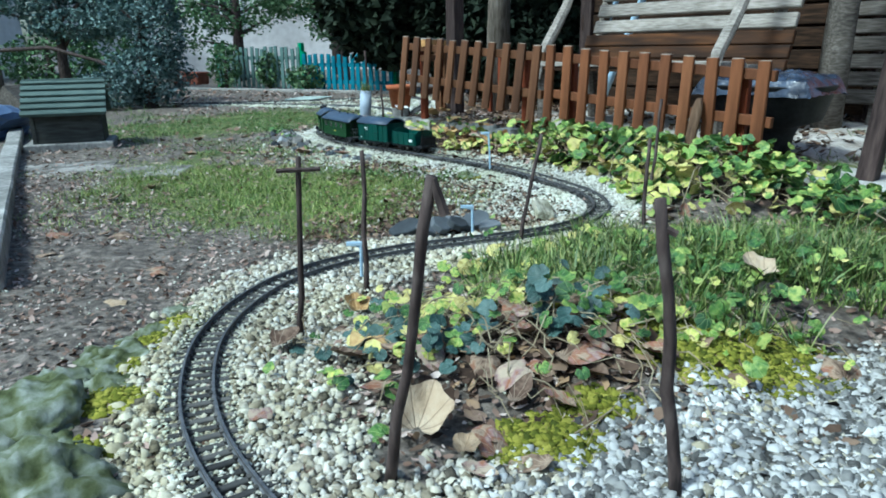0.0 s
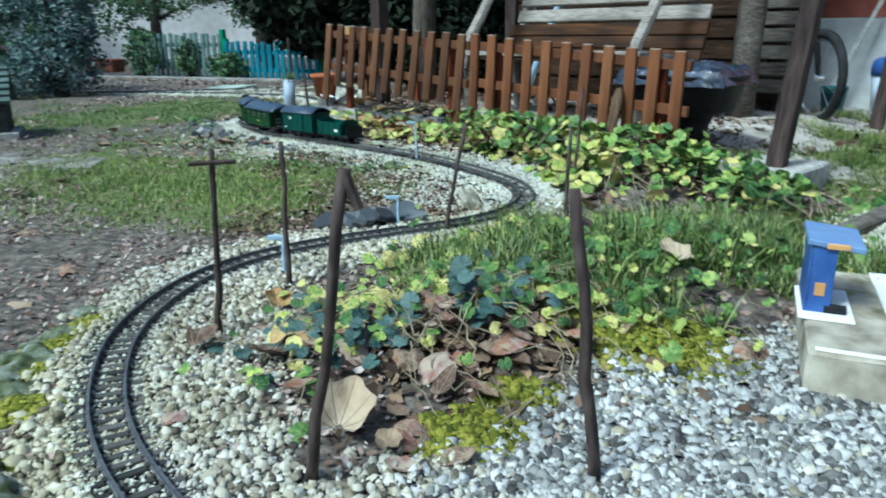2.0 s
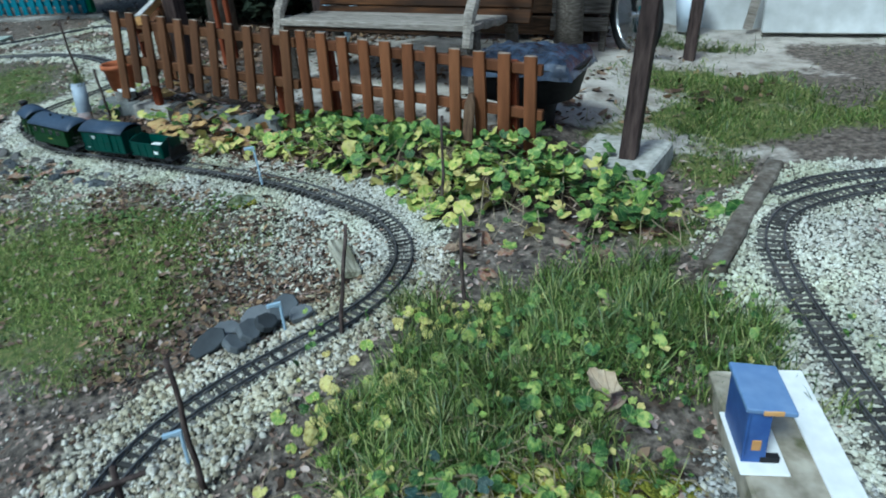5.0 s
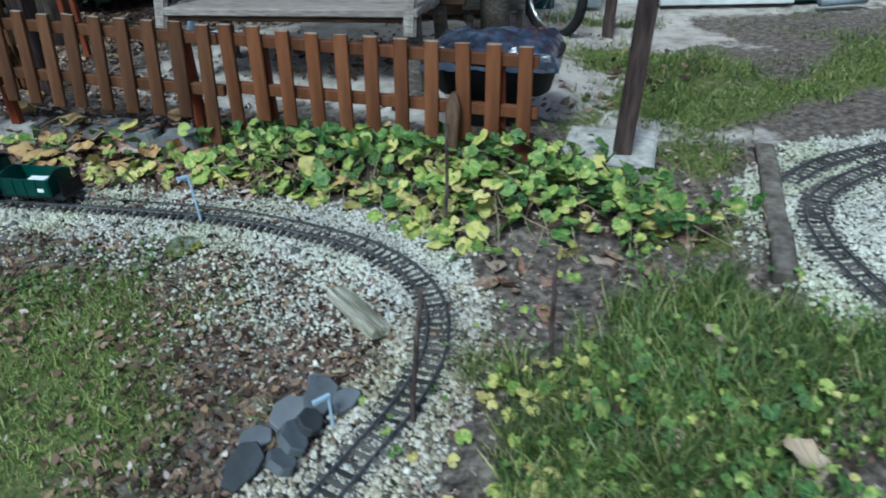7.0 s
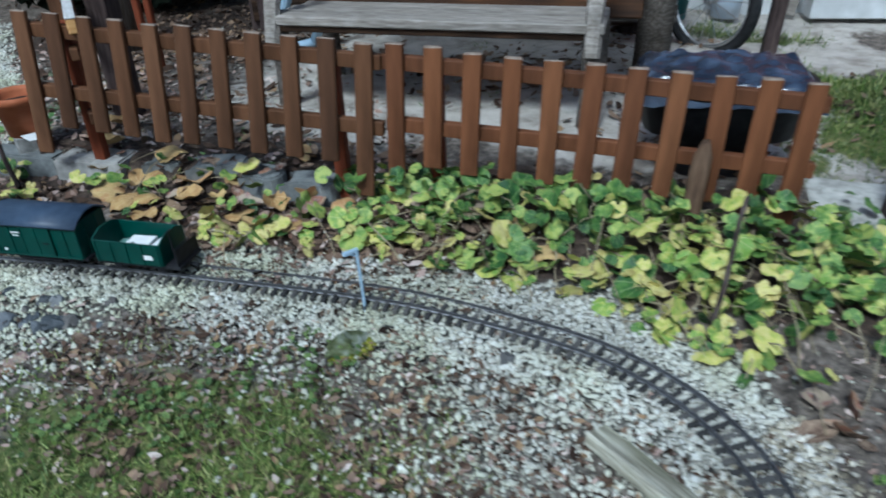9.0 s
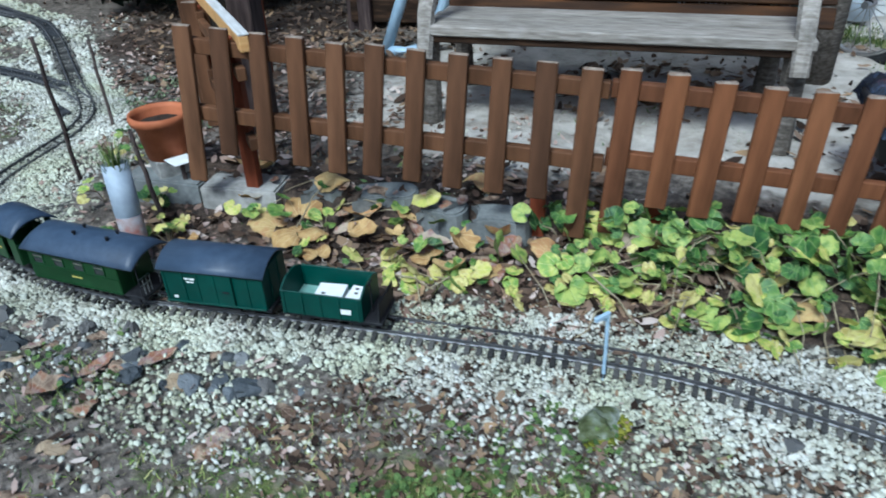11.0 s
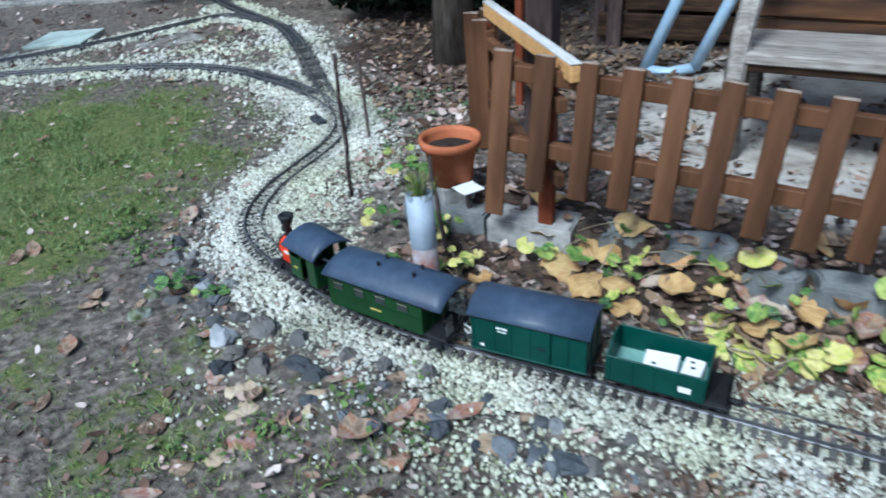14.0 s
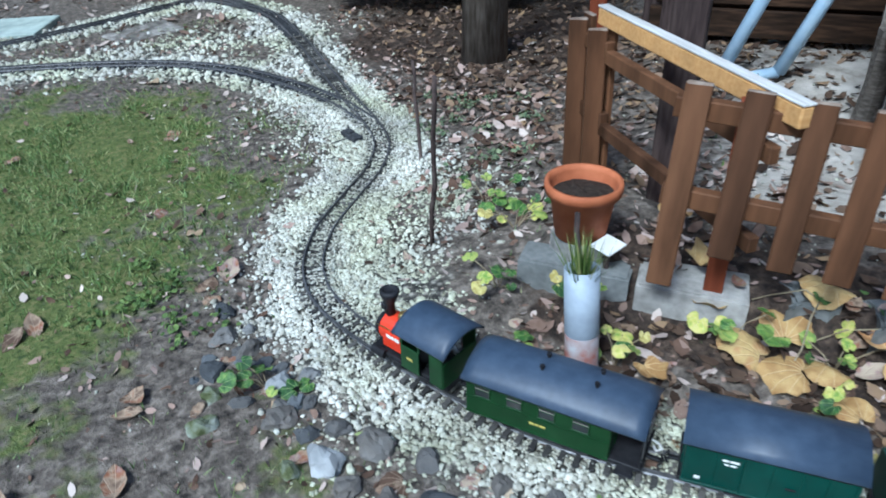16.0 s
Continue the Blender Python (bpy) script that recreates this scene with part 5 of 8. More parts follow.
def old_stake():
    """A weathered stake with a chipped round head, leaning before the fence."""
    foot, head = Vector((0.808, 2.405, 0.0)), Vector((0.857, 2.42, 0.293))
    r = random.Random(19)
    bm = bmesh.new()
    n = 9
    rings = []
    for i in range(n + 1):
        u = i / n
        c = foot.lerp(head, u)
        wide, thick = 0.021 * (1 - 0.55 * max(0, u - 0.9) * 10) * r.uniform(0.93, 1.05), 0.011 * r.uniform(0.9, 1.08)
        ring = []
        for k in range(10):
            a = 2 * math.pi * k / 10
            q = Vector((FENCE_DIR[0], FENCE_DIR[1], 0)) * wide * math.cos(a) + Vector((FENCE_BACK[0], FENCE_BACK[1], 0)) * thick * math.sin(a)
            ring.append(bm.verts.new(c + q + Vector((0, 0, r.uniform(-0.004, 0.004) * (i == n)))))
        rings.append(ring)
    for p, q in zip(rings, rings[1:]):
        for k in range(10):
            bm.faces.new((p[k], p[(k + 1) % 10], q[(k + 1) % 10], q[k]))
    bm.faces.new(rings[0][::-1])
    bm.faces.new(rings[-1])
    tagged(smooth(part("weathered_stake", bm, M_SHEDWOOD, None)), "weathered brown wooden stake leaning before the picket fence", "stake")


M_SHEDWOOD = mat("weathered_brown_wood", [(0.055, 0.034, 0.022), (0.10, 0.062, 0.038), (0.16, 0.105, 0.068)], 30, 0.8, 0.4, stretch=(2.5, 2.5, 0.3), worn=0.4)
old_stake()

# ---- side fence with the bare lath, and the posts behind it ----
SIDE_ANG = math.degrees(math.atan2(0.59, 0.10))
side = fence_panel("short side fence with one bare pine lath along its top", (-0.10, 3.54), SIDE_ANG, 0.585, 2, 0.10, 0.485, -0.02, (0, 1), (0.05, 0.21), ())
for s in (0.57, 0.66):
    shared("picket", LONG[0], side, pose(s, 0.03, 0.48, 0, 1, 68))
bm = bmesh.new()
box(bm, (0.60, 0.0, 0.22), (0.024, 0.024, 0.48), 0.002)
part("post", bm, M_POST, side, "reddish stained post")
for drop in (0.07, 0.235):
    bm = bmesh.new()
    box(bm, (0.32, 0.006, 0.49 - drop), (0.58, 0.02, 0.03), 0.002)
    part("rail", bm, M_FENCE, side)
bm = bmesh.new()
box(bm, (0.31, -0.006, 0.492), (0.62, 0.022, 0.036), 0.003)
part("lath", bm, M_LATH, side, "bare yellow pine lath with pale edges")
bm = bmesh.new()
box(bm, (0.31, -0.006, 0.5125), (0.622, 0.024, 0.004), 0.001)
part("lath_edge", bm, M_WHITEWOOD, side, "whitish weathered top edge")


def post_at(x, y, w, h, material, label, name="wooden_post", lean=(0, 0), z0=None, rz=-50, cat="post"):
    bm = bmesh.new()
    box(bm, (0, 0, h / 2), (w, w, h), 0.004)
    ob = part(name, bm, material, None)
    z = float(H(x, y)) - 0.01 if z0 is None else z0
    ob.matrix_basis = pose(x, y, z, lean[0], lean[1], 0) @ pose(0, 0, 0, 0, 0, rz)
    return tagged(ob, label, cat)


M_DARKWOOD = mat("dark_stained_timber", [(0.026, 0.018, 0.017), (0.05, 0.035, 0.032), (0.08, 0.058, 0.05)], 30, 0.65, 0.25, stretch=(3, 3, 0.4))
M_SHED = mat("old_brown_boards", [(0.012, 0.008, 0.005), (0.03, 0.017, 0.010), (0.065, 0.036, 0.02)], 25, 0.75, 0.3, stretch=(0.4, 3, 3), worn=0.4)
M_ORANGE = mat("orange_brown_boards", [(0.022, 0.012, 0.007), (0.046, 0.021, 0.009), (0.10, 0.042, 0.014)], 12, 0.65, 0.25, stretch=(0.4, 3, 3), big=5, worn=0.55)
post_at(0.065, 3.95, 0.07, 1.3, M_DARKWOOD, "dark brown timber post behind the fence corner", lean=(0, 0))
for x, y in ((0.36, 4.62), (0.29, 4.50)):
    post_at(x, y, 0.026, 0.40, M_POST, "reddish stained garden post behind the fence")
post_at(0.98, 4.95, 0.06, 0.9, M_DARKWOOD, "dark timber leg of the play frame")

# the leaning verandah post on its concrete foot
foot = bmesh.new()
box(foot, (0, 0, 0.0), (0.29, 0.28, 0.19), 0.006)
bmesh.ops.subdivide_edges(foot, edges=list(foot.edges), cuts=3)
for v in foot.verts:
    v.co += Vector((noise.noise(v.co * 12), noise.noise(v.co * 12 + Vector((5, 0, 0))), noise.noise(v.co * 12 + Vector((0, 7, 0))))) * 0.006
ob = part("post_footing", foot, mat("pale_cast_concrete", [(0.30, 0.29, 0.26), (0.42, 0.41, 0.37), (0.52, 0.50, 0.46)], 40, 0.9, 0.3, big=8, worn=0.3), None)
ob.matrix_basis = pose(1.335, 2.25, -0.04, 0, 0, 36)
tagged(ob, "square concrete footing under the leaning post", "footing")
post_at(1.32, 2.19, 0.055, 1.5, M_DARKWOOD, "leaning dark brown timber post on a concrete footing", lean=(2.0, 4.6), z0=0.044)
post_at(2.40, 3.2, 0.055, 1.5, M_DARKWOOD, "dark brown timber post standing in the yard", lean=(0, 5))


# ---- flower pot, pipe, paper ----
def pot():
    x, y = -0.232, 3.865
    z = float(H(x, y))
    t = thing("flower_pot", pose(x, y, z), "terracotta plastic flower pot filled with dark earth", "flower pot")
    bm = bmesh.new()
    zt = 0.282 - z
    lathe(bm, [(0.046, zt - 0.116), (0.050, zt - 0.116), (0.064, zt - 0.024), (0.073, zt - 0.022), (0.0755, zt - 0.010), (0.074, zt), (0.067, zt), (0.064, zt - 0.012), (0.062, zt - 0.03), (0.060, zt - 0.034)], seg=36)
    smooth(part("pot", bm, M_TERRA, t))
    bm = bmesh.new()
    lathe(bm, [(0.062, zt - 0.036), (0.062, zt - 0.030), (0.03, zt - 0.024), (0.004, zt - 0.022)], seg=20)
    for v in bm.verts:
        v.co.z += 0.006 * noise.noise(v.co * 60)
    part("earth", bm, M_EARTH, t, "dark crumbly potting earth")
    bm = bmesh.new()
    box(bm, (0.0, 0, (zt - 0.116) / 2 - 0.005), (0.085, 0.085, max(0.02, zt - 0.106)), 0.003)
    part("stand", bm, M_CONC, t, "grey block under the pot")


pot()


def pipe():
    x, y = -0.402, 3.612
    z = float(H(x, y)) - 0.02
    t = thing("drain_pipe_planter", pose(x, y, z, -9, 2, 0), "upright pale zinc pipe with rust stains, planted with grass", "planter")
    bm = bmesh.new()
    lathe(bm, [(0.0275, 0), (0.0275, 0.132), (0.029, 0.134), (0.029, 0.252), (0.0275, 0.252), (0.0275, 0.228), (0.024, 0.226)], seg=28)
    smooth(part("pipe", bm, M_ZINC, t))
    m = mat("rusty_paint", [(0.30, 0.06, 0.03), (0.34, 0.27, 0.26), (0.44, 0.45, 0.47)], 28, 0.7, 0.3, worn=0.3)
    bm = bmesh.new()
    lathe(bm, [(0.028, 0.0), (0.0284, 0.001), (0.0284, 0.130), (0.028, 0.131)], seg=28)
    smooth(part("rusty_sleeve", bm, m, t, "flaking rust-red and grey paint"))
    r = random.Random(9)
    bm = bmesh.new()
    for _ in range(110):
        a, d, lean = r.uniform(0, 6.3), r.uniform(0, 0.023), r.uniform(0, 0.045)
        p = Vector((d * math.cos(a), d * math.sin(a), 0.226))
        q = p + Vector((lean * math.cos(a), lean * math.sin(a), r.uniform(0.03, 0.095)))
        s = Vector((-math.sin(a), math.cos(a), 0)) * 0.0011
        v = [bm.verts.new(c) for c in (p - s, p + s, p.lerp(q, 0.6) + s, q, p.lerp(q, 0.6) - s)]
        bm.faces.new(v)
    part("grass_tuft", bm, M_GRASS, t, "thin green grass growing out of the top")


pipe()
card("paper_label", pose(-0.222, 3.79, 0.172, 8, 6, 20), 0.066, 0.045, 0.003, "white plastic label card on a rod", "label card")
post_at(-0.222, 3.79, 0.012, 0.165, M_STAKE, "short dark peg holding the label card", "peg", z0=0.005)


# ---- the model platform with its blue shelter ----
def platform():
    t = thing("model_platform", pose(0.747, 0.95, 0.0, 0, 0, 61), "concrete paver used as a model railway platform", "model platform")
    bm = bmesh.new()
    box(bm, (0, 0, 0.025), (0.385, 0.165, 0.085), 0.005)
    bmesh.ops.subdivide_edges(bm, edges=list(bm.edges), cuts=4)
    for v in bm.verts:
        v.co += Vector((noise.noise(v.co * 30), noise.noise(v.co * 30 + Vector((4, 0, 0))), 0.4 * noise.noise(v.co * 30 + Vector((0, 6, 0))))) * 0.003
    part("paver", bm, mat("mossy_tan_concrete", [(0.15, 0.145, 0.075), (0.31, 0.275, 0.21), (0.42, 0.38, 0.30), (0.48, 0.44, 0.36)], 18, 0.9, 0.4, big=9, worn=0.35), t)
    bm = bmesh.new()
    box(bm, (0.03, -0.055, 0.0695), (0.32, 0.052, 0.004), 0.001)
    part("white_edge", bm, M_WHITE, t, "white painted platform edge")
    bm = bmesh.new()
    box(bm, (-0.184, 0.0, 0.0685), (0.01, 0.15, 0.003), 0.001)
    part("white_line", bm, M_WHITE, t)


platform()


def shelter():
    t = thing("model_shelter", pose(0.722, 0.968, 0.0685, 0, 0, 61) @ pose(0, 0.012, 0), "cobalt blue toy platform shelter on a white base", "model shelter")
    bm = bmesh.new()
    box(bm, (-0.008, 0.012, 0.002), (0.145, 0.075, 0.004), 0.001)
    part("base", bm, M_WHITE, t, "white card base")
    bm = bmesh.new()
    box(bm, (0.0, 0.04, 0.056), (0.11, 0.006, 0.104), 0.001)
    part("back_wall", bm, M_BLUE, t)
    for x in (-0.052, 0.052):
        bm = bmesh.new()
        box(bm, (x, 0.024, 0.056), (0.006, 0.034, 0.104), 0.001)
        part("side_wall", bm, M_BLUE, t)
    bm = bmesh.new()
    box(bm, (0, 0.01, 0.108), (0.118, 0.076, 0.009), 0.0015, Matrix.Rotation(radians(6), 4, "X"))
    # Roof colour is lightened to hold the sky's reflection.
    part("roof", bm, mat("skylit_blue_paint", [(0.13, 0.22, 0.42), (0.20, 0.30, 0.50)], 30, 0.5, 0.08, worn=0.3), t, "blue roof with the sky's reflection painted in as lighter blue")
    bm = bmesh.new()
    box(bm, (-0.0595, 0.008, 0.108), (0.003, 0.03, 0.008), 0.0005)
    part("wood_patch", bm, M_LATH, t, "chipped patch showing bare wood")
    bm = bmesh.new()
    box(bm, (-0.0555, 0.024, 0.04), (0.002, 0.014, 0.02), 0.0005)
    part("wood_patch", bm, M_LATH, t, "small patch of bare wood")
    bm = bmesh.new()
    box(bm, (0, 0.026, 0.026), (0.098, 0.024, 0.006), 0.001)
    part("bench", bm, M_BLUE, t)
    bm = bmesh.new()
    box(bm, (-0.05, 0.0, 0.01), (0.012, 0.03, 0.012), 0.001)
    part("foot", bm, M_BLACK, t)


shelter()

# ---- concrete garden edging ----


M_DIRTKERB = mat("earthy_concrete", [(0.07, 0.058, 0.045), (0.13, 0.112, 0.092), (0.21, 0.19, 0.165)], 30, 0.95, 0.5, big=5, worn=0.45)


def kerb(name, a, b, w, h, label, z0=-0.05, material=None):
    a, b = Vector(a), Vector(b)
    d = b - a
    bm = bmesh.new()
    box(bm, (d.length / 2, 0, h / 2), (d.length, w, h), 0.006)
    bmesh.ops.subdivide_edges(bm, edges=[e for e in bm.edges if abs(e.verts[0].co.x - e.verts[1].co.x) > d.length * 0.5], cuts=14)
    for v in bm.verts:
        v.co += Vector((0, noise.noise(v.co * 7) * 0.006, noise.noise(v.co * 5 + Vector((9, 0, 0))) * 0.005))
    ob = part(name, bm, material or M_CONC, None)
    ob.matrix_basis = pose(a.x, a.y, z0, 0, 0, math.degrees(math.atan2(d.y, d.x)))
    tagged(ob, label, "kerb", kind="structure")


kerb("kerb_1", (1.10, 1.52), (1.74, 1.965), 0.055, 0.085, "old earth-stained concrete garden edging by the second track", -0.055, M_DIRTKERB)
kerb("kerb_2", (-1.00, 1.45), (-3.6, 6.15), 0.07, 0.10, "long grey concrete garden edging along the path")


# ---- the garden bench behind the fence ----
def bench():
    ang = math.degrees(math.atan2(-0.74, 0.61))
    t = thing("garden_bench", pose(0.52, 3.755, 0.07, 0, 0, ang), "big weathered garden bench with orange-brown back panel", "bench")
    L = 0.98
    for k, (y, z) in enumerate(((0.0, 0.315), (0.115, 0.305), (0.23, 0.295))):
        bm = bmesh.new()
        box(bm, (L / 2, y, z), (L + 0.04, 0.10, 0.028), 0.004)
        part("seat_plank", bm, M_ENDGRAIN, t, "grey weathered seat plank")
    bm = bmesh.new()
    box(bm, (L / 2, -0.03, 0.292), (L, 0.02, 0.022), 0.003)
    part("front_apron", bm, M_SHED, t)
    for k in range(3):
        bm = bmesh.new()
        box(bm, (L / 2 + 0.05, 0.30 + 0.025 * k, 0.30 + 0.06 * k), (L + 0.14, 0.022, 0.058), 0.003, Matrix.Rotation(radians(-20), 4, "X"))
        part("back_panel", bm, M_ORANGE, t)
    for k in range(6):
        bm = bmesh.new()
        box(bm, (L / 2 + 0.06, 0.385 + 0.032 * k, 0.49 + 0.082 * k), (L + 0.10, 0.024, 0.064), 0.004, Matrix.Rotation(radians(-20), 4, "X"))
        part("back_slat", bm, M_ENDGRAIN, t, "grey weathered back slat")
    for x in (0.0, L - 0.01):
        bm = bmesh.new()
        pts = [(x, -0.06, 0.24), (x, -0.02, 0.36), (x + 0.005, 0.06, 0.47), (x + 0.01, 0.15, 0.60), (x + 0.02, 0.22, 0.78), (x + 0.02, 0.26, 1.05)]
        rod(bm, pts, [0.022, 0.026, 0.026, 0.024, 0.024, 0.024], 8, True, 0.1, random.Random(3))
        part("side_arm", bm, M_ENDGRAIN, t, "bleached curved side timber")
        for y in (0.0, 0.42):
            bm = bmesh.new()
            rod(bm, [(x, y, -0.02), (x, y * 0.95, 0.15), (x, y * 0.9, 0.30)], [0.035, 0.03, 0.032], 8, True, 0.08, random.Random(5))
            part("leg", bm, M_OLDGREY, t)
        bm = bmesh.new()
        rod(bm, [(x, 0.40, 0.26), (x, 0.62, 1.12)], 0.028, 8, True, 0.05, random.Random(6))
        part("back_post", bm, M_ENDGRAIN, t)


bench()


# ---- pale blue play frame legs ----
def play_frame():
    t = thing("swing_frame", pose(0.86, 4.50, 0.08, 0, 0, -45), "pale blue tubular steel frame of a garden swing", "swing frame")
    for a, b, c in (((-0.05, 0, 0.0), (0.17, 0.03, 0.6), (0.5, 0.08, 1.5)), ((0.13, 0, 0.03), (0.35, 0.03, 0.6), (0.68, 0.08, 1.5))):
        bm = bmesh.new()
        rod(bm, [a, Vector(a).lerp(Vector(b), 0.5), b, c], 0.022, 12)
        smooth(part("leg", bm, M_SKYBLUE, t))
    bm = bmesh.new()
    rod(bm, [(-0.05, 0, 0.012), (0.04, -0.02, 0.012), (0.13, 0, 0.03)], 0.02, 10)
    smooth(part("foot_bar", bm, M_SKYBLUE, t))
    bm = bmesh.new()
    rod(bm, [(0.49, 0.08, 1.48), (0.67, 0.08, 1.48)], 0.02, 10)
    smooth(part("top_bar", bm, M_SKYBLUE, t))


play_frame()


# ---- black tub under a crumpled plastic sheet ----
M_SHEET = mat("grey_plastic_sheet", [(0.010, 0.013, 0.022), (0.030, 0.040, 0.065), (0.075, 0.10, 0.15)], 16, 0.25, 0.5, spec=0.6, depth=0.02)


def tub():
    t = thing("plastic_tub", pose(1.165, 2.60, 0.075, 0, 0, FANG), "black plastic tub covered with crumpled grey-blue foil", "tub")
    bm = bmesh.new()
    prof = [(0.40, -0.03), (0.46, 0.07), (0.52, 0.105), (0.84, 0.13), (1.0, 0.245), (1.03, 0.25), (0.95, 0.252), (0.82, 0.17)]
    rings = []
    for k, z in prof:
        ring = []
        for i in range(28):
            a = 2 * math.pi * i / 28
            c, s = math.cos(a), math.sin(a)
            e = (abs(c) ** 3.2 + abs(s) ** 3.2) ** (-1 / 3.2)
            ring.append(bm.verts.new((0.215 * k * c * e, 0.15 * k * s * e, z)))
        rings.append(ring)
    for a, b in zip(rings, rings[1:]):
        for i in range(28):
            bm.faces.new((a[i], a[(i + 1) % 28], b[(i + 1) % 28], b[i]))
    bm.faces.new(rings[0][::-1])
    bm.faces.new(rings[-1])
    smooth(part("tub_body", bm, M_BLACK, t))
    bm = bmesh.new()
    n = 34
    v = [[None] * n for _ in range(n)]
    for i in range(n):
        for j in range(n):
            x, y = -0.214 + 0.428 * i / (n - 1), -0.15 + 0.30 * j / (n - 1)
            edge = max(abs(x) / 0.205, abs(y) / 0.142)
            z = 0.262 + 0.03 * (1 - min(edge, 1) ** 2) - 0.5 * max(0, edge - 0.95) ** 1.05
            p = Vector((x * 14, y * 14, 0))
            z += (0.02 * abs(noise.noise(p)) + 0.012 * noise.noise(p * 2.3)) * (1 if edge < 0.9 else 0.5) + 0.002
            v[i][j] = bm.verts.new((x, y, z))
    for i in range(n - 1):
        for j in range(n - 1):
            bm.faces.new((v[i][j], v[i + 1][j], v[i + 1][j + 1], v[i][j + 1]))
    ob = part("foil", bm, M_SHEET, t, "crumpled shiny grey-blue plastic foil")
    so = ob.modifiers.new("thick", "SOLIDIFY")
    so.thickness = 0.002


tub()


# ---- child's bicycle ----
M_TYRE = mat("black_rubber_tyre", [(0.015, 0.015, 0.016), (0.035, 0.035, 0.036)], 60, 0.8, 0.3)


def bicycle():
    t = thing("bicycle", pose(2.17, 3.33, 0.055, 0, 5, 86), "small dark bicycle leaning in the yard", "bicycle")
    R = 0.205
    for x in (0.0, 0.72):
        bm = bmesh.new()
        pts = [(x + R * math.cos(a), 0, R + R * math.sin(a)) for a in (2 * math.pi * k / 32 for k in range(33))]
        rod(bm, pts, 0.022, 8, False)
        wheel = smooth(part("wheel", bm, M_TYRE, t))
        bm = bmesh.new()
        pts = [(x + (R - 0.026) * math.cos(a), 0, R + (R - 0.026) * math.sin(a)) for a in (2 * math.pi * k / 32 for k in range(33))]
        rod(bm, pts, 0.008, 6, False)
        for k in range(14):
            a = 2 * math.pi * k / 14
            rod(bm, [(x, 0, R), (x + (R - 0.03) * math.cos(a), 0, R + (R - 0.03) * math.sin(a))], 0.0018, 4)
        rod(bm, [(x, -0.03, R), (x, 0.03, R)], 0.014, 8)
        part("rim", bm, M_STEEL, wheel, "steel rim with spokes")
    for a, b in (((0.0, 0, R), (0.1, 0, 0.62)), ((0.1, 0, 0.56), (0.44, 0, 0.24)), ((0.1, 0, 0.6), (0.5, 0, 0.52)), ((0.5, 0, 0.52), (0.44, 0, 0.24)), ((0.44, 0, 0.24), (0.72, 0, R)), ((0.5, 0, 0.52), (0.72, 0, R))):
        bm = bmesh.new()
        rod(bm, [a, b], 0.014, 8)
        smooth(part("frame_tube", bm, M_BLACK, t))
    bm = bmesh.new()
    rod(bm, [(0.12, -0.24, 0.72), (0.11, -0.1, 0.66), (0.1, 0, 0.62), (0.11, 0.1, 0.66), (0.12, 0.24, 0.72)], 0.011, 8)
    part("handlebar", bm, M_STEEL, t)
    bm = bmesh.new()
    box(bm, (0.52, 0, 0.62), (0.2, 0.09, 0.04), 0.012)
    rod(bm, [(0.5, 0, 0.5), (0.52, 0, 0.61)], 0.01, 6)
    part("saddle", bm, M_BLACK, t)
    bm = bmesh.new()
    rod(bm, [(0.44, -0.02, 0.24), (0.44, 0.02, 0.24)], 0.06, 14)
    rod(bm, [(0.44, -0.07, 0.16), (0.44, 0.07, 0.32)], 0.008, 6)
    part("crank", bm, M_STEEL, t)
    bm = bmesh.new()
    rod(bm, [(0.62, 0.02, 0.2), (0.52, 0.2, 0.0)], 0.008, 6)
    part("kickstand", bm, M_STEEL, t)


bicycle()


# ---- the timber shed, its log pillar and the boards leaning by it ----
def shed():
    a, b = Vector((0.95, 5.0, 0)), Vector((2.15, 3.72, 0))
    d = b - a
    t = thing("timber_shed", pose(a.x, a.y, 0.05, 0, 0, math.degrees(math.atan2(d.y, d.x))), "dark brown open timber shed with gappy boards", "shed")
    L = d.length
    r = random.Random(17)
    for k in range(15):
        bm = bmesh.new()
        box(bm, (L / 2, 0.0 + r.uniform(-0.006, 0.006), 0.10 + 0.115 * k), (L + r.uniform(-0.02, 0.05), 0.022, 0.10), 0.004)
        part("wall_board", bm, M_SHED, t)
    for x in (0.0, L * 0.5, L):
        bm = bmesh.new()
        box(bm, (x, 0.06, 0.9), (0.09, 0.09, 1.8), 0.006)
        part("corner_post", bm, M_DARKWOOD, t)
    bm = bmesh.new()
    box(bm, (L / 2, 0.5, 0.9), (L, 0.03, 1.8), 0.006)
    part("rear_wall", bm, M_SHED, t)
    bm = bmesh.new()
    box(bm, (L / 2, 0.2, 1.86), (L + 0.5, 1.4, 0.05), 0.006, Matrix.Rotation(radians(6), 4, "X"))
    part("roof", bm, M_SHED, t)


shed()
bm = bmesh.new()
rod(bm, [(0, 0, -0.03), (0.01, 0, 0.4), (0.03, 0.01, 0.9), (0.05, 0.01, 1.8)], [0.066, 0.062, 0.06, 0.058], 14, True, 0.04, random.Random(21))
ob = smooth(part("log_pillar", bm, M_OLDGREY, None))
ob.matrix_basis = pose(1.75, 3.28, 0.04)
tagged(ob, "thick weathered log pillar beside the bench", "pillar")


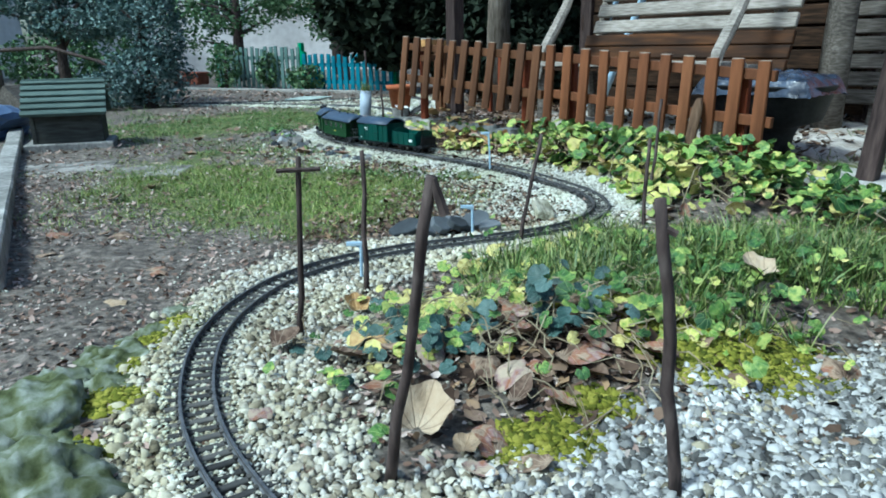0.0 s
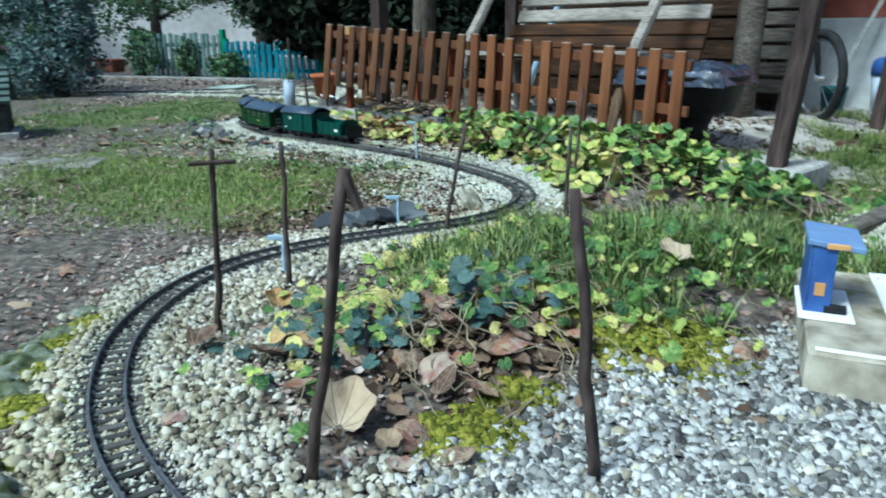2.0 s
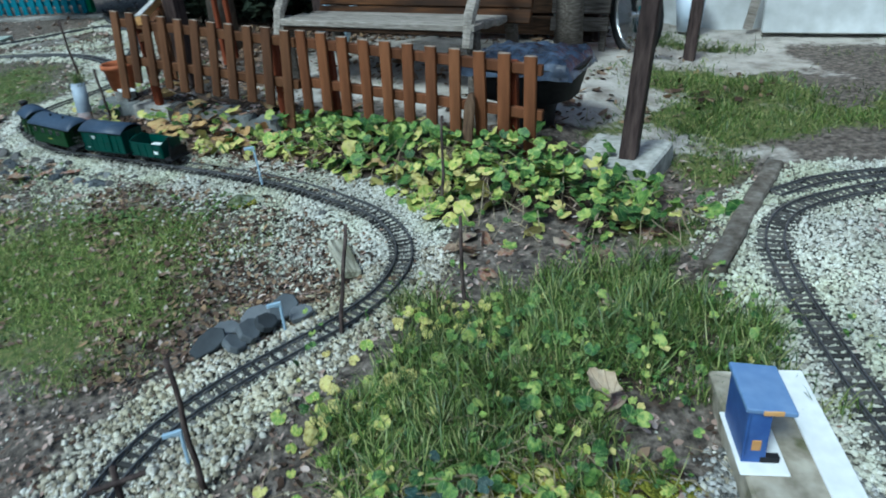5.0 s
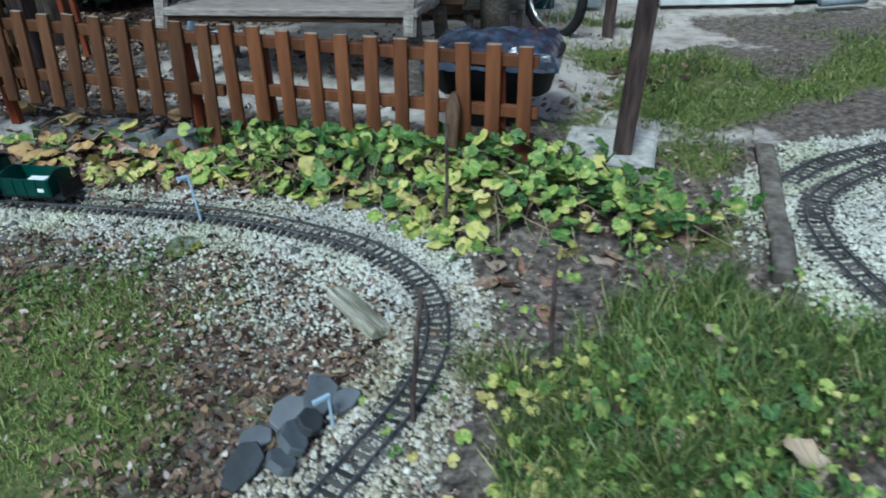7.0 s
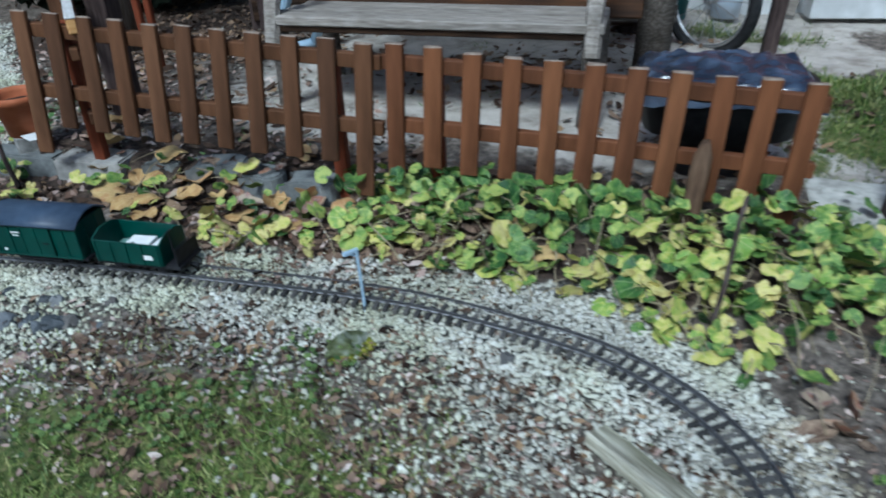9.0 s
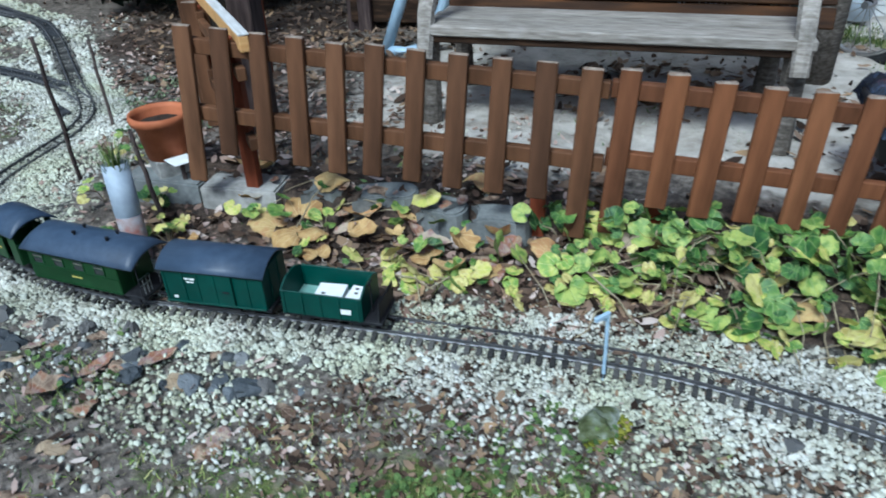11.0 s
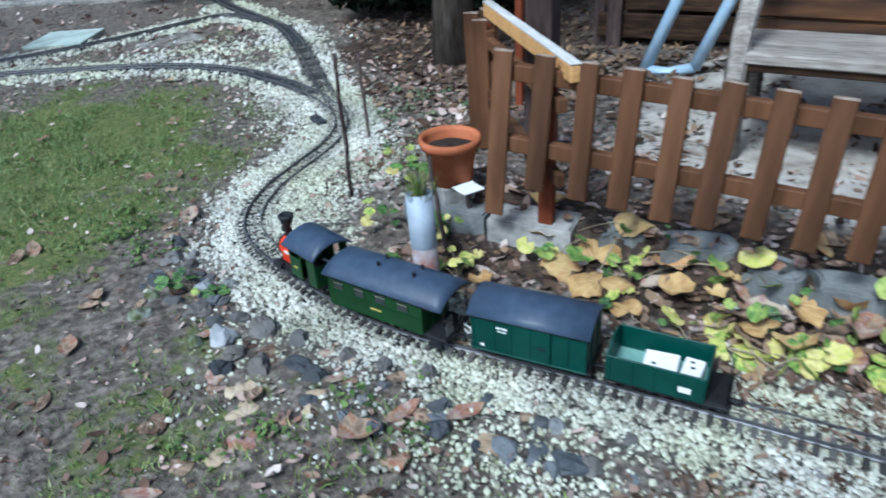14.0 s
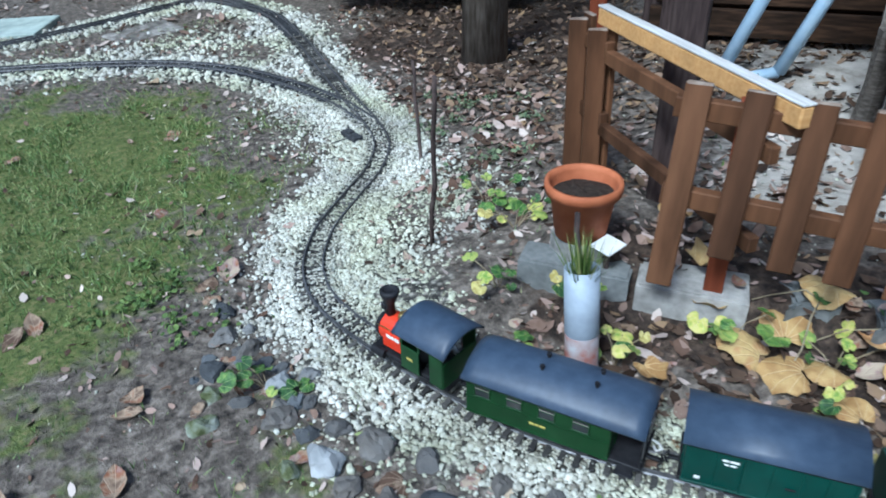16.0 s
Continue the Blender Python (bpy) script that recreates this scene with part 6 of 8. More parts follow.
def leaning_boards():
    t = thing("slatted_pallet", pose(1.93, 3.50, 0.05, 0, 0, -48), "grey slatted wooden pallet leaning against the shed", "pallet")
    for k in range(7):
        bm = bmesh.new()
        box(bm, (0.0, 0.05 + 0.028 * k, 0.16 + 0.082 * k), (0.30, 0.02, 0.068), 0.003, Matrix.Rotation(radians(-18), 4, "X"))
        part("slat", bm, M_OLDGREY, t)
    for x in (-0.12, 0.12):
        bm = bmesh.new()
        box(bm, (x, 0.155, 0.37), (0.03, 0.03, 0.78), 0.003, Matrix.Rotation(radians(-18), 4, "X"))
        part("bearer", bm, M_OLDGREY, t)


leaning_boards()

# ---- the house wall along the yard ----
M_WALLWHITE = mat("whitewashed_plaster", [(0.50, 0.51, 0.50), (0.66, 0.67, 0.67)], 12, 0.9, 0.3, big=2.5, worn=0.25)
M_WALLRED = mat("red_brown_render", [(0.22, 0.07, 0.05), (0.32, 0.11, 0.08)], 14, 0.9, 0.3, big=3, worn=0.3)


def house_wall():
    a, b = Vector((2.05, 4.72, 0)), Vector((5.6, 1.22, 0))
    d = b - a
    t = thing("wall_east", pose(a.x, a.y, 0, 0, 0, math.degrees(math.atan2(d.y, d.x))), "long house wall, whitewashed below and red-brown above", "wall", kind="structure")
    bm = bmesh.new()
    box(bm, (d.length / 2, 0.1, 0.24), (d.length, 0.2, 0.60))
    part("plinth", bm, M_WALLWHITE, t, "whitewashed lower wall")
    bm = bmesh.new()
    box(bm, (d.length / 2, 0.115, 1.6), (d.length, 0.2, 2.1))
    part("render", bm, M_WALLRED, t, "red-brown upper render")


house_wall()


M_BINBODY = mat("bluish_white_plastic", [(0.52, 0.60, 0.70), (0.62, 0.69, 0.78)], 20, 0.4, 0.05, worn=0.15)


def bin_can():
    t = thing("plastic_bin", pose(2.79, 3.68, 0.05), "white plastic bin with a bright blue lid", "bin")
    bm = bmesh.new()
    lathe(bm, [(0.06, 0.0), (0.065, 0.0), (0.085, 0.2), (0.082, 0.2), (0.06, 0.02)], seg=24)
    smooth(part("body", bm, M_BINBODY, t))
    bm = bmesh.new()
    lathe(bm, [(0.09, 0.195), (0.092, 0.235), (0.085, 0.27), (0.06, 0.29), (0.004, 0.295)], seg=24)
    smooth(part("lid", bm, M_BLUE, t, "bright blue lid"))


bin_can()
M_TEAL = mat("teal_plastic", [(0.02, 0.12, 0.13), (0.04, 0.18, 0.19)], 20, 0.45, 0.1)
bm = bmesh.new()
lathe(bm, [(0.055, 0.0), (0.07, 0.13), (0.075, 0.13), (0.07, 0.12), (0.052, 0.01)], seg=20)
ob = smooth(part("bucket", bm, M_TEAL, None))
ob.matrix_basis = pose(2.58, 3.82, 0.05)
tagged(ob, "teal plastic bucket by the whitewashed wall", "bucket")
bm = bmesh.new()
box(bm, (0, 0, 0.11), (0.5, 0.22, 0.22), 0.012)
ob = part("storage_box", bm, M_TEAL, None)
ob.matrix_basis = pose(3.72, 2.98, 0.04, 0, 0, -44)
tagged(ob, "teal plastic storage box by the wall", "box")
bm = bmesh.new()
rod(bm, [(-0.09, 0, 0.04), (0.16, 0, 0.04)], 0.035, 14)
ob = smooth(part("grey_pipe", bm, M_ZINC, None))
ob.matrix_basis = pose(3.62, 2.72, 0.04, 0, 0, -30)
tagged(ob, "short grey plastic pipe lying on the paving", "pipe")
for k, (x, y, h, w, lx) in enumerate(((2.60, 3.95, 0.7, 0.02, 20), (3.05, 3.5, 0.6, 0.05, 10), (3.2, 3.35, 0.55, 0.03, 16))):
    bm = bmesh.new()
    box(bm, (0, 0, h / 2), (w, 0.02, h), 0.002)
    ob = part("leaning_board", bm, M_WHITEWOOD if k != 1 else M_ENDGRAIN, None)
    ob.matrix_basis = pose(x, y, 0.045, -6, lx, -44)
    tagged(ob, "narrow pale board leaning against the wall", "board", "boards by the wall")
bm = bmesh.new()
box(bm, (0, 0, 0.09), (0.7, 0.14, 0.18), 0.006)
ob = part("planter_box", bm, M_WALLWHITE, None)
ob.matrix_basis = pose(3.35, 3.2, 0.04, 0, 0, -44)
tagged(ob, "long whitewashed planter box by the wall", "planter")

# ---- the little dark green model house on the lawn ----
M_HOUSEG = mat("dark_grey_boards", [(0.035, 0.036, 0.032), (0.07, 0.072, 0.066)], 25, 0.75, 0.25, stretch=(0.4, 3, 3))
M_HOUSER = mat("grey_green_roof_slats", [(0.07, 0.10, 0.09), (0.13, 0.17, 0.15)], 25, 0.6, 0.2, stretch=(0.4, 3, 3))


def model_house():
    t = thing("model_house", pose(-1.945, 3.72, 0.0, 0, 0, 20) @ Matrix.Diagonal((0.76, 0.82, 0.97, 1)), "small dark green wooden house with a slatted roof", "model house")
    bm = bmesh.new()
    box(bm, (0, 0, 0.01), (0.54, 0.40, 0.05), 0.005)
    part("base_slab", bm, M_CONC, t, "grey concrete base slab")
    bm = bmesh.new()
    prism(bm, [(-0.15, 0.035), (0.15, 0.035), (0.15, 0.20), (0.0, 0.325), (-0.15, 0.20)], -0.215, 0.215)
    part("body", bm, M_HOUSEG, t)
    for side in (-1, 1):
        bm = bmesh.new()
        box(bm, (0, side * 0.1, 0.262), (0.5, 0.27, 0.008), 0.001, Matrix.Rotation(-side * radians(38), 4, "X"))
        slope = part("roof_slope", bm, M_HOUSER, t)
        for k in range(6):
            u = k / 5.0
            bm = bmesh.new()
            box(bm, (0, side * (0.015 + 0.185 * u), 0.344 - 0.148 * u), (0.51, 0.036, 0.012), 0.002, Matrix.Rotation(-side * radians(30), 4, "X"))
            part("roof_slat", bm, M_HOUSER, slope)
    bm = bmesh.new()
    box(bm, (0, 0, 0.352), (0.51, 0.03, 0.012), 0.002)
    part("ridge", bm, M_HOUSER, t)
    for x in (-0.2, 0.2):
        bm = bmesh.new()
        box(bm, (x, -0.152, 0.118), (0.02, 0.006, 0.165), 0.001)
        part("corner_board", bm, M_HOUSEG, t)


model_house()
bm = bmesh.new()
prism(bm, [(-0.12, 0.0), (0.12, 0.0), (0.12, 0.17), (0.0, 0.28), (-0.12, 0.17)], -0.16, 0.16)
ob = part("model_house", bm, M_OLDGREY, None)
ob.matrix_basis = pose(-2.75, 4.75, 0, 0, 0, 75)
tagged(ob, "small grey gabled model house behind the green one", "model house")
M_TARP = mat("blue_tarpaulin", [(0.05, 0.08, 0.16), (0.12, 0.16, 0.26)], 12, 0.5, 0.4)
bm = stone_bm(random.Random(77), 0.7, 0.35, 0.3, 3)
ob = part("tarpaulin", bm, M_TARP, None)
ob.matrix_basis = pose(-2.75, 4.0, -0.01, 0, 0, 60)
tagged(ob, "crumpled dark blue tarpaulin heap beyond the edging", "tarpaulin")

# stepping slabs in the lawn
M_DIRTSLAB = mat("dirty_stone_slab", [(0.10, 0.09, 0.078), (0.20, 0.185, 0.165), (0.33, 0.315, 0.29)], 25, 0.95, 0.5, big=7, worn=0.5)
for x, y, sx, sy, rz in ((-1.62, 2.98, 0.42, 0.26, 12), (-1.2, 2.86, 0.30, 0.24, 4), (-0.75, 6.55, 0.3, 0.22, 20)):
    bm = bmesh.new()
    box(bm, (0, 0, 0), (sx, sy, 0.04), 0.006)
    for v in bm.verts:
        v.co += Vector((noise.noise(v.co * 9 + Vector((x, y, 0))) * 0.02, noise.noise(v.co * 8) * 0.02, 0))
    ob = part("stepping_slab", bm, M_DIRTSLAB, None)
    ob.matrix_basis = pose(x, y, float(H(x, y)) - 0.013, 0.8, -0.6, rz)
    tagged(ob, "worn grey stone slab set level with the soil", "slab", "stepping slabs")


bm = bmesh.new()
prism(bm, [(-0.17, -0.15), (0.16, -0.16), (0.17, 0.15), (-0.15, 0.16)], -0.02, 0.022, "z")
bmesh.ops.bevel(bm, geom=list(bm.edges), offset=0.004, segments=1, affect="EDGES")
ob = part("paving_slab", bm, mat("pale_green_slab", [(0.34, 0.40, 0.36), (0.46, 0.53, 0.48)], 25, 0.85, 0.2, big=6, worn=0.25), None)
ob.matrix_basis = pose(-1.30, 6.94, 0.004, 1, -1, -22)
tagged(ob, "pale green concrete slab beside the far track", "slab")

# ---- far garden: painted fence, trees, hedge, houses ----
M_GREENP = mat("green_fence_paint", [(0.02, 0.20, 0.09), (0.04, 0.28, 0.13)], 20, 0.6, 0.15)
M_TEALP = mat("blue_green_fence_paint", [(0.02, 0.14, 0.20), (0.04, 0.20, 0.27)], 20, 0.6, 0.15)
M_GREYP = mat("grey_green_fence_paint", [(0.09, 0.15, 0.14), (0.14, 0.21, 0.19)], 20, 0.7, 0.15)


def far_fence(a, b, h, n, material, label, z0=0.0):
    a, b = Vector((*a, 0)), Vector((*b, 0))
    d = b - a
    t = thing("garden_fence", pose(a.x, a.y, z0, 0, 0, math.degrees(math.atan2(d.y, d.x))), label, "fence", "far garden fences")
    bm = bmesh.new()
    box(bm, (0, 0, h / 2), (d.length / n * 0.62, 0.018, h), 0.003)
    me = bpy.data.meshes.new("picket")
    bm.to_mesh(me)
    bm.free()
    me.materials.append(material)
    r = random.Random(n)
    for k in range(n):
        shared("picket", me, t, pose(d.length * (k + 0.5) / n, 0, r.uniform(-0.02, 0.02), 0, r.uniform(-2, 2), 0))
    for z in (h * 0.3, h * 0.75):
        bm = bmesh.new()
        box(bm, (d.length / 2, 0.02, z), (d.length, 0.02, 0.045), 0.003)
        part("rail", bm, material, t)
    for x in (0, d.length):
        bm = bmesh.new()
        box(bm, (x, 0.03, h * 0.55), (0.06, 0.06, h * 1.1), 0.004)
        part("post", bm, M_GREENP, t, "bright green post")


far_fence((-3.0, 9.7), (-1.75, 8.95), 0.50, 17, M_GREYP, "grey-green picket fence at the end of the garden")
far_fence((-1.72, 8.93), (-0.55, 8.1), 0.44, 15, M_TEALP, "blue-green picket fence with a sagging end", -0.04)
bm = bmesh.new()
box(bm, (0, 0, 0.08), (0.5, 0.2, 0.16), 0.012, None, 1.1)
ob = part("planter_trough", bm, mat("dull_red_clay", [(0.16, 0.06, 0.04), (0.24, 0.09, 0.06)], 20, 0.8, 0.2), None)
ob.matrix_basis = pose(-3.35, 9.6, 0.05, 0, 0, -30)
tagged(ob, "terracotta planter trough by the green fence", "planter")
kerb("kerb_3", (-3.7, 9.5), (-0.4, 7.7), 0.10, 0.055, "low pale stone edge of the far flower bed", -0.03)


def foliage_tree(name, x, y, label, category, trunk, crown, n, leaf, material, seed, droop=0.0, limbs=10, bark=None):
    """A trunk with limbs and a crown of many small clumps. trunk: (radius, height); crown: list of (cx, cy, cz, rx, ry, rz)."""
    t = thing(name, pose(x, y, float(H(x, y))), label, category)
    r = random.Random(seed)
    bm = bmesh.new()
    tr, th = trunk
    rod(bm, [(0, 0, -0.05), (r.uniform(-.03, .03), r.uniform(-.03, .03), th * 0.35), (r.uniform(-.05, .05), 0, th * 0.7), (0, 0, th)], [tr * 1.2, tr, tr * 0.75, tr * 0.3], 10, True, 0.08, r)
    smooth(part("trunk", bm, bark or M_STAKE, t, "rough dark bark"))
    for k in range(limbs):
        c = crown[k % len(crown)]
        tip = Vector((c[0] + r.uniform(-0.7, 0.7) * c[3], c[1] + r.uniform(-0.7, 0.7) * c[4], c[2] + r.uniform(-0.6, 0.6) * c[5]))
        z0 = max(0.1, min(th * 0.95, tip.z * r.uniform(0.65, 0.92)))
        bm = bmesh.new()
        mid = Vector((tip.x * 0.5, tip.y * 0.5, (z0 + tip.z) / 2 + 0.05))
        rod(bm, [(0, 0, z0), mid, tip], [tr * 0.35, tr * 0.22, tr * 0.07], 6)
        part("limb", bm, bark or M_STAKE, t)
    rng = np.random.default_rng(seed)
    vol = np.array([c[3] * c[4] * c[5] for c in crown])
    which = rng.choice(len(crown), n, p=vol / vol.sum())
    cr = np.array(crown)[which]
    d = rng.normal(0, 1, (n, 3))
    d /= np.linalg.norm(d, axis=1)[:, None]
    rad = rng.uniform(0.35, 1.0, n) ** 0.5
    lump = 1 + 0.25 * grid_noise(d[:, 0] * 3 + which * 7, d[:, 1] * 3 + d[:, 2] * 2, 1.3, seed)
    at = cr[:, :3] + d * cr[:, 3:] * (rad * lump)[:, None]
    at[:, 2] = np.maximum(at[:, 2], 0.03)
    size = rng.uniform(0.6, 1.4, (n, 1)) * np.array([[leaf, leaf * 0.55, leaf * 0.5]])
    form = [(-0.5, 0, 0), (0, -0.5, 0.15), (0.5, 0, -droop), (0, 0.5, 0.15), (0.05, 0, 0.45)]
    crown_ob = strew("crown", form, [(0, 1, 2), (0, 2, 3), (0, 1, 4), (2, 3, 4)], at, turns(rng, n, 0.8), size, material, "", "")
    del crown_ob["kind"]
    crown_ob.parent = t
    return t


M_CONIFER = mat("blue_green_needles", [(0.055, 0.095, 0.085), (0.14, 0.205, 0.195), (0.26, 0.335, 0.325)], 20, 0.7, 0, rnd="island")
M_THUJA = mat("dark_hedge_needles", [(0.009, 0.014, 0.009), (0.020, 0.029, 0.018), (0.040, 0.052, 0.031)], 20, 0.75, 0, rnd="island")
M_BUSH = mat("garden_bush_leaves", [(0.045, 0.10, 0.04), (0.11, 0.195, 0.085), (0.21, 0.29, 0.15)], 20, 0.6, 0, rnd="island")
M_AUTUMN = mat("autumn_tree_leaves", [(0.12, 0.10, 0.03), (0.25, 0.16, 0.05), (0.38, 0.26, 0.10), (0.10, 0.13, 0.05)], 20, 0.65, 0, rnd="island")
M_TRUNK = mat("grey_tree_bark", [(0.08, 0.065, 0.05), (0.15, 0.125, 0.10), (0.22, 0.19, 0.16)], 25, 0.85, 0.5, stretch=(3, 3, 0.5))
foliage_tree("juniper", -2.55, 6.3, "upright blue-green juniper at the lawn's edge", "conifer", (0.05, 1.1), [(0, 0, 0.28, 0.36, 0.3, 0.26), (0.14, 0, 0.65, 0.22, 0.25, 0.4), (0.2, 0, 1.1, 0.16, 0.2, 0.3), (-0.3, -0.1, 0.16, 0.32, 0.26, 0.17), (-0.1, 0, 0.75, 0.3, 0.2, 0.16), (-0.35, 0.1, 1.0, 0.3, 0.2, 0.14)], 8500, 0.04, M_CONIFER, 31)
foliage_tree("juniper", -3.55, 6.9, "spreading blue-green juniper bush", "conifer", (0.05, 1.0), [(0.15, 0, 0.72, 0.5, 0.4, 0.16), (-0.3, 0, 1.0, 0.5, 0.4, 0.2), (0.4, 0, 1.05, 0.35, 0.35, 0.22), (0.5, 0, 0.75, 0.4, 0.3, 0.14)], 7000, 0.046, M_CONIFER, 32)
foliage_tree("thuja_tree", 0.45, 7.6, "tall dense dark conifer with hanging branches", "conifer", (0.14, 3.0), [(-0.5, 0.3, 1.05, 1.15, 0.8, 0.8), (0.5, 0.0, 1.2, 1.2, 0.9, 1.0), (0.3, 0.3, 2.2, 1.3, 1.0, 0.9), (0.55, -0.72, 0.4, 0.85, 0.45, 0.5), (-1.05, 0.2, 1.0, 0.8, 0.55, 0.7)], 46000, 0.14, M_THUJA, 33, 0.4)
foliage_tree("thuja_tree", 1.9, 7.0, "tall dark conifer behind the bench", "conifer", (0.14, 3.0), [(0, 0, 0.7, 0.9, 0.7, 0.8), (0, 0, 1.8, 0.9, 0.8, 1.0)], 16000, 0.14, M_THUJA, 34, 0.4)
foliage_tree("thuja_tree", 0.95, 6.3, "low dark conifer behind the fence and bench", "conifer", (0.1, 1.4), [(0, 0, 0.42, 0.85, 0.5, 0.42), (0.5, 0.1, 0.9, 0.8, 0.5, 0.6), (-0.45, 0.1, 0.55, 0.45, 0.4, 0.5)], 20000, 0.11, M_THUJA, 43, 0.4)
foliage_tree("garden_tree", -1.5, 11.2, "thin-leaved garden tree behind the blue fence", "tree", (0.06, 1.3), [(0, 0, 0.85, 0.6, 0.4, 0.3), (0.6, 0, 0.6, 0.35, 0.4, 0.3), (-0.6, 0, 1.2, 0.6, 0.4, 0.3)], 2600, 0.07, M_BUSH, 44)
foliage_tree("garden_shrub", -4.6, 8.6, "dense green shrub beyond the edging", "shrub", (0.03, 0.7), [(0, 0, 0.35, 0.6, 0.4, 0.35), (0.6, 0.2, 0.5, 0.4, 0.3, 0.3)], 2600, 0.06, M_BUSH, 45, limbs=5)
foliage_tree("garden_shrub", -2.2, 9.2, "small leafy shrub before the green fence", "shrub", (0.02, 0.4), [(0, 0, 0.22, 0.16, 0.16, 0.22)], 500, 0.06, M_BUSH, 35, limbs=4)
foliage_tree("garden_shrub", -1.65, 8.75, "low leafy shrub before the blue fence", "shrub", (0.02, 0.3), [(0, 0, 0.14, 0.22, 0.18, 0.16)], 450, 0.06, M_BUSH, 36, limbs=4)
foliage_tree("garden_shrub", -2.75, 9.2, "bushy green shrub beside the planter", "shrub", (0.02, 0.5), [(0, 0, 0.3, 0.2, 0.2, 0.28)], 600, 0.06, M_BUSH, 37, limbs=4)
foliage_tree("garden_tree", -3.2, 11.5, "leafy green garden tree behind the fence", "tree", (0.08, 1.6), [(0, 0, 1.1, 0.9, 0.7, 0.4), (0.9, 0, 1.4, 0.8, 0.7, 0.4), (-0.7, 0, 0.8, 0.5, 0.5, 0.4), (-1.4, 0, 1.2, 0.6, 0.5, 0.4)], 4300, 0.07, M_BUSH, 38)
foliage_tree("autumn_tree", -2.0, 14.0, "tree with thin yellow-brown autumn leaves", "tree", (0.1, 2.0), [(0, 0, 1.8, 1.0, 0.8, 0.9), (0.6, 0, 0.9, 0.35, 0.4, 0.6)], 2200, 0.12, M_AUTUMN, 39)
foliage_tree("garden_tree", -5.6, 9.0, "bare-stemmed garden tree beyond the edging", "tree", (0.12, 2.2), [(0, 0, 2.0, 1.4, 1.0, 0.7), (-1.2, 0, 1.2, 0.8, 0.7, 0.5)], 3200, 0.10, M_BUSH, 40, bark=M_TRUNK)
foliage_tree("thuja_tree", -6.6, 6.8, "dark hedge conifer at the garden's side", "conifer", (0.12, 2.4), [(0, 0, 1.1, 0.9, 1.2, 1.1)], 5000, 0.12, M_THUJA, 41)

# The crown is out of view, added to shade the ground behind the fence.
foliage_tree("garden_tree", 0.39, 5.33, "bare grey-brown tree trunk standing in the leaves, unseen crown added for shade", "tree", (0.075, 2.8), [(0.2, -0.1, 2.6, 1.2, 1.0, 0.45), (0.9, -0.6, 2.5, 0.9, 0.8, 0.4), (0.3, 0.1, 3.1, 1.0, 0.9, 0.4)], 7500, 0.16, M_AUTUMN, 46, bark=M_TRUNK)
bm = bmesh.new()
rod(bm, [(-0.9, 0, 0.35), (-0.55, 0, 0.50), (-0.1, 0, 0.52), (0.3, 0, 0.40), (0.6, 0, 0.2), (0.75, 0, 0.0)], [0.018, 0.018, 0.016, 0.014, 0.012, 0.01], 8)
ob = smooth(part("bent_branch", bm, M_STAKE, None))
ob.matrix_basis = pose(-3.3, 6.35, 0.0, 0, 0, 5)
tagged(ob, "dark arched branch bowed over the bed", "branch")
M_PALEH = mat("pale_pinkish_render", [(0.60, 0.56, 0.53), (0.74, 0.70, 0.67)], 8, 0.9, 0.2, big=1.2, worn=0.25)
M_TILES = mat("dull_roof_tiles", [(0.10, 0.06, 0.05), (0.18, 0.10, 0.08)], 20, 0.8, 0.3)


def far_house(x, y, w, d, h, rz, wall_mat, label):
    t = thing("house", pose(x, y, 0, 0, 0, rz), label, "house", "neighbouring houses")
    bm = bmesh.new()
    box(bm, (0, 0, h / 2 - 0.2), (w, d, h + 0.4))
    part("wall", bm, wall_mat, t)
    bm = bmesh.new()
    prism(bm, [(-d / 2 - 0.3, h), (d / 2 + 0.3, h), (0, h + d * 0.4)], -w / 2 - 0.3, w / 2 + 0.3)
    part("roof", bm, M_TILES, t)
    for k in range(max(1, int(w / 2.2))):
        u = -w / 2 + w * (k + 0.5) / max(1, int(w / 2.2))
        bm = bmesh.new()
        for dx, dz, sx, sz in ((0, 0.55, 0.9, 0.08), (0, -0.55, 0.9, 0.08), (0.42, 0, 0.08, 1.1), (-0.42, 0, 0.08, 1.1), (0, 0, 0.05, 1.1)):
            box(bm, (u + dx, -d / 2 - 0.02, 1.6 + dz), (sx, 0.06, sz), 0.005)
        win = part("window", bm, M_WHITE, t)
        bm = bmesh.new()
        box(bm, (u, -d / 2 - 0.012, 1.6), (0.8, 0.02, 1.04))
        part("pane", bm, M_PANE, win)


far_house(-3.0, 20.0, 12.0, 6.0, 5.0, 8, M_PALEH, "pale rendered neighbouring house behind the garden")
far_house(-13.0, 12.0, 9.0, 6.0, 4.5, 70, M_PALEH, "pale house beside the garden")
# Out of view behind the camera, added only to fill reflections.
far_house(3.0, -9.0, 12.0, 6.0, 5.0, 175, M_PALEH, "plain unseen house added behind the gravel bed for reflections")


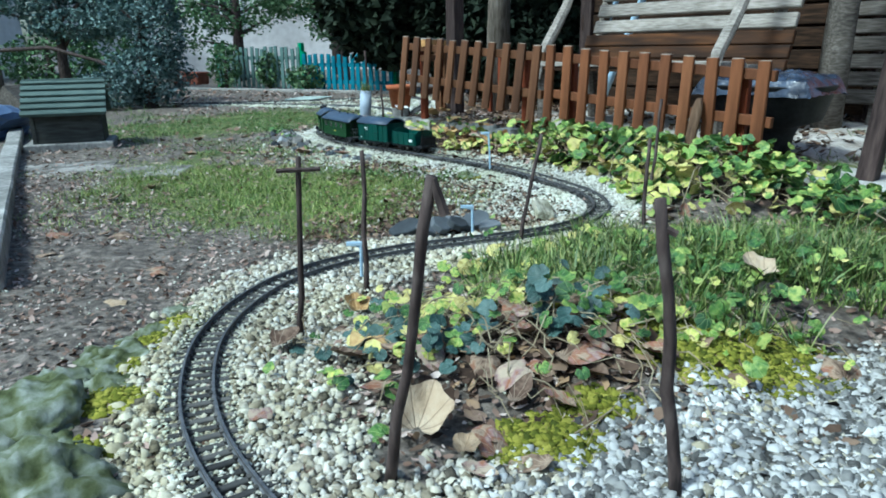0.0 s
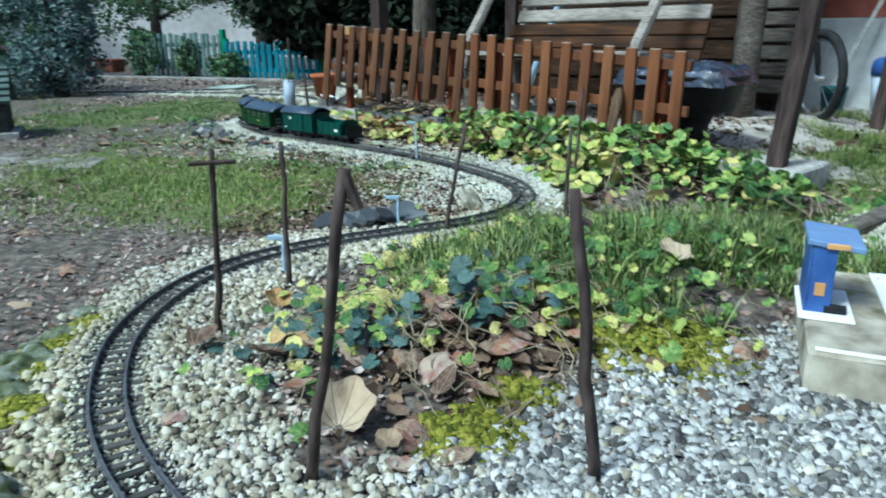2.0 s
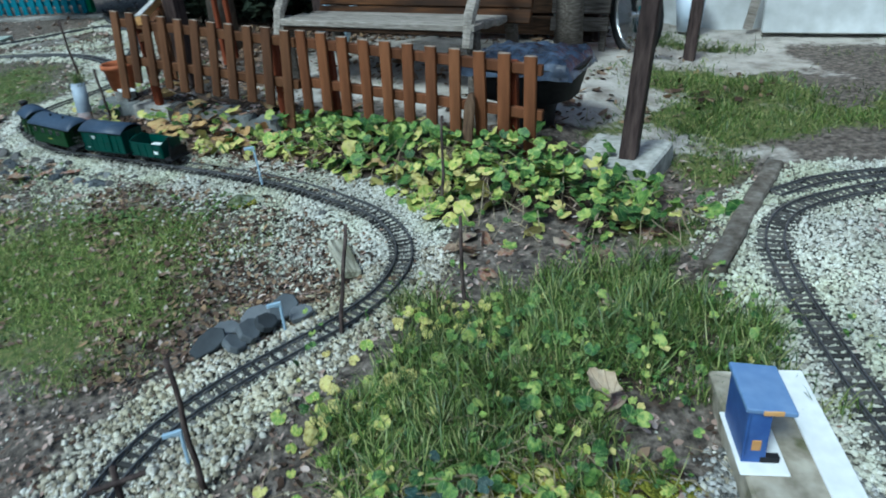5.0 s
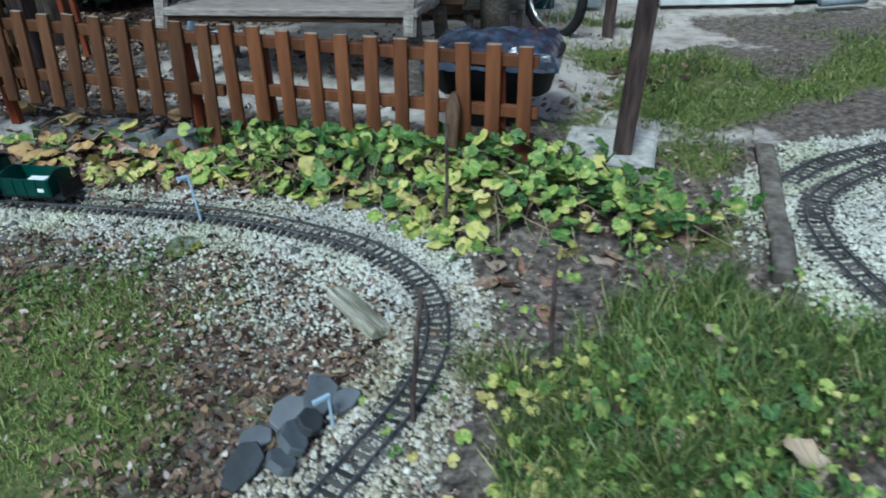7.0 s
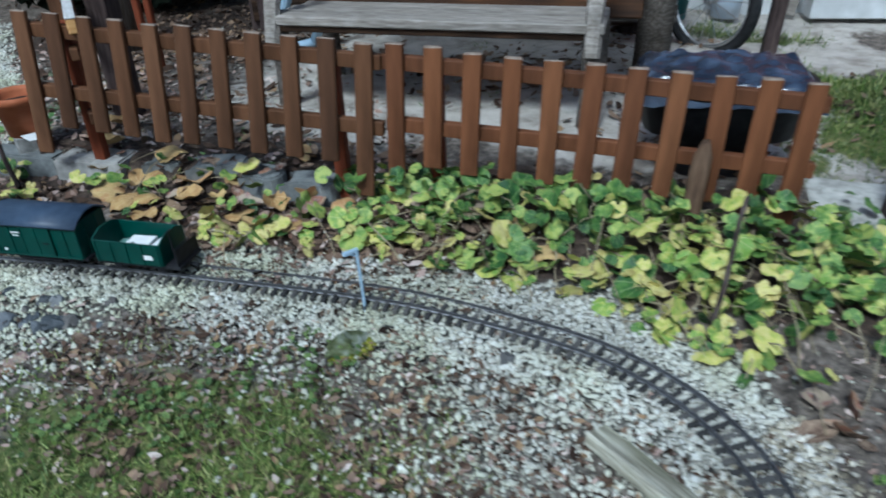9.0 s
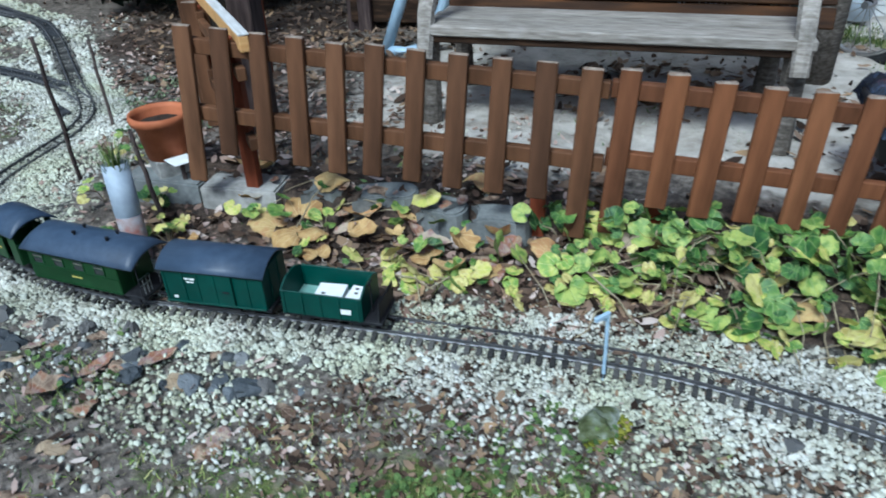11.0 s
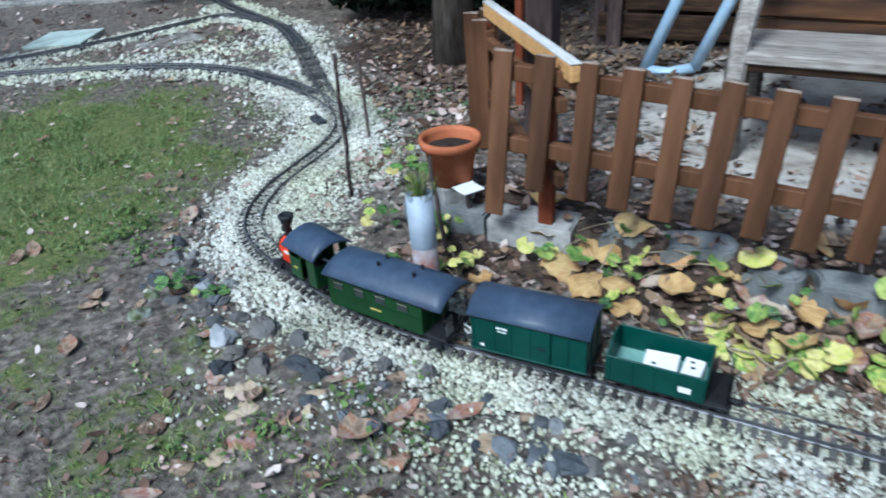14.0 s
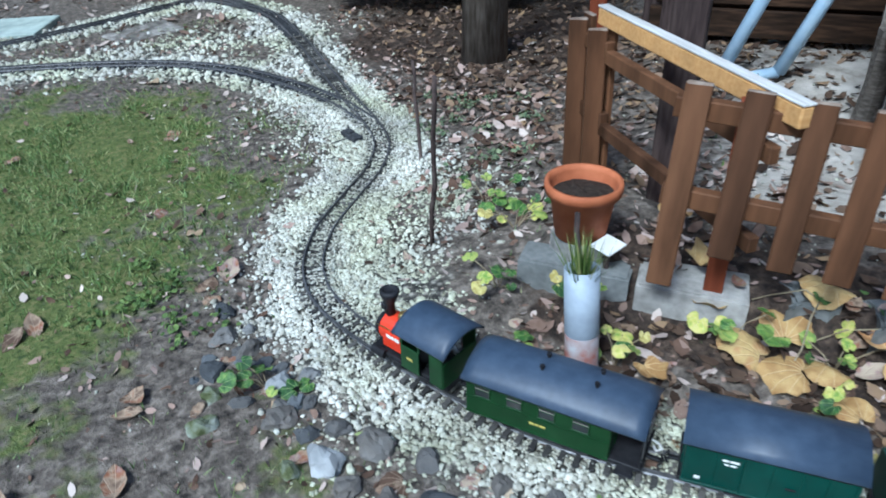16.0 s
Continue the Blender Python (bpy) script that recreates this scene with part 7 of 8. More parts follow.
# ---- leaves ----
def leaf_form(seed, lobes=5, depth=0.2, fold=0.18, cup=0.12, n=18, notch=0.3):
    """A lobed leaf about 1 across, its stalk at -y: a heart of fan triangles and a wavy outer ring."""
    r = random.Random(seed)
    verts, faces, phase = [(0, -0.06, 0.0)], [], r.uniform(0, 6.3)
    for ring in (0.55, 1.0):
        for k in range(n):
            a = -math.pi / 2 + 2 * math.pi * k / n
            turn = min(k, n - k) * 2 * math.pi / n
            rad = 0.5 * (1 - depth * 0.5 * (1 - math.cos(lobes * (a - math.pi / 2)))) * (r.uniform(0.93, 1.05) if ring == 1.0 else 1.0)
            rad *= ring * (1 - notch * math.exp(-((turn / 0.3) ** 2)))
            x, y = rad * math.cos(a), rad * math.sin(a)
            ripple = 0.05 * math.sin(lobes * a + phase) * ring * ring + r.uniform(-0.018, 0.018) * ring
            verts.append((x, y, fold * abs(x) - cup * (x * x + y * y) * 2 + ripple))
    for k in range(n):
        j = (k + 1) % n
        faces += [(0, 1 + k, 1 + j), (1 + k, 1 + n + k, 1 + n + j), (1 + k, 1 + n + j, 1 + j)]
    return verts, faces


IVY_FORMS = [leaf_form(100 + k, 7 if k % 2 else 5, 0.10, 0.10 + 0.06 * (k % 3), 0.25 - 0.12 * (k % 3), 18, 0.68) for k in range(6)]
M_IVYY = leaf_mat("yellowing_ivy_leaf", [(0.16, 0.27, 0.045), (0.32, 0.375, 0.075), (0.50, 0.475, 0.12), (0.55, 0.49, 0.19), (0.37, 0.31, 0.09)], (0.56, 0.54, 0.26), (0.33, 0.20, 0.065), "object")
M_IVYYI = leaf_mat("yellowing_ivy_leaves", [(0.16, 0.27, 0.045), (0.32, 0.375, 0.075), (0.50, 0.475, 0.12), (0.55, 0.49, 0.19), (0.37, 0.31, 0.09)], (0.56, 0.54, 0.26), (0.33, 0.20, 0.065), "island")


def leaf_meshes(forms, material):
    out = [mesh_of("leaf", v, f, material) for v, f in forms]
    for me, (v, f) in zip(out, forms):
        me.polygons.foreach_set("use_smooth", [True] * len(me.polygons))
        me.attributes.new("local", "FLOAT_VECTOR", "POINT").data.foreach_set("vector", np.array(v, np.float32).ravel())
    return out


def bed_mask(x, y):
    s, d = fence_sd(x, y)
    n1 = grid_noise(x, y, 6, 51) * 0.25
    run = MAIN[(MAIN[:, 1] > 2.13) & (MAIN[:, 1] < 3.6)]
    ts, td = fence_sd(run[:, 0], run[:, 1])
    order = np.argsort(ts)
    front = np.maximum(-0.40 + 0.10 * step(1.5, 2.0, s) + 0.06 * np.sin(s * 7), np.interp(s, ts[order], td[order]) + 0.10)
    m = step(front - 0.03, front + 0.05, d) * (1 - step(0.0, 0.08, d)) * step(-0.05, 0.45, s + n1) * (1 - step(2.05, 2.3, s + n1))
    m = m * (1 - 0.9 * step(-0.17, -0.11, d) * (1 - step(0.7, 0.9, s)))
    m = np.maximum(m, 1.0 * blob(x, y, 1.02, 2.04, 0.26, 0.17, -30))
    return np.clip(m + n1 * 0.3 * (m > 0.3), 0, 1) * step(0.075, 0.10, near_track(x, y))


def ivy_bed():
    t = thing("ivy_bed", Matrix(), "bed of green and yellowing ivy leaves below the fence", "ivy")
    rng = np.random.default_rng(61)
    x, y = pick(rng, 6300, -0.3, 1.45, 1.75, 3.7, bed_mask)
    s, d = fence_sd(x, y)
    green, yellow = leaf_meshes(IVY_FORMS, M_IVY), leaf_meshes(IVY_FORMS, M_IVYY)
    yel = rng.uniform(0, 1, len(x)) < np.clip(0.13 + 0.44 * step(-0.08, -0.26, d) + 0.36 * (d < -0.14) * (s < 1.0) - 0.12 * step(1.6, 2.0, s) + 0.25 * grid_noise(x, y, 7, 63), 0.05, 0.92)
    size = np.clip(rng.lognormal(np.log(0.041), 0.34, len(x)), 0.017, 0.074) * np.where(s < 0.4, 0.85, 1.0)
    up = rng.uniform(0.006, 0.085, len(x)) * step(0.07, 0.25, near_track(x, y)) + 0.008
    z = H(x, y) + up
    az, tx, ty = rng.uniform(0, 360, len(x)), rng.normal(20, 26, len(x)), rng.normal(-8, 26, len(x))
    for k in range(min(290, len(x))):
        shared("leaf", (yellow if yel[k] else green)[k % 6], t, pose(x[k], y[k], z[k], tx[k], ty[k], 0) @ pose(0, 0, 0, 0, 0, az[k]) @ Matrix.Diagonal((size[k], size[k], size[k], 1)))
    for flag, material, form, lab in ((False, M_IVYI, 2, "green ivy leaves"), (True, M_IVYYI, 4, "yellow ivy leaves")):
        sel = np.arange(len(x)) >= 290
        sel &= yel == flag
        n = int(sel.sum())
        v, f = IVY_FORMS[form]
        ob = strew("leaf_mass", v, f, np.stack([x, y, z], -1)[sel], turns(rng, n, 0.5), np.repeat(size[sel][:, None], 3, 1), material, "", "", True)
        ob.parent = t
    bm = bmesh.new()
    r = random.Random(62)
    for _ in range(280):
        k = r.randrange(len(x))
        p = Vector((x[k], y[k], z[k] - 0.004))
        a = r.uniform(0, 6.3)
        q = p + Vector((math.cos(a), math.sin(a), 0)) * r.uniform(0.04, 0.16)
        q.z = float(H(q.x, q.y)) + 0.006
        rod(bm, [p, p.lerp(q, 0.3) + Vector((r.uniform(-0.01, 0.01), 0, r.uniform(0.005, 0.03))), p.lerp(q, 0.7) + Vector((0, r.uniform(-0.01, 0.01), r.uniform(0.0, 0.02))), q], r.uniform(0.001, 0.002), 4, False)
    tagged(part("stem_tangle", bm, M_STEM, t, "pale trailing stems"), kind="stuff")


ivy_bed()


def ivy_bank():
    t = thing("ivy_bank", Matrix(), "dark bluish ivy and yellow leaves over a small mossy bank", "ivy")
    rng = np.random.default_rng(71)
    dark, green, yellow = leaf_meshes(IVY_FORMS, M_DARKIVY), leaf_meshes(IVY_FORMS, M_IVY), leaf_meshes(IVY_FORMS, M_IVYY)
    for n, cx, cy, sx, sy, lo, hi, size, pool in ((26, 0.13, 0.98, 0.15, 0.09, 0.010, 0.07, 0.031, dark), (14, -0.15, 1.03, 0.08, 0.10, 0.006, 0.03, 0.028, dark), (60, 0.03, 1.16, 0.13, 0.15, 0.008, 0.04, 0.024, yellow),
                                                   (55, 0.28, 1.05, 0.18, 0.11, 0.01, 0.05, 0.028, green), (45, 0.16, 1.42, 0.10, 0.12, 0.01, 0.05, 0.028, yellow), (45, 0.48, 1.20, 0.22, 0.14, 0.02, 0.07, 0.028, green), (30, 0.40, 0.98, 0.14, 0.08, 0.005, 0.03, 0.024, yellow),
                                                   (46, 0.40, 1.57, 0.10, 0.08, 0.01, 0.05, 0.027, yellow), (34, 0.48, 1.50, 0.16, 0.10, 0.02, 0.06, 0.028, green), (26, 0.62, 1.34, 0.2, 0.14, 0.03, 0.07, 0.026, green), (26, 0.10, 1.06, 0.2, 0.1, 0.02, 0.06, 0.022, green), (22, -0.08, 1.02, 0.10, 0.12, 0.008, 0.03, 0.026, yellow), (20, -0.06, 1.0, 0.11, 0.12, 0.008, 0.03, 0.026, green), (16, 0.0, 0.95, 0.12, 0.08, 0.01, 0.05, 0.028, dark)):
        for k in range(n):
            x, y = rng.normal(cx, sx * 0.7), rng.normal(cy, sy * 0.7)
            if float(near_track(np.array([x]), np.array([y]))[0]) < 0.08:
                continue
            s = size * rng.uniform(0.7, 1.3)
            shared("leaf", pool[k % 6], t, pose(x, y, float(H(x, y)) + rng.uniform(lo, hi), rng.normal(28, 18), rng.normal(0, 20), 0) @ pose(0, 0, 0, 0, 0, rng.uniform(0, 360)) @ Matrix.Diagonal((s, s, s, 1)))
    bm = bmesh.new()
    r = random.Random(72)
    for _ in range(190):
        p = Vector((r.gauss(0.14, 0.17), r.gauss(1.06, 0.12), 0))
        a = r.uniform(0, 6.3)
        q = p + Vector((math.cos(a), math.sin(a), 0)) * r.uniform(0.04, 0.15)
        p.z, q.z = float(H(p.x, p.y)) + r.uniform(0.0, 0.05), float(H(q.x, q.y)) + r.uniform(0.0, 0.02)
        bow = [p.lerp(q, u) + Vector((r.uniform(-0.012, 0.012), r.uniform(-0.012, 0.012), r.uniform(0.0, 0.028))) * math.sin(math.pi * u) for u in (0.0, 0.2, 0.4, 0.6, 0.8, 1.0)]
        rod(bm, bow, r.uniform(0.0005, 0.0013), 4, False)
    tagged(part("stem_tangle", bm, M_STEM, t, "pale dry trailing stems"), kind="stuff")


ivy_bank()



def oval_form(seed, wide=0.5, fold=0.25, curl=0.3, n=16):
    """A pointed oval leaf, 1 long, folded on its midrib and curled along it."""
    r = random.Random(seed)
    rows, verts, faces = 7, [], []
    for k in range(rows + 1):
        u = k / rows
        w = wide * 0.5 * math.sin(math.pi * u ** 0.85) ** 0.8 * r.uniform(0.85, 1.12) + 0.004
        y, bend = u - 0.5, curl * (u - 0.5) ** 2
        mid = bend + r.uniform(-0.015, 0.015)
        verts += [(-w, y, mid + fold * w + r.uniform(-0.03, 0.03)), (0, y, mid), (w, y, mid + fold * w + r.uniform(-0.03, 0.03))]
    for k in range(rows):
        a = 3 * k
        faces += [(a, a + 1, a + 4, a + 3), (a + 1, a + 2, a + 5, a + 4)]
    return verts, faces


DEAD_FORMS = [oval_form(200 + k, 0.45 + 0.06 * k, 0.3 + 0.1 * k, 0.5 * (-1) ** k) for k in range(5)] + [leaf_form(206, 5, 0.35, 0.3, -0.4, 21, 0.2)]
DEAD = leaf_meshes(DEAD_FORMS[::2] + [leaf_form(230 + k, 3, 0.14, 0.3, 0.45, 20, 0.3) for k in range(3)], M_DEAD)
M_OCHRE = leaf_mat("ochre_fallen_leaf", [(0.30, 0.175, 0.065), (0.41, 0.265, 0.105), (0.49, 0.355, 0.15), (0.42, 0.23, 0.10)], (0.56, 0.42, 0.22), (0.21, 0.11, 0.045), "object", 0.65, 2.4)
BROAD_FORMS = [leaf_form(220 + k, 3 + 2 * (k % 2), 0.08 + 0.03 * k, 0.12 + 0.07 * k, 0.35 * (-1) ** k, 22, 0.35) for k in range(6)]
OCHRE = leaf_meshes(BROAD_FORMS, M_OCHRE)


def fallen(x, y, size, rz, tilt, pool, k, label, up=0.006):
    ob = new("fallen_leaf", pool[k % 6])
    ob.matrix_basis = pose(x, y, float(H(x, y)) + up, tilt, tilt * 0.4, rz) @ Matrix.Diagonal((size, size * (0.9 + 0.08 * (k % 4)), size, 1))
    return tagged(ob, label, "fallen leaf", "large fallen leaves")


FR = random.Random(90)
for k, (x, y, s) in enumerate(((0.09, 0.71, 0.075), (0.035, 0.70, 0.05), (0.18, 0.88, 0.08), (-0.17, 1.14, 0.07), (0.04, 0.98, 0.06), (0.12, 0.90, 0.07), (0.62, 1.93, 0.085), (0.57, 1.95, 0.08), (0.64, 1.99, 0.07),
                               (0.87, 1.86, 0.085), (1.12, 1.81, 0.09), (1.2, 1.79, 0.07), (0.60, 1.80, 0.06), (0.56, 1.18, 0.08), (0.75, 1.46, 0.075), (0.93, 1.76, 0.09), (0.70, 1.87, 0.06), (-0.68, 1.60, 0.10), (-0.57, 3.32, 0.075),
                               (-0.47, 3.265, 0.07), (-0.66, 3.30, 0.09), (-0.77, 3.6, 0.07), (-0.73, 3.52, 0.075), (-0.36, 3.22, 0.05), (-0.33, 2.98, 0.06), (0.26, 3.13, 0.085), (0.34, 3.28, 0.085), (0.21, 3.3, 0.08), (0.62, 0.86, 0.06),
                               (-0.9, 1.9, 0.08), (-1.1, 2.3, 0.09), (-1.3, 4.3, 0.06), (-1.1, 4.0, 0.06), (-1.0, 3.5, 0.06), (-0.95, 4.7, 0.05), (-0.85, 5.2, 0.05), (0.2, 4.3, 0.08), (0.0, 4.5, 0.07), (0.35, 2.75, 0.05))):
    fallen(x, y, s, FR.uniform(0, 360), FR.uniform(-18, 18), DEAD, k, "curled withered brown leaf on the ground")
for k, (x, y, s) in enumerate(((-0.05, 3.42, 0.085), (0.03, 3.33, 0.08), (0.1, 3.18, 0.08), (-0.3, 3.56, 0.06), (-0.13, 1.04, 0.06), (-0.36, 3.66, 0.05), (0.31, 3.02, 0.07), (0.0, 3.85, 0.07), (0.056, 3.52, 0.10), (0.078, 3.40, 0.10), (-0.084, 3.34, 0.07), (-0.07, 3.68, 0.09), (-0.11, 3.45, 0.10), (0.16, 3.30, 0.09), (0.22, 3.2, 0.08))):
    fallen(x, y, s, FR.uniform(0, 360), FR.uniform(-15, 15), OCHRE, k, "large ochre yellow fallen leaf on the soil", 0.022)
for k in range(26):
    s, d = FR.uniform(0.25, 1.35), FR.uniform(-0.17, 0.02)
    p = FENCE_A + FENCE_DIR * s + FENCE_BACK * d
    fallen(p[0], p[1], FR.uniform(0.05, 0.085), FR.uniform(0, 360), FR.uniform(-35, 35), OCHRE if k % 3 == 0 else DEAD, k, "curled orange-brown leaf below the fence", 0.02)
for k in range(8):
    s = FR.uniform(-0.1, 0.75)
    p = FENCE_A + FENCE_DIR * s + FENCE_BACK * FR.uniform(0.02, 0.075)
    ob = fallen(p[0], p[1], FR.uniform(0.035, 0.06), FR.uniform(0, 360), FR.uniform(-12, 12), DEAD, k, "small brown leaf lying on the concrete edging")
    ob.matrix_basis = pose(0, 0, 0.123 - float(H(p[0], p[1])), 0, 0, 0) @ ob.matrix_basis
M_PALELEAF = leaf_mat("pale_tan_leaf", [(0.28, 0.20, 0.12), (0.38, 0.29, 0.19), (0.46, 0.37, 0.26)], (0.13, 0.085, 0.05), (0.15, 0.09, 0.05), "object", 0.75, 1.9, strength=0.5)
PALE = leaf_meshes(BROAD_FORMS, M_PALELEAF)
for k in range(24):
    x, y = (FR.gauss(0.13, 0.11), FR.gauss(0.93, 0.06)) if k < 12 else (FR.gauss(-0.05, 0.09), FR.gauss(1.0, 0.09))
    fallen(x, y, FR.uniform(0.04, 0.065), FR.uniform(0, 360), FR.uniform(-35, 35), DEAD, k, "curled dark brown leaf caught in the ivy", 0.02)
for x, y, s, rz, tilt, pool, k in ((-0.165, 1.21, 0.05, 20, 22, OCHRE, 3), (-0.26, 1.06, 0.06, -30, 10, DEAD, 2), (-0.10, 1.02, 0.05, 40, 20, OCHRE, 0), (-0.245, 0.83, 0.035, 10, 12, DEAD, 4), (0.05, 0.75, 0.05, 30, 22, DEAD, 3), (0.02, 0.735, 0.035, -20, 14, PALE, 1), (0.56, 0.92, 0.06, 0, 25, DEAD, 5), (0.47, 1.33, 0.07, 10, 30, PALE, 0)):
    fallen(x, y, s, rz, tilt, pool, k, "large curled dry leaf on the gravel", 0.018)
for k, (x, y, s, rz, tilt) in enumerate(((0.886, 1.848, 0.075, 30, 22), (0.60, 1.915, 0.085, 80, 40), (0.665, 1.945, 0.06, 10, 60), (0.60, 1.785, 0.055, 0, 8), (1.20, 1.79, 0.085, 60, 10), (1.13, 1.80, 0.07, 10, 6), (0.60, 1.88, 0.05, 140, 25))):
    fallen(x, y, s, rz, tilt, DEAD, k, "curled rusty brown leaf lying on the soil", 0.012)
for k, (x, y, s, rz, tilt) in enumerate(((-0.118, 3.525, 0.105, 20, 12), (-0.105, 3.63, 0.085, 70, 10), (-0.02, 3.525, 0.10, -50, 14), (0.19, 3.285, 0.085, 10, 25), (0.325, 3.265, 0.095, 40, 20), (0.26, 3.125, 0.08, 90, 30), (0.75, 1.465, 0.05, 30, 35), (0.545, 1.185, 0.065, 15, 18))):
    fallen(x, y, s, rz, tilt, OCHRE if k < 6 else PALE, k, "large dry yellow-brown leaf with curled edges", 0.026 if k < 6 else 0.05)
fallen(-0.03, 0.79, 0.072, -12, 34, PALE, 3, "large pale tan leaf standing against the stick", 0.03)
for k in range(84):
    x, y = (FR.gauss(-0.72, 0.16), FR.gauss(3.62, 0.24)) if k > 46 else (FR.uniform(-1.35, -0.45), FR.uniform(2.75, 4.2)) if k < 28 else (FR.uniform(-1.4, -0.55), FR.uniform(1.3, 2.7)) if k < 38 else (FR.uniform(-1.5, -0.7), FR.uniform(4.2, 5.8))
    if float(near_track(np.array([x]), np.array([y]))[0]) > 0.1:
        fallen(x, y, FR.uniform(0.045, 0.08) * (0.62 if k > 46 else 0.9), FR.uniform(0, 360), FR.uniform(-18, 18), DEAD if k % 4 else PALE, k, "withered mauve-brown leaf on the soil")


def litter():
    rng = np.random.default_rng(81)
    form = [(-0.5, 0, 0.1), (-0.2, -0.3, 0), (0.25, -0.28, 0.05), (0.55, 0, 0.15), (0.2, 0.3, 0.12), (-0.25, 0.28, 0.02)]
    faces = [(0, 1, 5), (1, 4, 5), (1, 2, 4), (2, 3, 4)]

    def soil(x, y):
        return np.clip(0.75 - 0.55 * gravel_mask(x, y) - 0.45 * grass_mask(x, y) + 0.25 * grid_noise(x, y, 3, 82), 0.04, 1)

    def kerb_clear(x, y):
        s, d = fence_sd(x, y)
        return 1 - 0.92 * ((s > -0.32) & (s < 0.74) & (d > -0.03) & (d < 0.14))

    for name, n, area, lo, hi, dens in (("leaf_litter", 34000, (-2.2, 0.45, 0.7, 3.0), 0.006, 0.020, soil), ("dark_litter", 9000, (-0.4, 0.45, 1.75, 3.0), 0.010, 0.028, soil), ("dark_litter", 2600, (-0.05, 0.55, 0.75, 1.35), 0.010, 0.040, lambda x, y: 0.15 + 0.75 * blob(x, y, 0.14, 0.94, 0.2, 0.12)), ("leaf_litter", 9500, (-2.2, 0.8, 3.0, 6.5), 0.010, 0.032, soil), ("leaf_litter", 3500, (0.4, 1.7, 0.9, 2.2), 0.008, 0.026, soil),
                                        ("dark_litter", 6400, (-0.1, 2.4, 2.5, 5.2), 0.016, 0.055, lambda x, y: (fence_sd(x, y)[1] > 0.0) * kerb_clear(x, y) * np.clip(0.25 + 0.9 * grid_noise(x, y, 5, 83) + 0.7 * (fence_sd(x, y)[1] < 0.25), 0, 1)),
                                        ("leaf_litter", 1800, (-0.45, 0.8, 2.7, 3.85), 0.014, 0.045, lambda x, y: ((fence_sd(x, y)[1] > -0.32) & (fence_sd(x, y)[1] < 0.15)) * kerb_clear(x, y) * 0.8), ("dark_litter", 2600, (-0.35, 0.8, 2.7, 3.75), 0.02, 0.05, lambda x, y: ((fence_sd(x, y)[1] > -0.3) & (fence_sd(x, y)[1] < 0.1)) * kerb_clear(x, y) * 0.8),
                                        ("leaf_litter", 900, (-0.35, 0.35, 3.7, 5.4), 0.018, 0.05, lambda x, y: 1 - gravel_mask(x, y)), ("dark_litter", 2500, (0.1, 1.6, 4.4, 6.4), 0.018, 0.05, lambda x, y: 1 - gravel_mask(x, y)), ("leaf_litter", 2600, (-4.0, 1.0, 6.3, 9.0), 0.02, 0.06, lambda x, y: 0.8 - 0.7 * gravel_mask(np.clip(x, -5, 5), y))):
        x, y = pick(rng, n, *area, dens)
        size = rng.uniform(lo, hi, len(x)) * rng.uniform(0.6, 1.2, len(x))
        s3 = np.stack([size, size * rng.uniform(0.5, 1.0, len(x)), size], -1)
        strew(name, form, faces, np.stack([x, y, H(x, y) + 0.004 + size * 0.08], -1), turns(rng, len(x), 0.35), s3, M_DARKLITTER if name == "dark_litter" else M_LITTER, "small brown dead leaves and wood chips on the soil", "leaf litter")


litter()


def grass():
    rng = np.random.default_rng(91)
    blade = [(-0.5, 0, 0), (0.5, 0, 0), (-0.38, 0.06, 0.5), (0.38, 0.06, 0.5), (0, 0.28, 1.0)]
    faces = [(0, 1, 2), (1, 3, 2), (2, 3, 4)]
    for name, n, area, lo, hi, w, lean, dens, label in (
        ("lawn_grass", 105000, (-2.3, 0.15, 1.75, 3.4), 0.014, 0.036, 0.0021, 0.6, lambda x, y: grass_mask(x, y) ** 1.2, "short patchy lawn grass beside the railway"),
        ("lawn_grass", 110000, (-2.4, 0.0, 3.2, 6.8), 0.014, 0.036, 0.0024, 0.6, lambda x, y: grass_mask(x, y) ** 1.3, "short green lawn grass with bare patches"),
        ("lawn_grass", 60000, (1.1, 3.6, 1.5, 4.0), 0.02, 0.05, 0.004, 0.5, lambda x, y: grass_mask(x, y) ** 1.3, "short grass in the yard"),
        ("lawn_grass", 22000, (-5.0, -2.0, 2.5, 7.5), 0.03, 0.07, 0.006, 0.5, lambda x, y: 0.5 * grass_mask(x, y), "short grass beyond the garden edging"),
        ("weeds", 6500, (-1.3, 0.9, 2.0, 4.6), 0.012, 0.03, 0.007, 0.9, lambda x, y: 0.25 * (grid_noise(x, y, 5, 92) > 0.25) * (near_track(x, y) > 0.1), "small green weeds sprouting from the soil"),
    ):
        x, y = pick(rng, n, *area, dens)
        h = rng.uniform(lo, hi, len(x)) * (0.75 + 0.5 * np.clip(grid_noise(x, y, 12, 93), -0.6, 1))
        s3 = np.stack([np.full(len(x), w) * rng.uniform(0.7, 1.4, len(x)), h * 1.4, h], -1)
        strew(name, blade, faces, np.stack([x, y, H(x, y) - 0.002], -1), turns(rng, len(x), lean), s3, M_LAWN if area[0] == -2.3 else M_GRASS if area[0] == 1.1 else M_TURF, label, "grass")


grass()


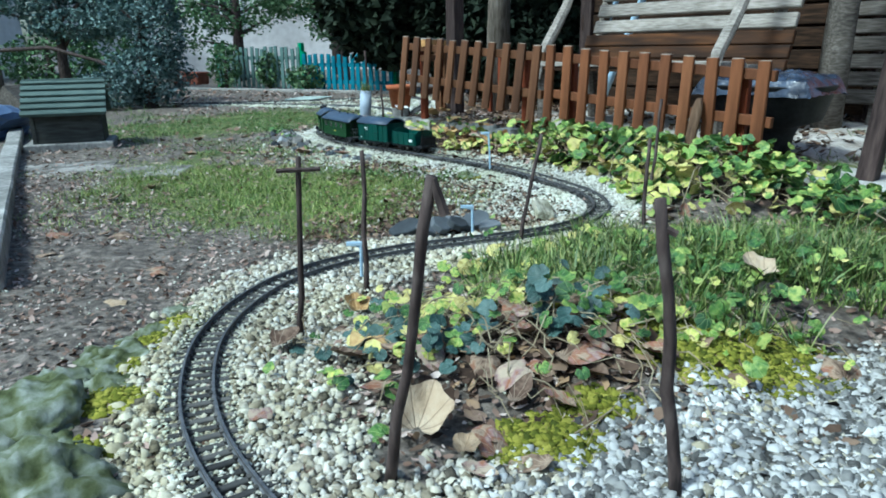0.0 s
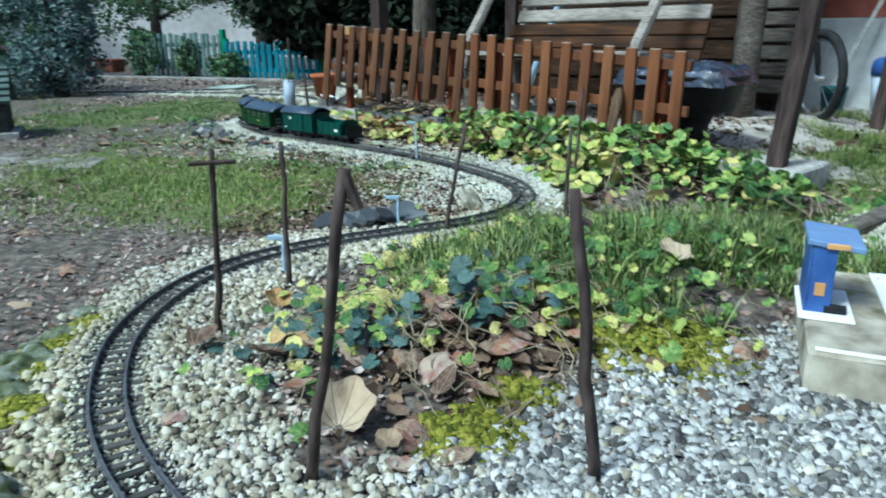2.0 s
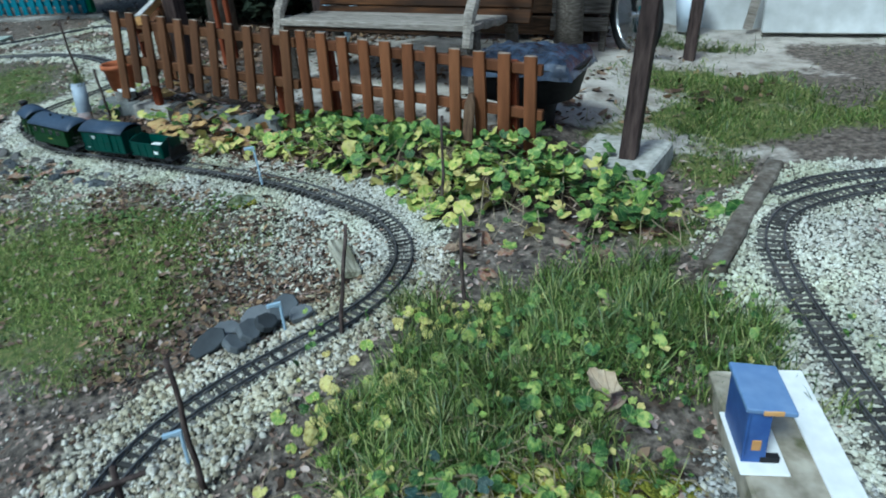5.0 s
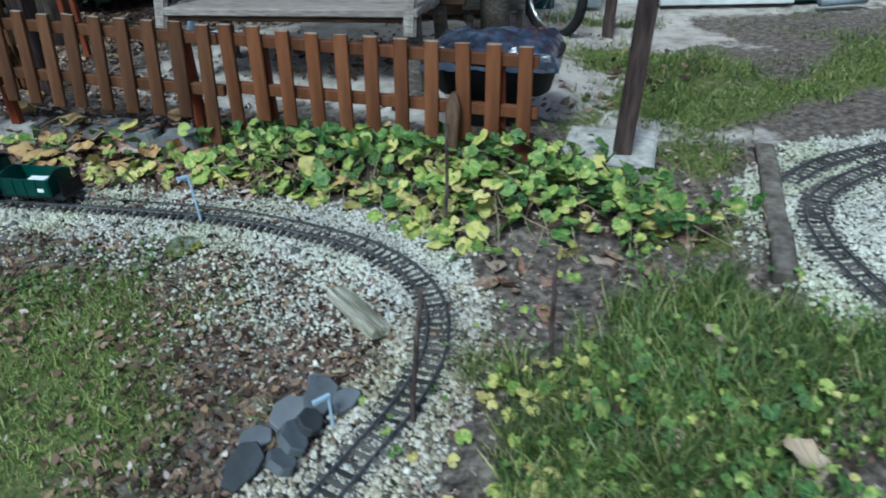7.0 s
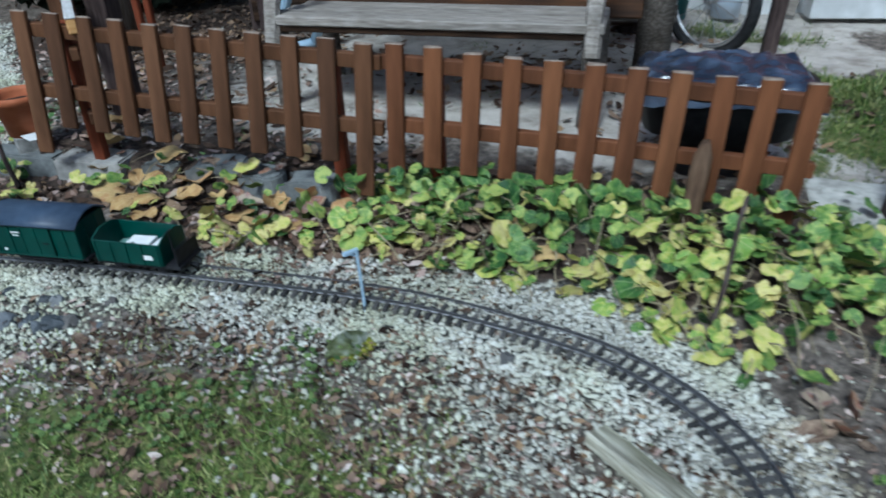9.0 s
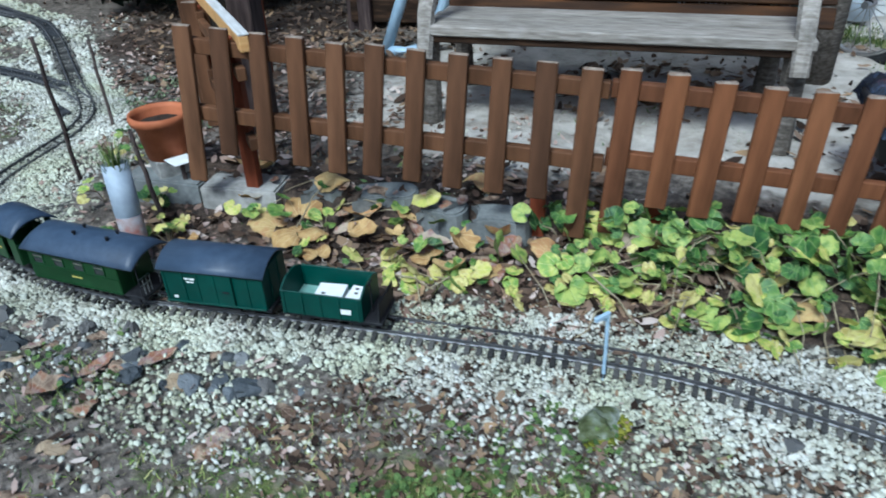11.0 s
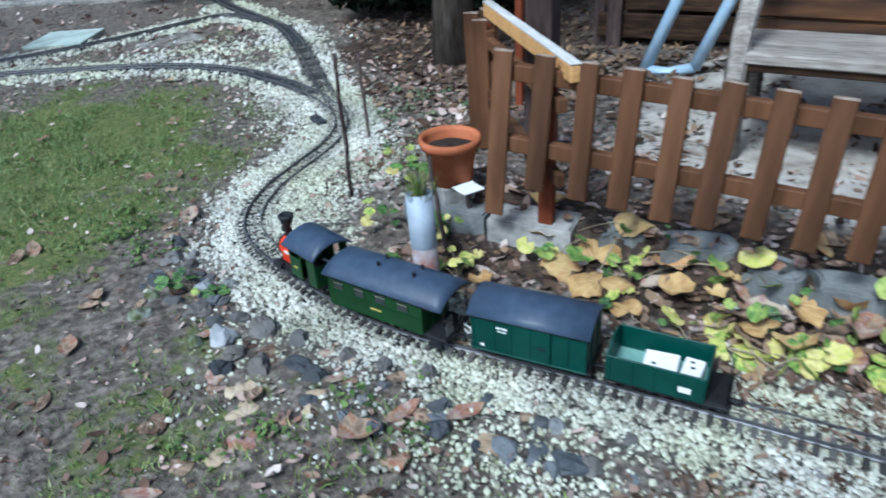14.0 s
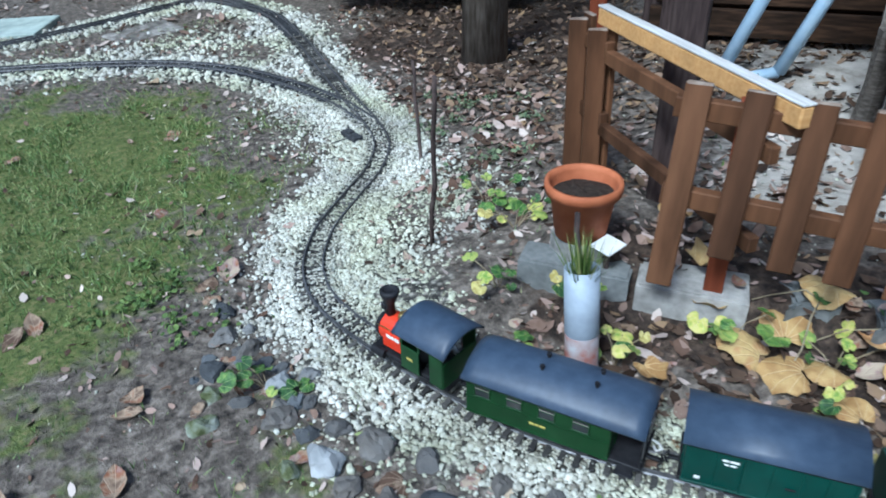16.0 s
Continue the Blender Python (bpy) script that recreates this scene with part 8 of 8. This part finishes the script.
def bank_grass():
    """Lush tufts on the bank: long blades that arch outwards from many crowns."""
    rng = np.random.default_rng(95)
    blade = [(-0.5, 0, 0), (0.5, 0, 0), (-0.46, 0.10, 0.42), (0.46, 0.10, 0.42), (-0.32, 0.36, 0.78), (0.32, 0.36, 0.78), (0, 0.80, 0.92)]
    faces = [(0, 1, 2), (1, 3, 2), (2, 3, 4), (3, 5, 4), (4, 5, 6)]
    lush = lambda x, y: np.clip(1.5 * blob(x, y, 0.64, 1.40, 0.44, 0.24, 8) + 1.2 * blob(x, y, 0.30, 1.27, 0.24, 0.14) - 0.35 + 0.75 * grid_noise(x, y, 8, 94), 0, 1)
    for n, each, lo, hi, w, form_lean, label in ((620, 20, 0.016, 0.05, 0.0024, 0.75, "short dense grass covering the bank"), (430, 26, 0.035, 0.10, 0.0027, 0.5, "tall arching tufts of lush green grass on the bank")):
        cx, cy = pick(rng, n * 3, 0.05, 1.2, 1.0, 1.85, lush)
        cx, cy = cx[:n], cy[:n]
        vigour = rng.uniform(0.65, 1.1, len(cx))
        k = np.repeat(np.arange(len(cx)), each)
        x, y = cx[k] + rng.normal(0, 0.010, len(k)), cy[k] + rng.normal(0, 0.010, len(k))
        h = rng.uniform(lo, hi, len(k)) * vigour[k]
        s3 = np.stack([w * rng.uniform(0.6, 1.35, len(k)), h * rng.uniform(0.3, 1.15, len(k)), h], -1)
        strew("tall_grass", blade, faces, np.stack([x, y, H(x, y) - 0.003], -1), turns(rng, len(k), form_lean * 0.55), s3, M_GRASS, label, "grass")
    v, f = leaf_form(240, 5, 0.30, 0.25, -0.2, 12, 0.5)
    for n, lo, hi, material, label in ((620, 0.008, 0.026, M_IVYI, "small round green weed leaves in the grass of the bank"), (90, 0.008, 0.022, M_IVYYI, "small yellow-green weed leaves in the grass of the bank")):
        x, y = pick(rng, n * 4, 0.02, 1.2, 0.95, 1.85, lambda x, y: np.clip(1.3 * blob(x, y, 0.55, 1.38, 0.5, 0.28, 8) - 0.2 + 0.6 * grid_noise(x, y, 11, 96), 0, 1))
        x, y = x[:n], y[:n]
        size = rng.uniform(lo, hi, len(x))
        strew("weed_leaves", v, f, np.stack([x, y, H(x, y) + rng.uniform(0.008, 0.06, len(x))], -1), turns(rng, len(x), 0.55), np.repeat(size[:, None], 3, 1), material, label, "weed leaves", True)


bank_grass()


def soil_weeds():
    """Low rosettes of small leaves on the bare soil."""
    rng = np.random.default_rng(98)
    v, f = oval_weed()
    for cx, cy, rx, ry, n, material, label in ((0.02, 4.80, 0.17, 0.26, 420, M_WEED, "dusty green weeds on the leafy soil beyond the bend"), (-0.08, 4.42, 0.10, 0.16, 130, M_WEED, "dusty green weeds behind the flower pot"), (-1.02, 4.27, 0.10, 0.16, 330, M_TURFLEAF, "fresh green weeds at the lawn's edge"),
                                               (-0.28, 2.72, 0.20, 0.10, 260, M_TURFLEAF, "low green weeds on the soil beside the gravel"), (0.0, 2.62, 0.12, 0.07, 130, M_TURFLEAF, "low green weeds by the mossy stone"), (-0.75, 3.35, 0.3, 0.12, 160, M_TURFLEAF, "sparse green weeds on the trodden soil")):
        k = rng.integers(0, 14, n)
        c = rng.normal(0, 1, (14, 2))
        x, y = cx + rx * 0.6 * c[k, 0] + rng.normal(0, 0.018, n), cy + ry * 0.6 * c[k, 1] + rng.normal(0, 0.018, n)
        keep = near_track(x, y) > 0.085
        x, y = x[keep], y[keep]
        size = rng.uniform(0.008, 0.019, len(x))
        strew("weeds", v, f, np.stack([x, y, H(x, y) + rng.uniform(0.004, 0.022, len(x))], -1), turns(rng, len(x), 0.5), np.stack([size * 0.7, size, size], -1), material, label, "weeds", True)


def oval_weed():
    return leaf_form(245, 1, 0.1, 0.2, 0.15, 8, 0.2)


M_WEED = leaf_mat("dusty_weed_leaf", [(0.06, 0.10, 0.05), (0.13, 0.17, 0.09), (0.24, 0.27, 0.15)], (0.24, 0.28, 0.16), (0.16, 0.15, 0.08), "island", 0.6)
M_TURFLEAF = leaf_mat("fresh_weed_leaf", [(0.040, 0.080, 0.020), (0.085, 0.14, 0.034), (0.16, 0.225, 0.06)], (0.22, 0.28, 0.10), (0.14, 0.16, 0.05), "island", 0.5)
soil_weeds()


def weed_plants():
    rng = np.random.default_rng(97)
    green, yellow = leaf_meshes(IVY_FORMS, M_IVY), leaf_meshes(IVY_FORMS, M_IVYY)
    for cx, cy, n, spread, yel in ((-0.33, 3.62, 9, 0.05, 0.5), (-0.47, 3.70, 7, 0.05, 0.6), (-0.30, 3.80, 8, 0.06, 0.3), (-0.40, 3.90, 6, 0.06, 0.4), (-0.24, 4.09, 9, 0.07, 0.3), (-0.23, 4.24, 8, 0.08, 0.2), (-0.12, 3.56, 6, 0.05, 0.5), (-0.02, 3.42, 6, 0.05, 0.5), (-0.88, 3.92, 8, 0.06, 0.1)):
        t = thing("weed_plant", pose(cx, cy, float(H(cx, cy))), "small weed with green and yellow leaves on the soil", "weed", "weeds by the pipe")
        for k in range(n):
            a, d, s = rng.uniform(0, 6.28), spread * rng.uniform(0.2, 1.3), rng.uniform(0.022, 0.045)
            top = Vector((d * math.cos(a), d * math.sin(a), rng.uniform(0.015, 0.07)))
            shared("leaf", (yellow if rng.uniform() < yel else green)[k % 6], t, pose(top.x, top.y, top.z, rng.normal(20, 15), rng.normal(0, 18), 0) @ pose(0, 0, 0, 0, 0, rng.uniform(0, 360)) @ Matrix.Diagonal((s, s, s, 1)))
            bm = bmesh.new()
            rod(bm, [(0, 0, -0.005), (top.x * 0.4, top.y * 0.4, top.z * 0.7), top], 0.0012, 4, False)
            part("stalk", bm, M_STEM, t)


weed_plants()
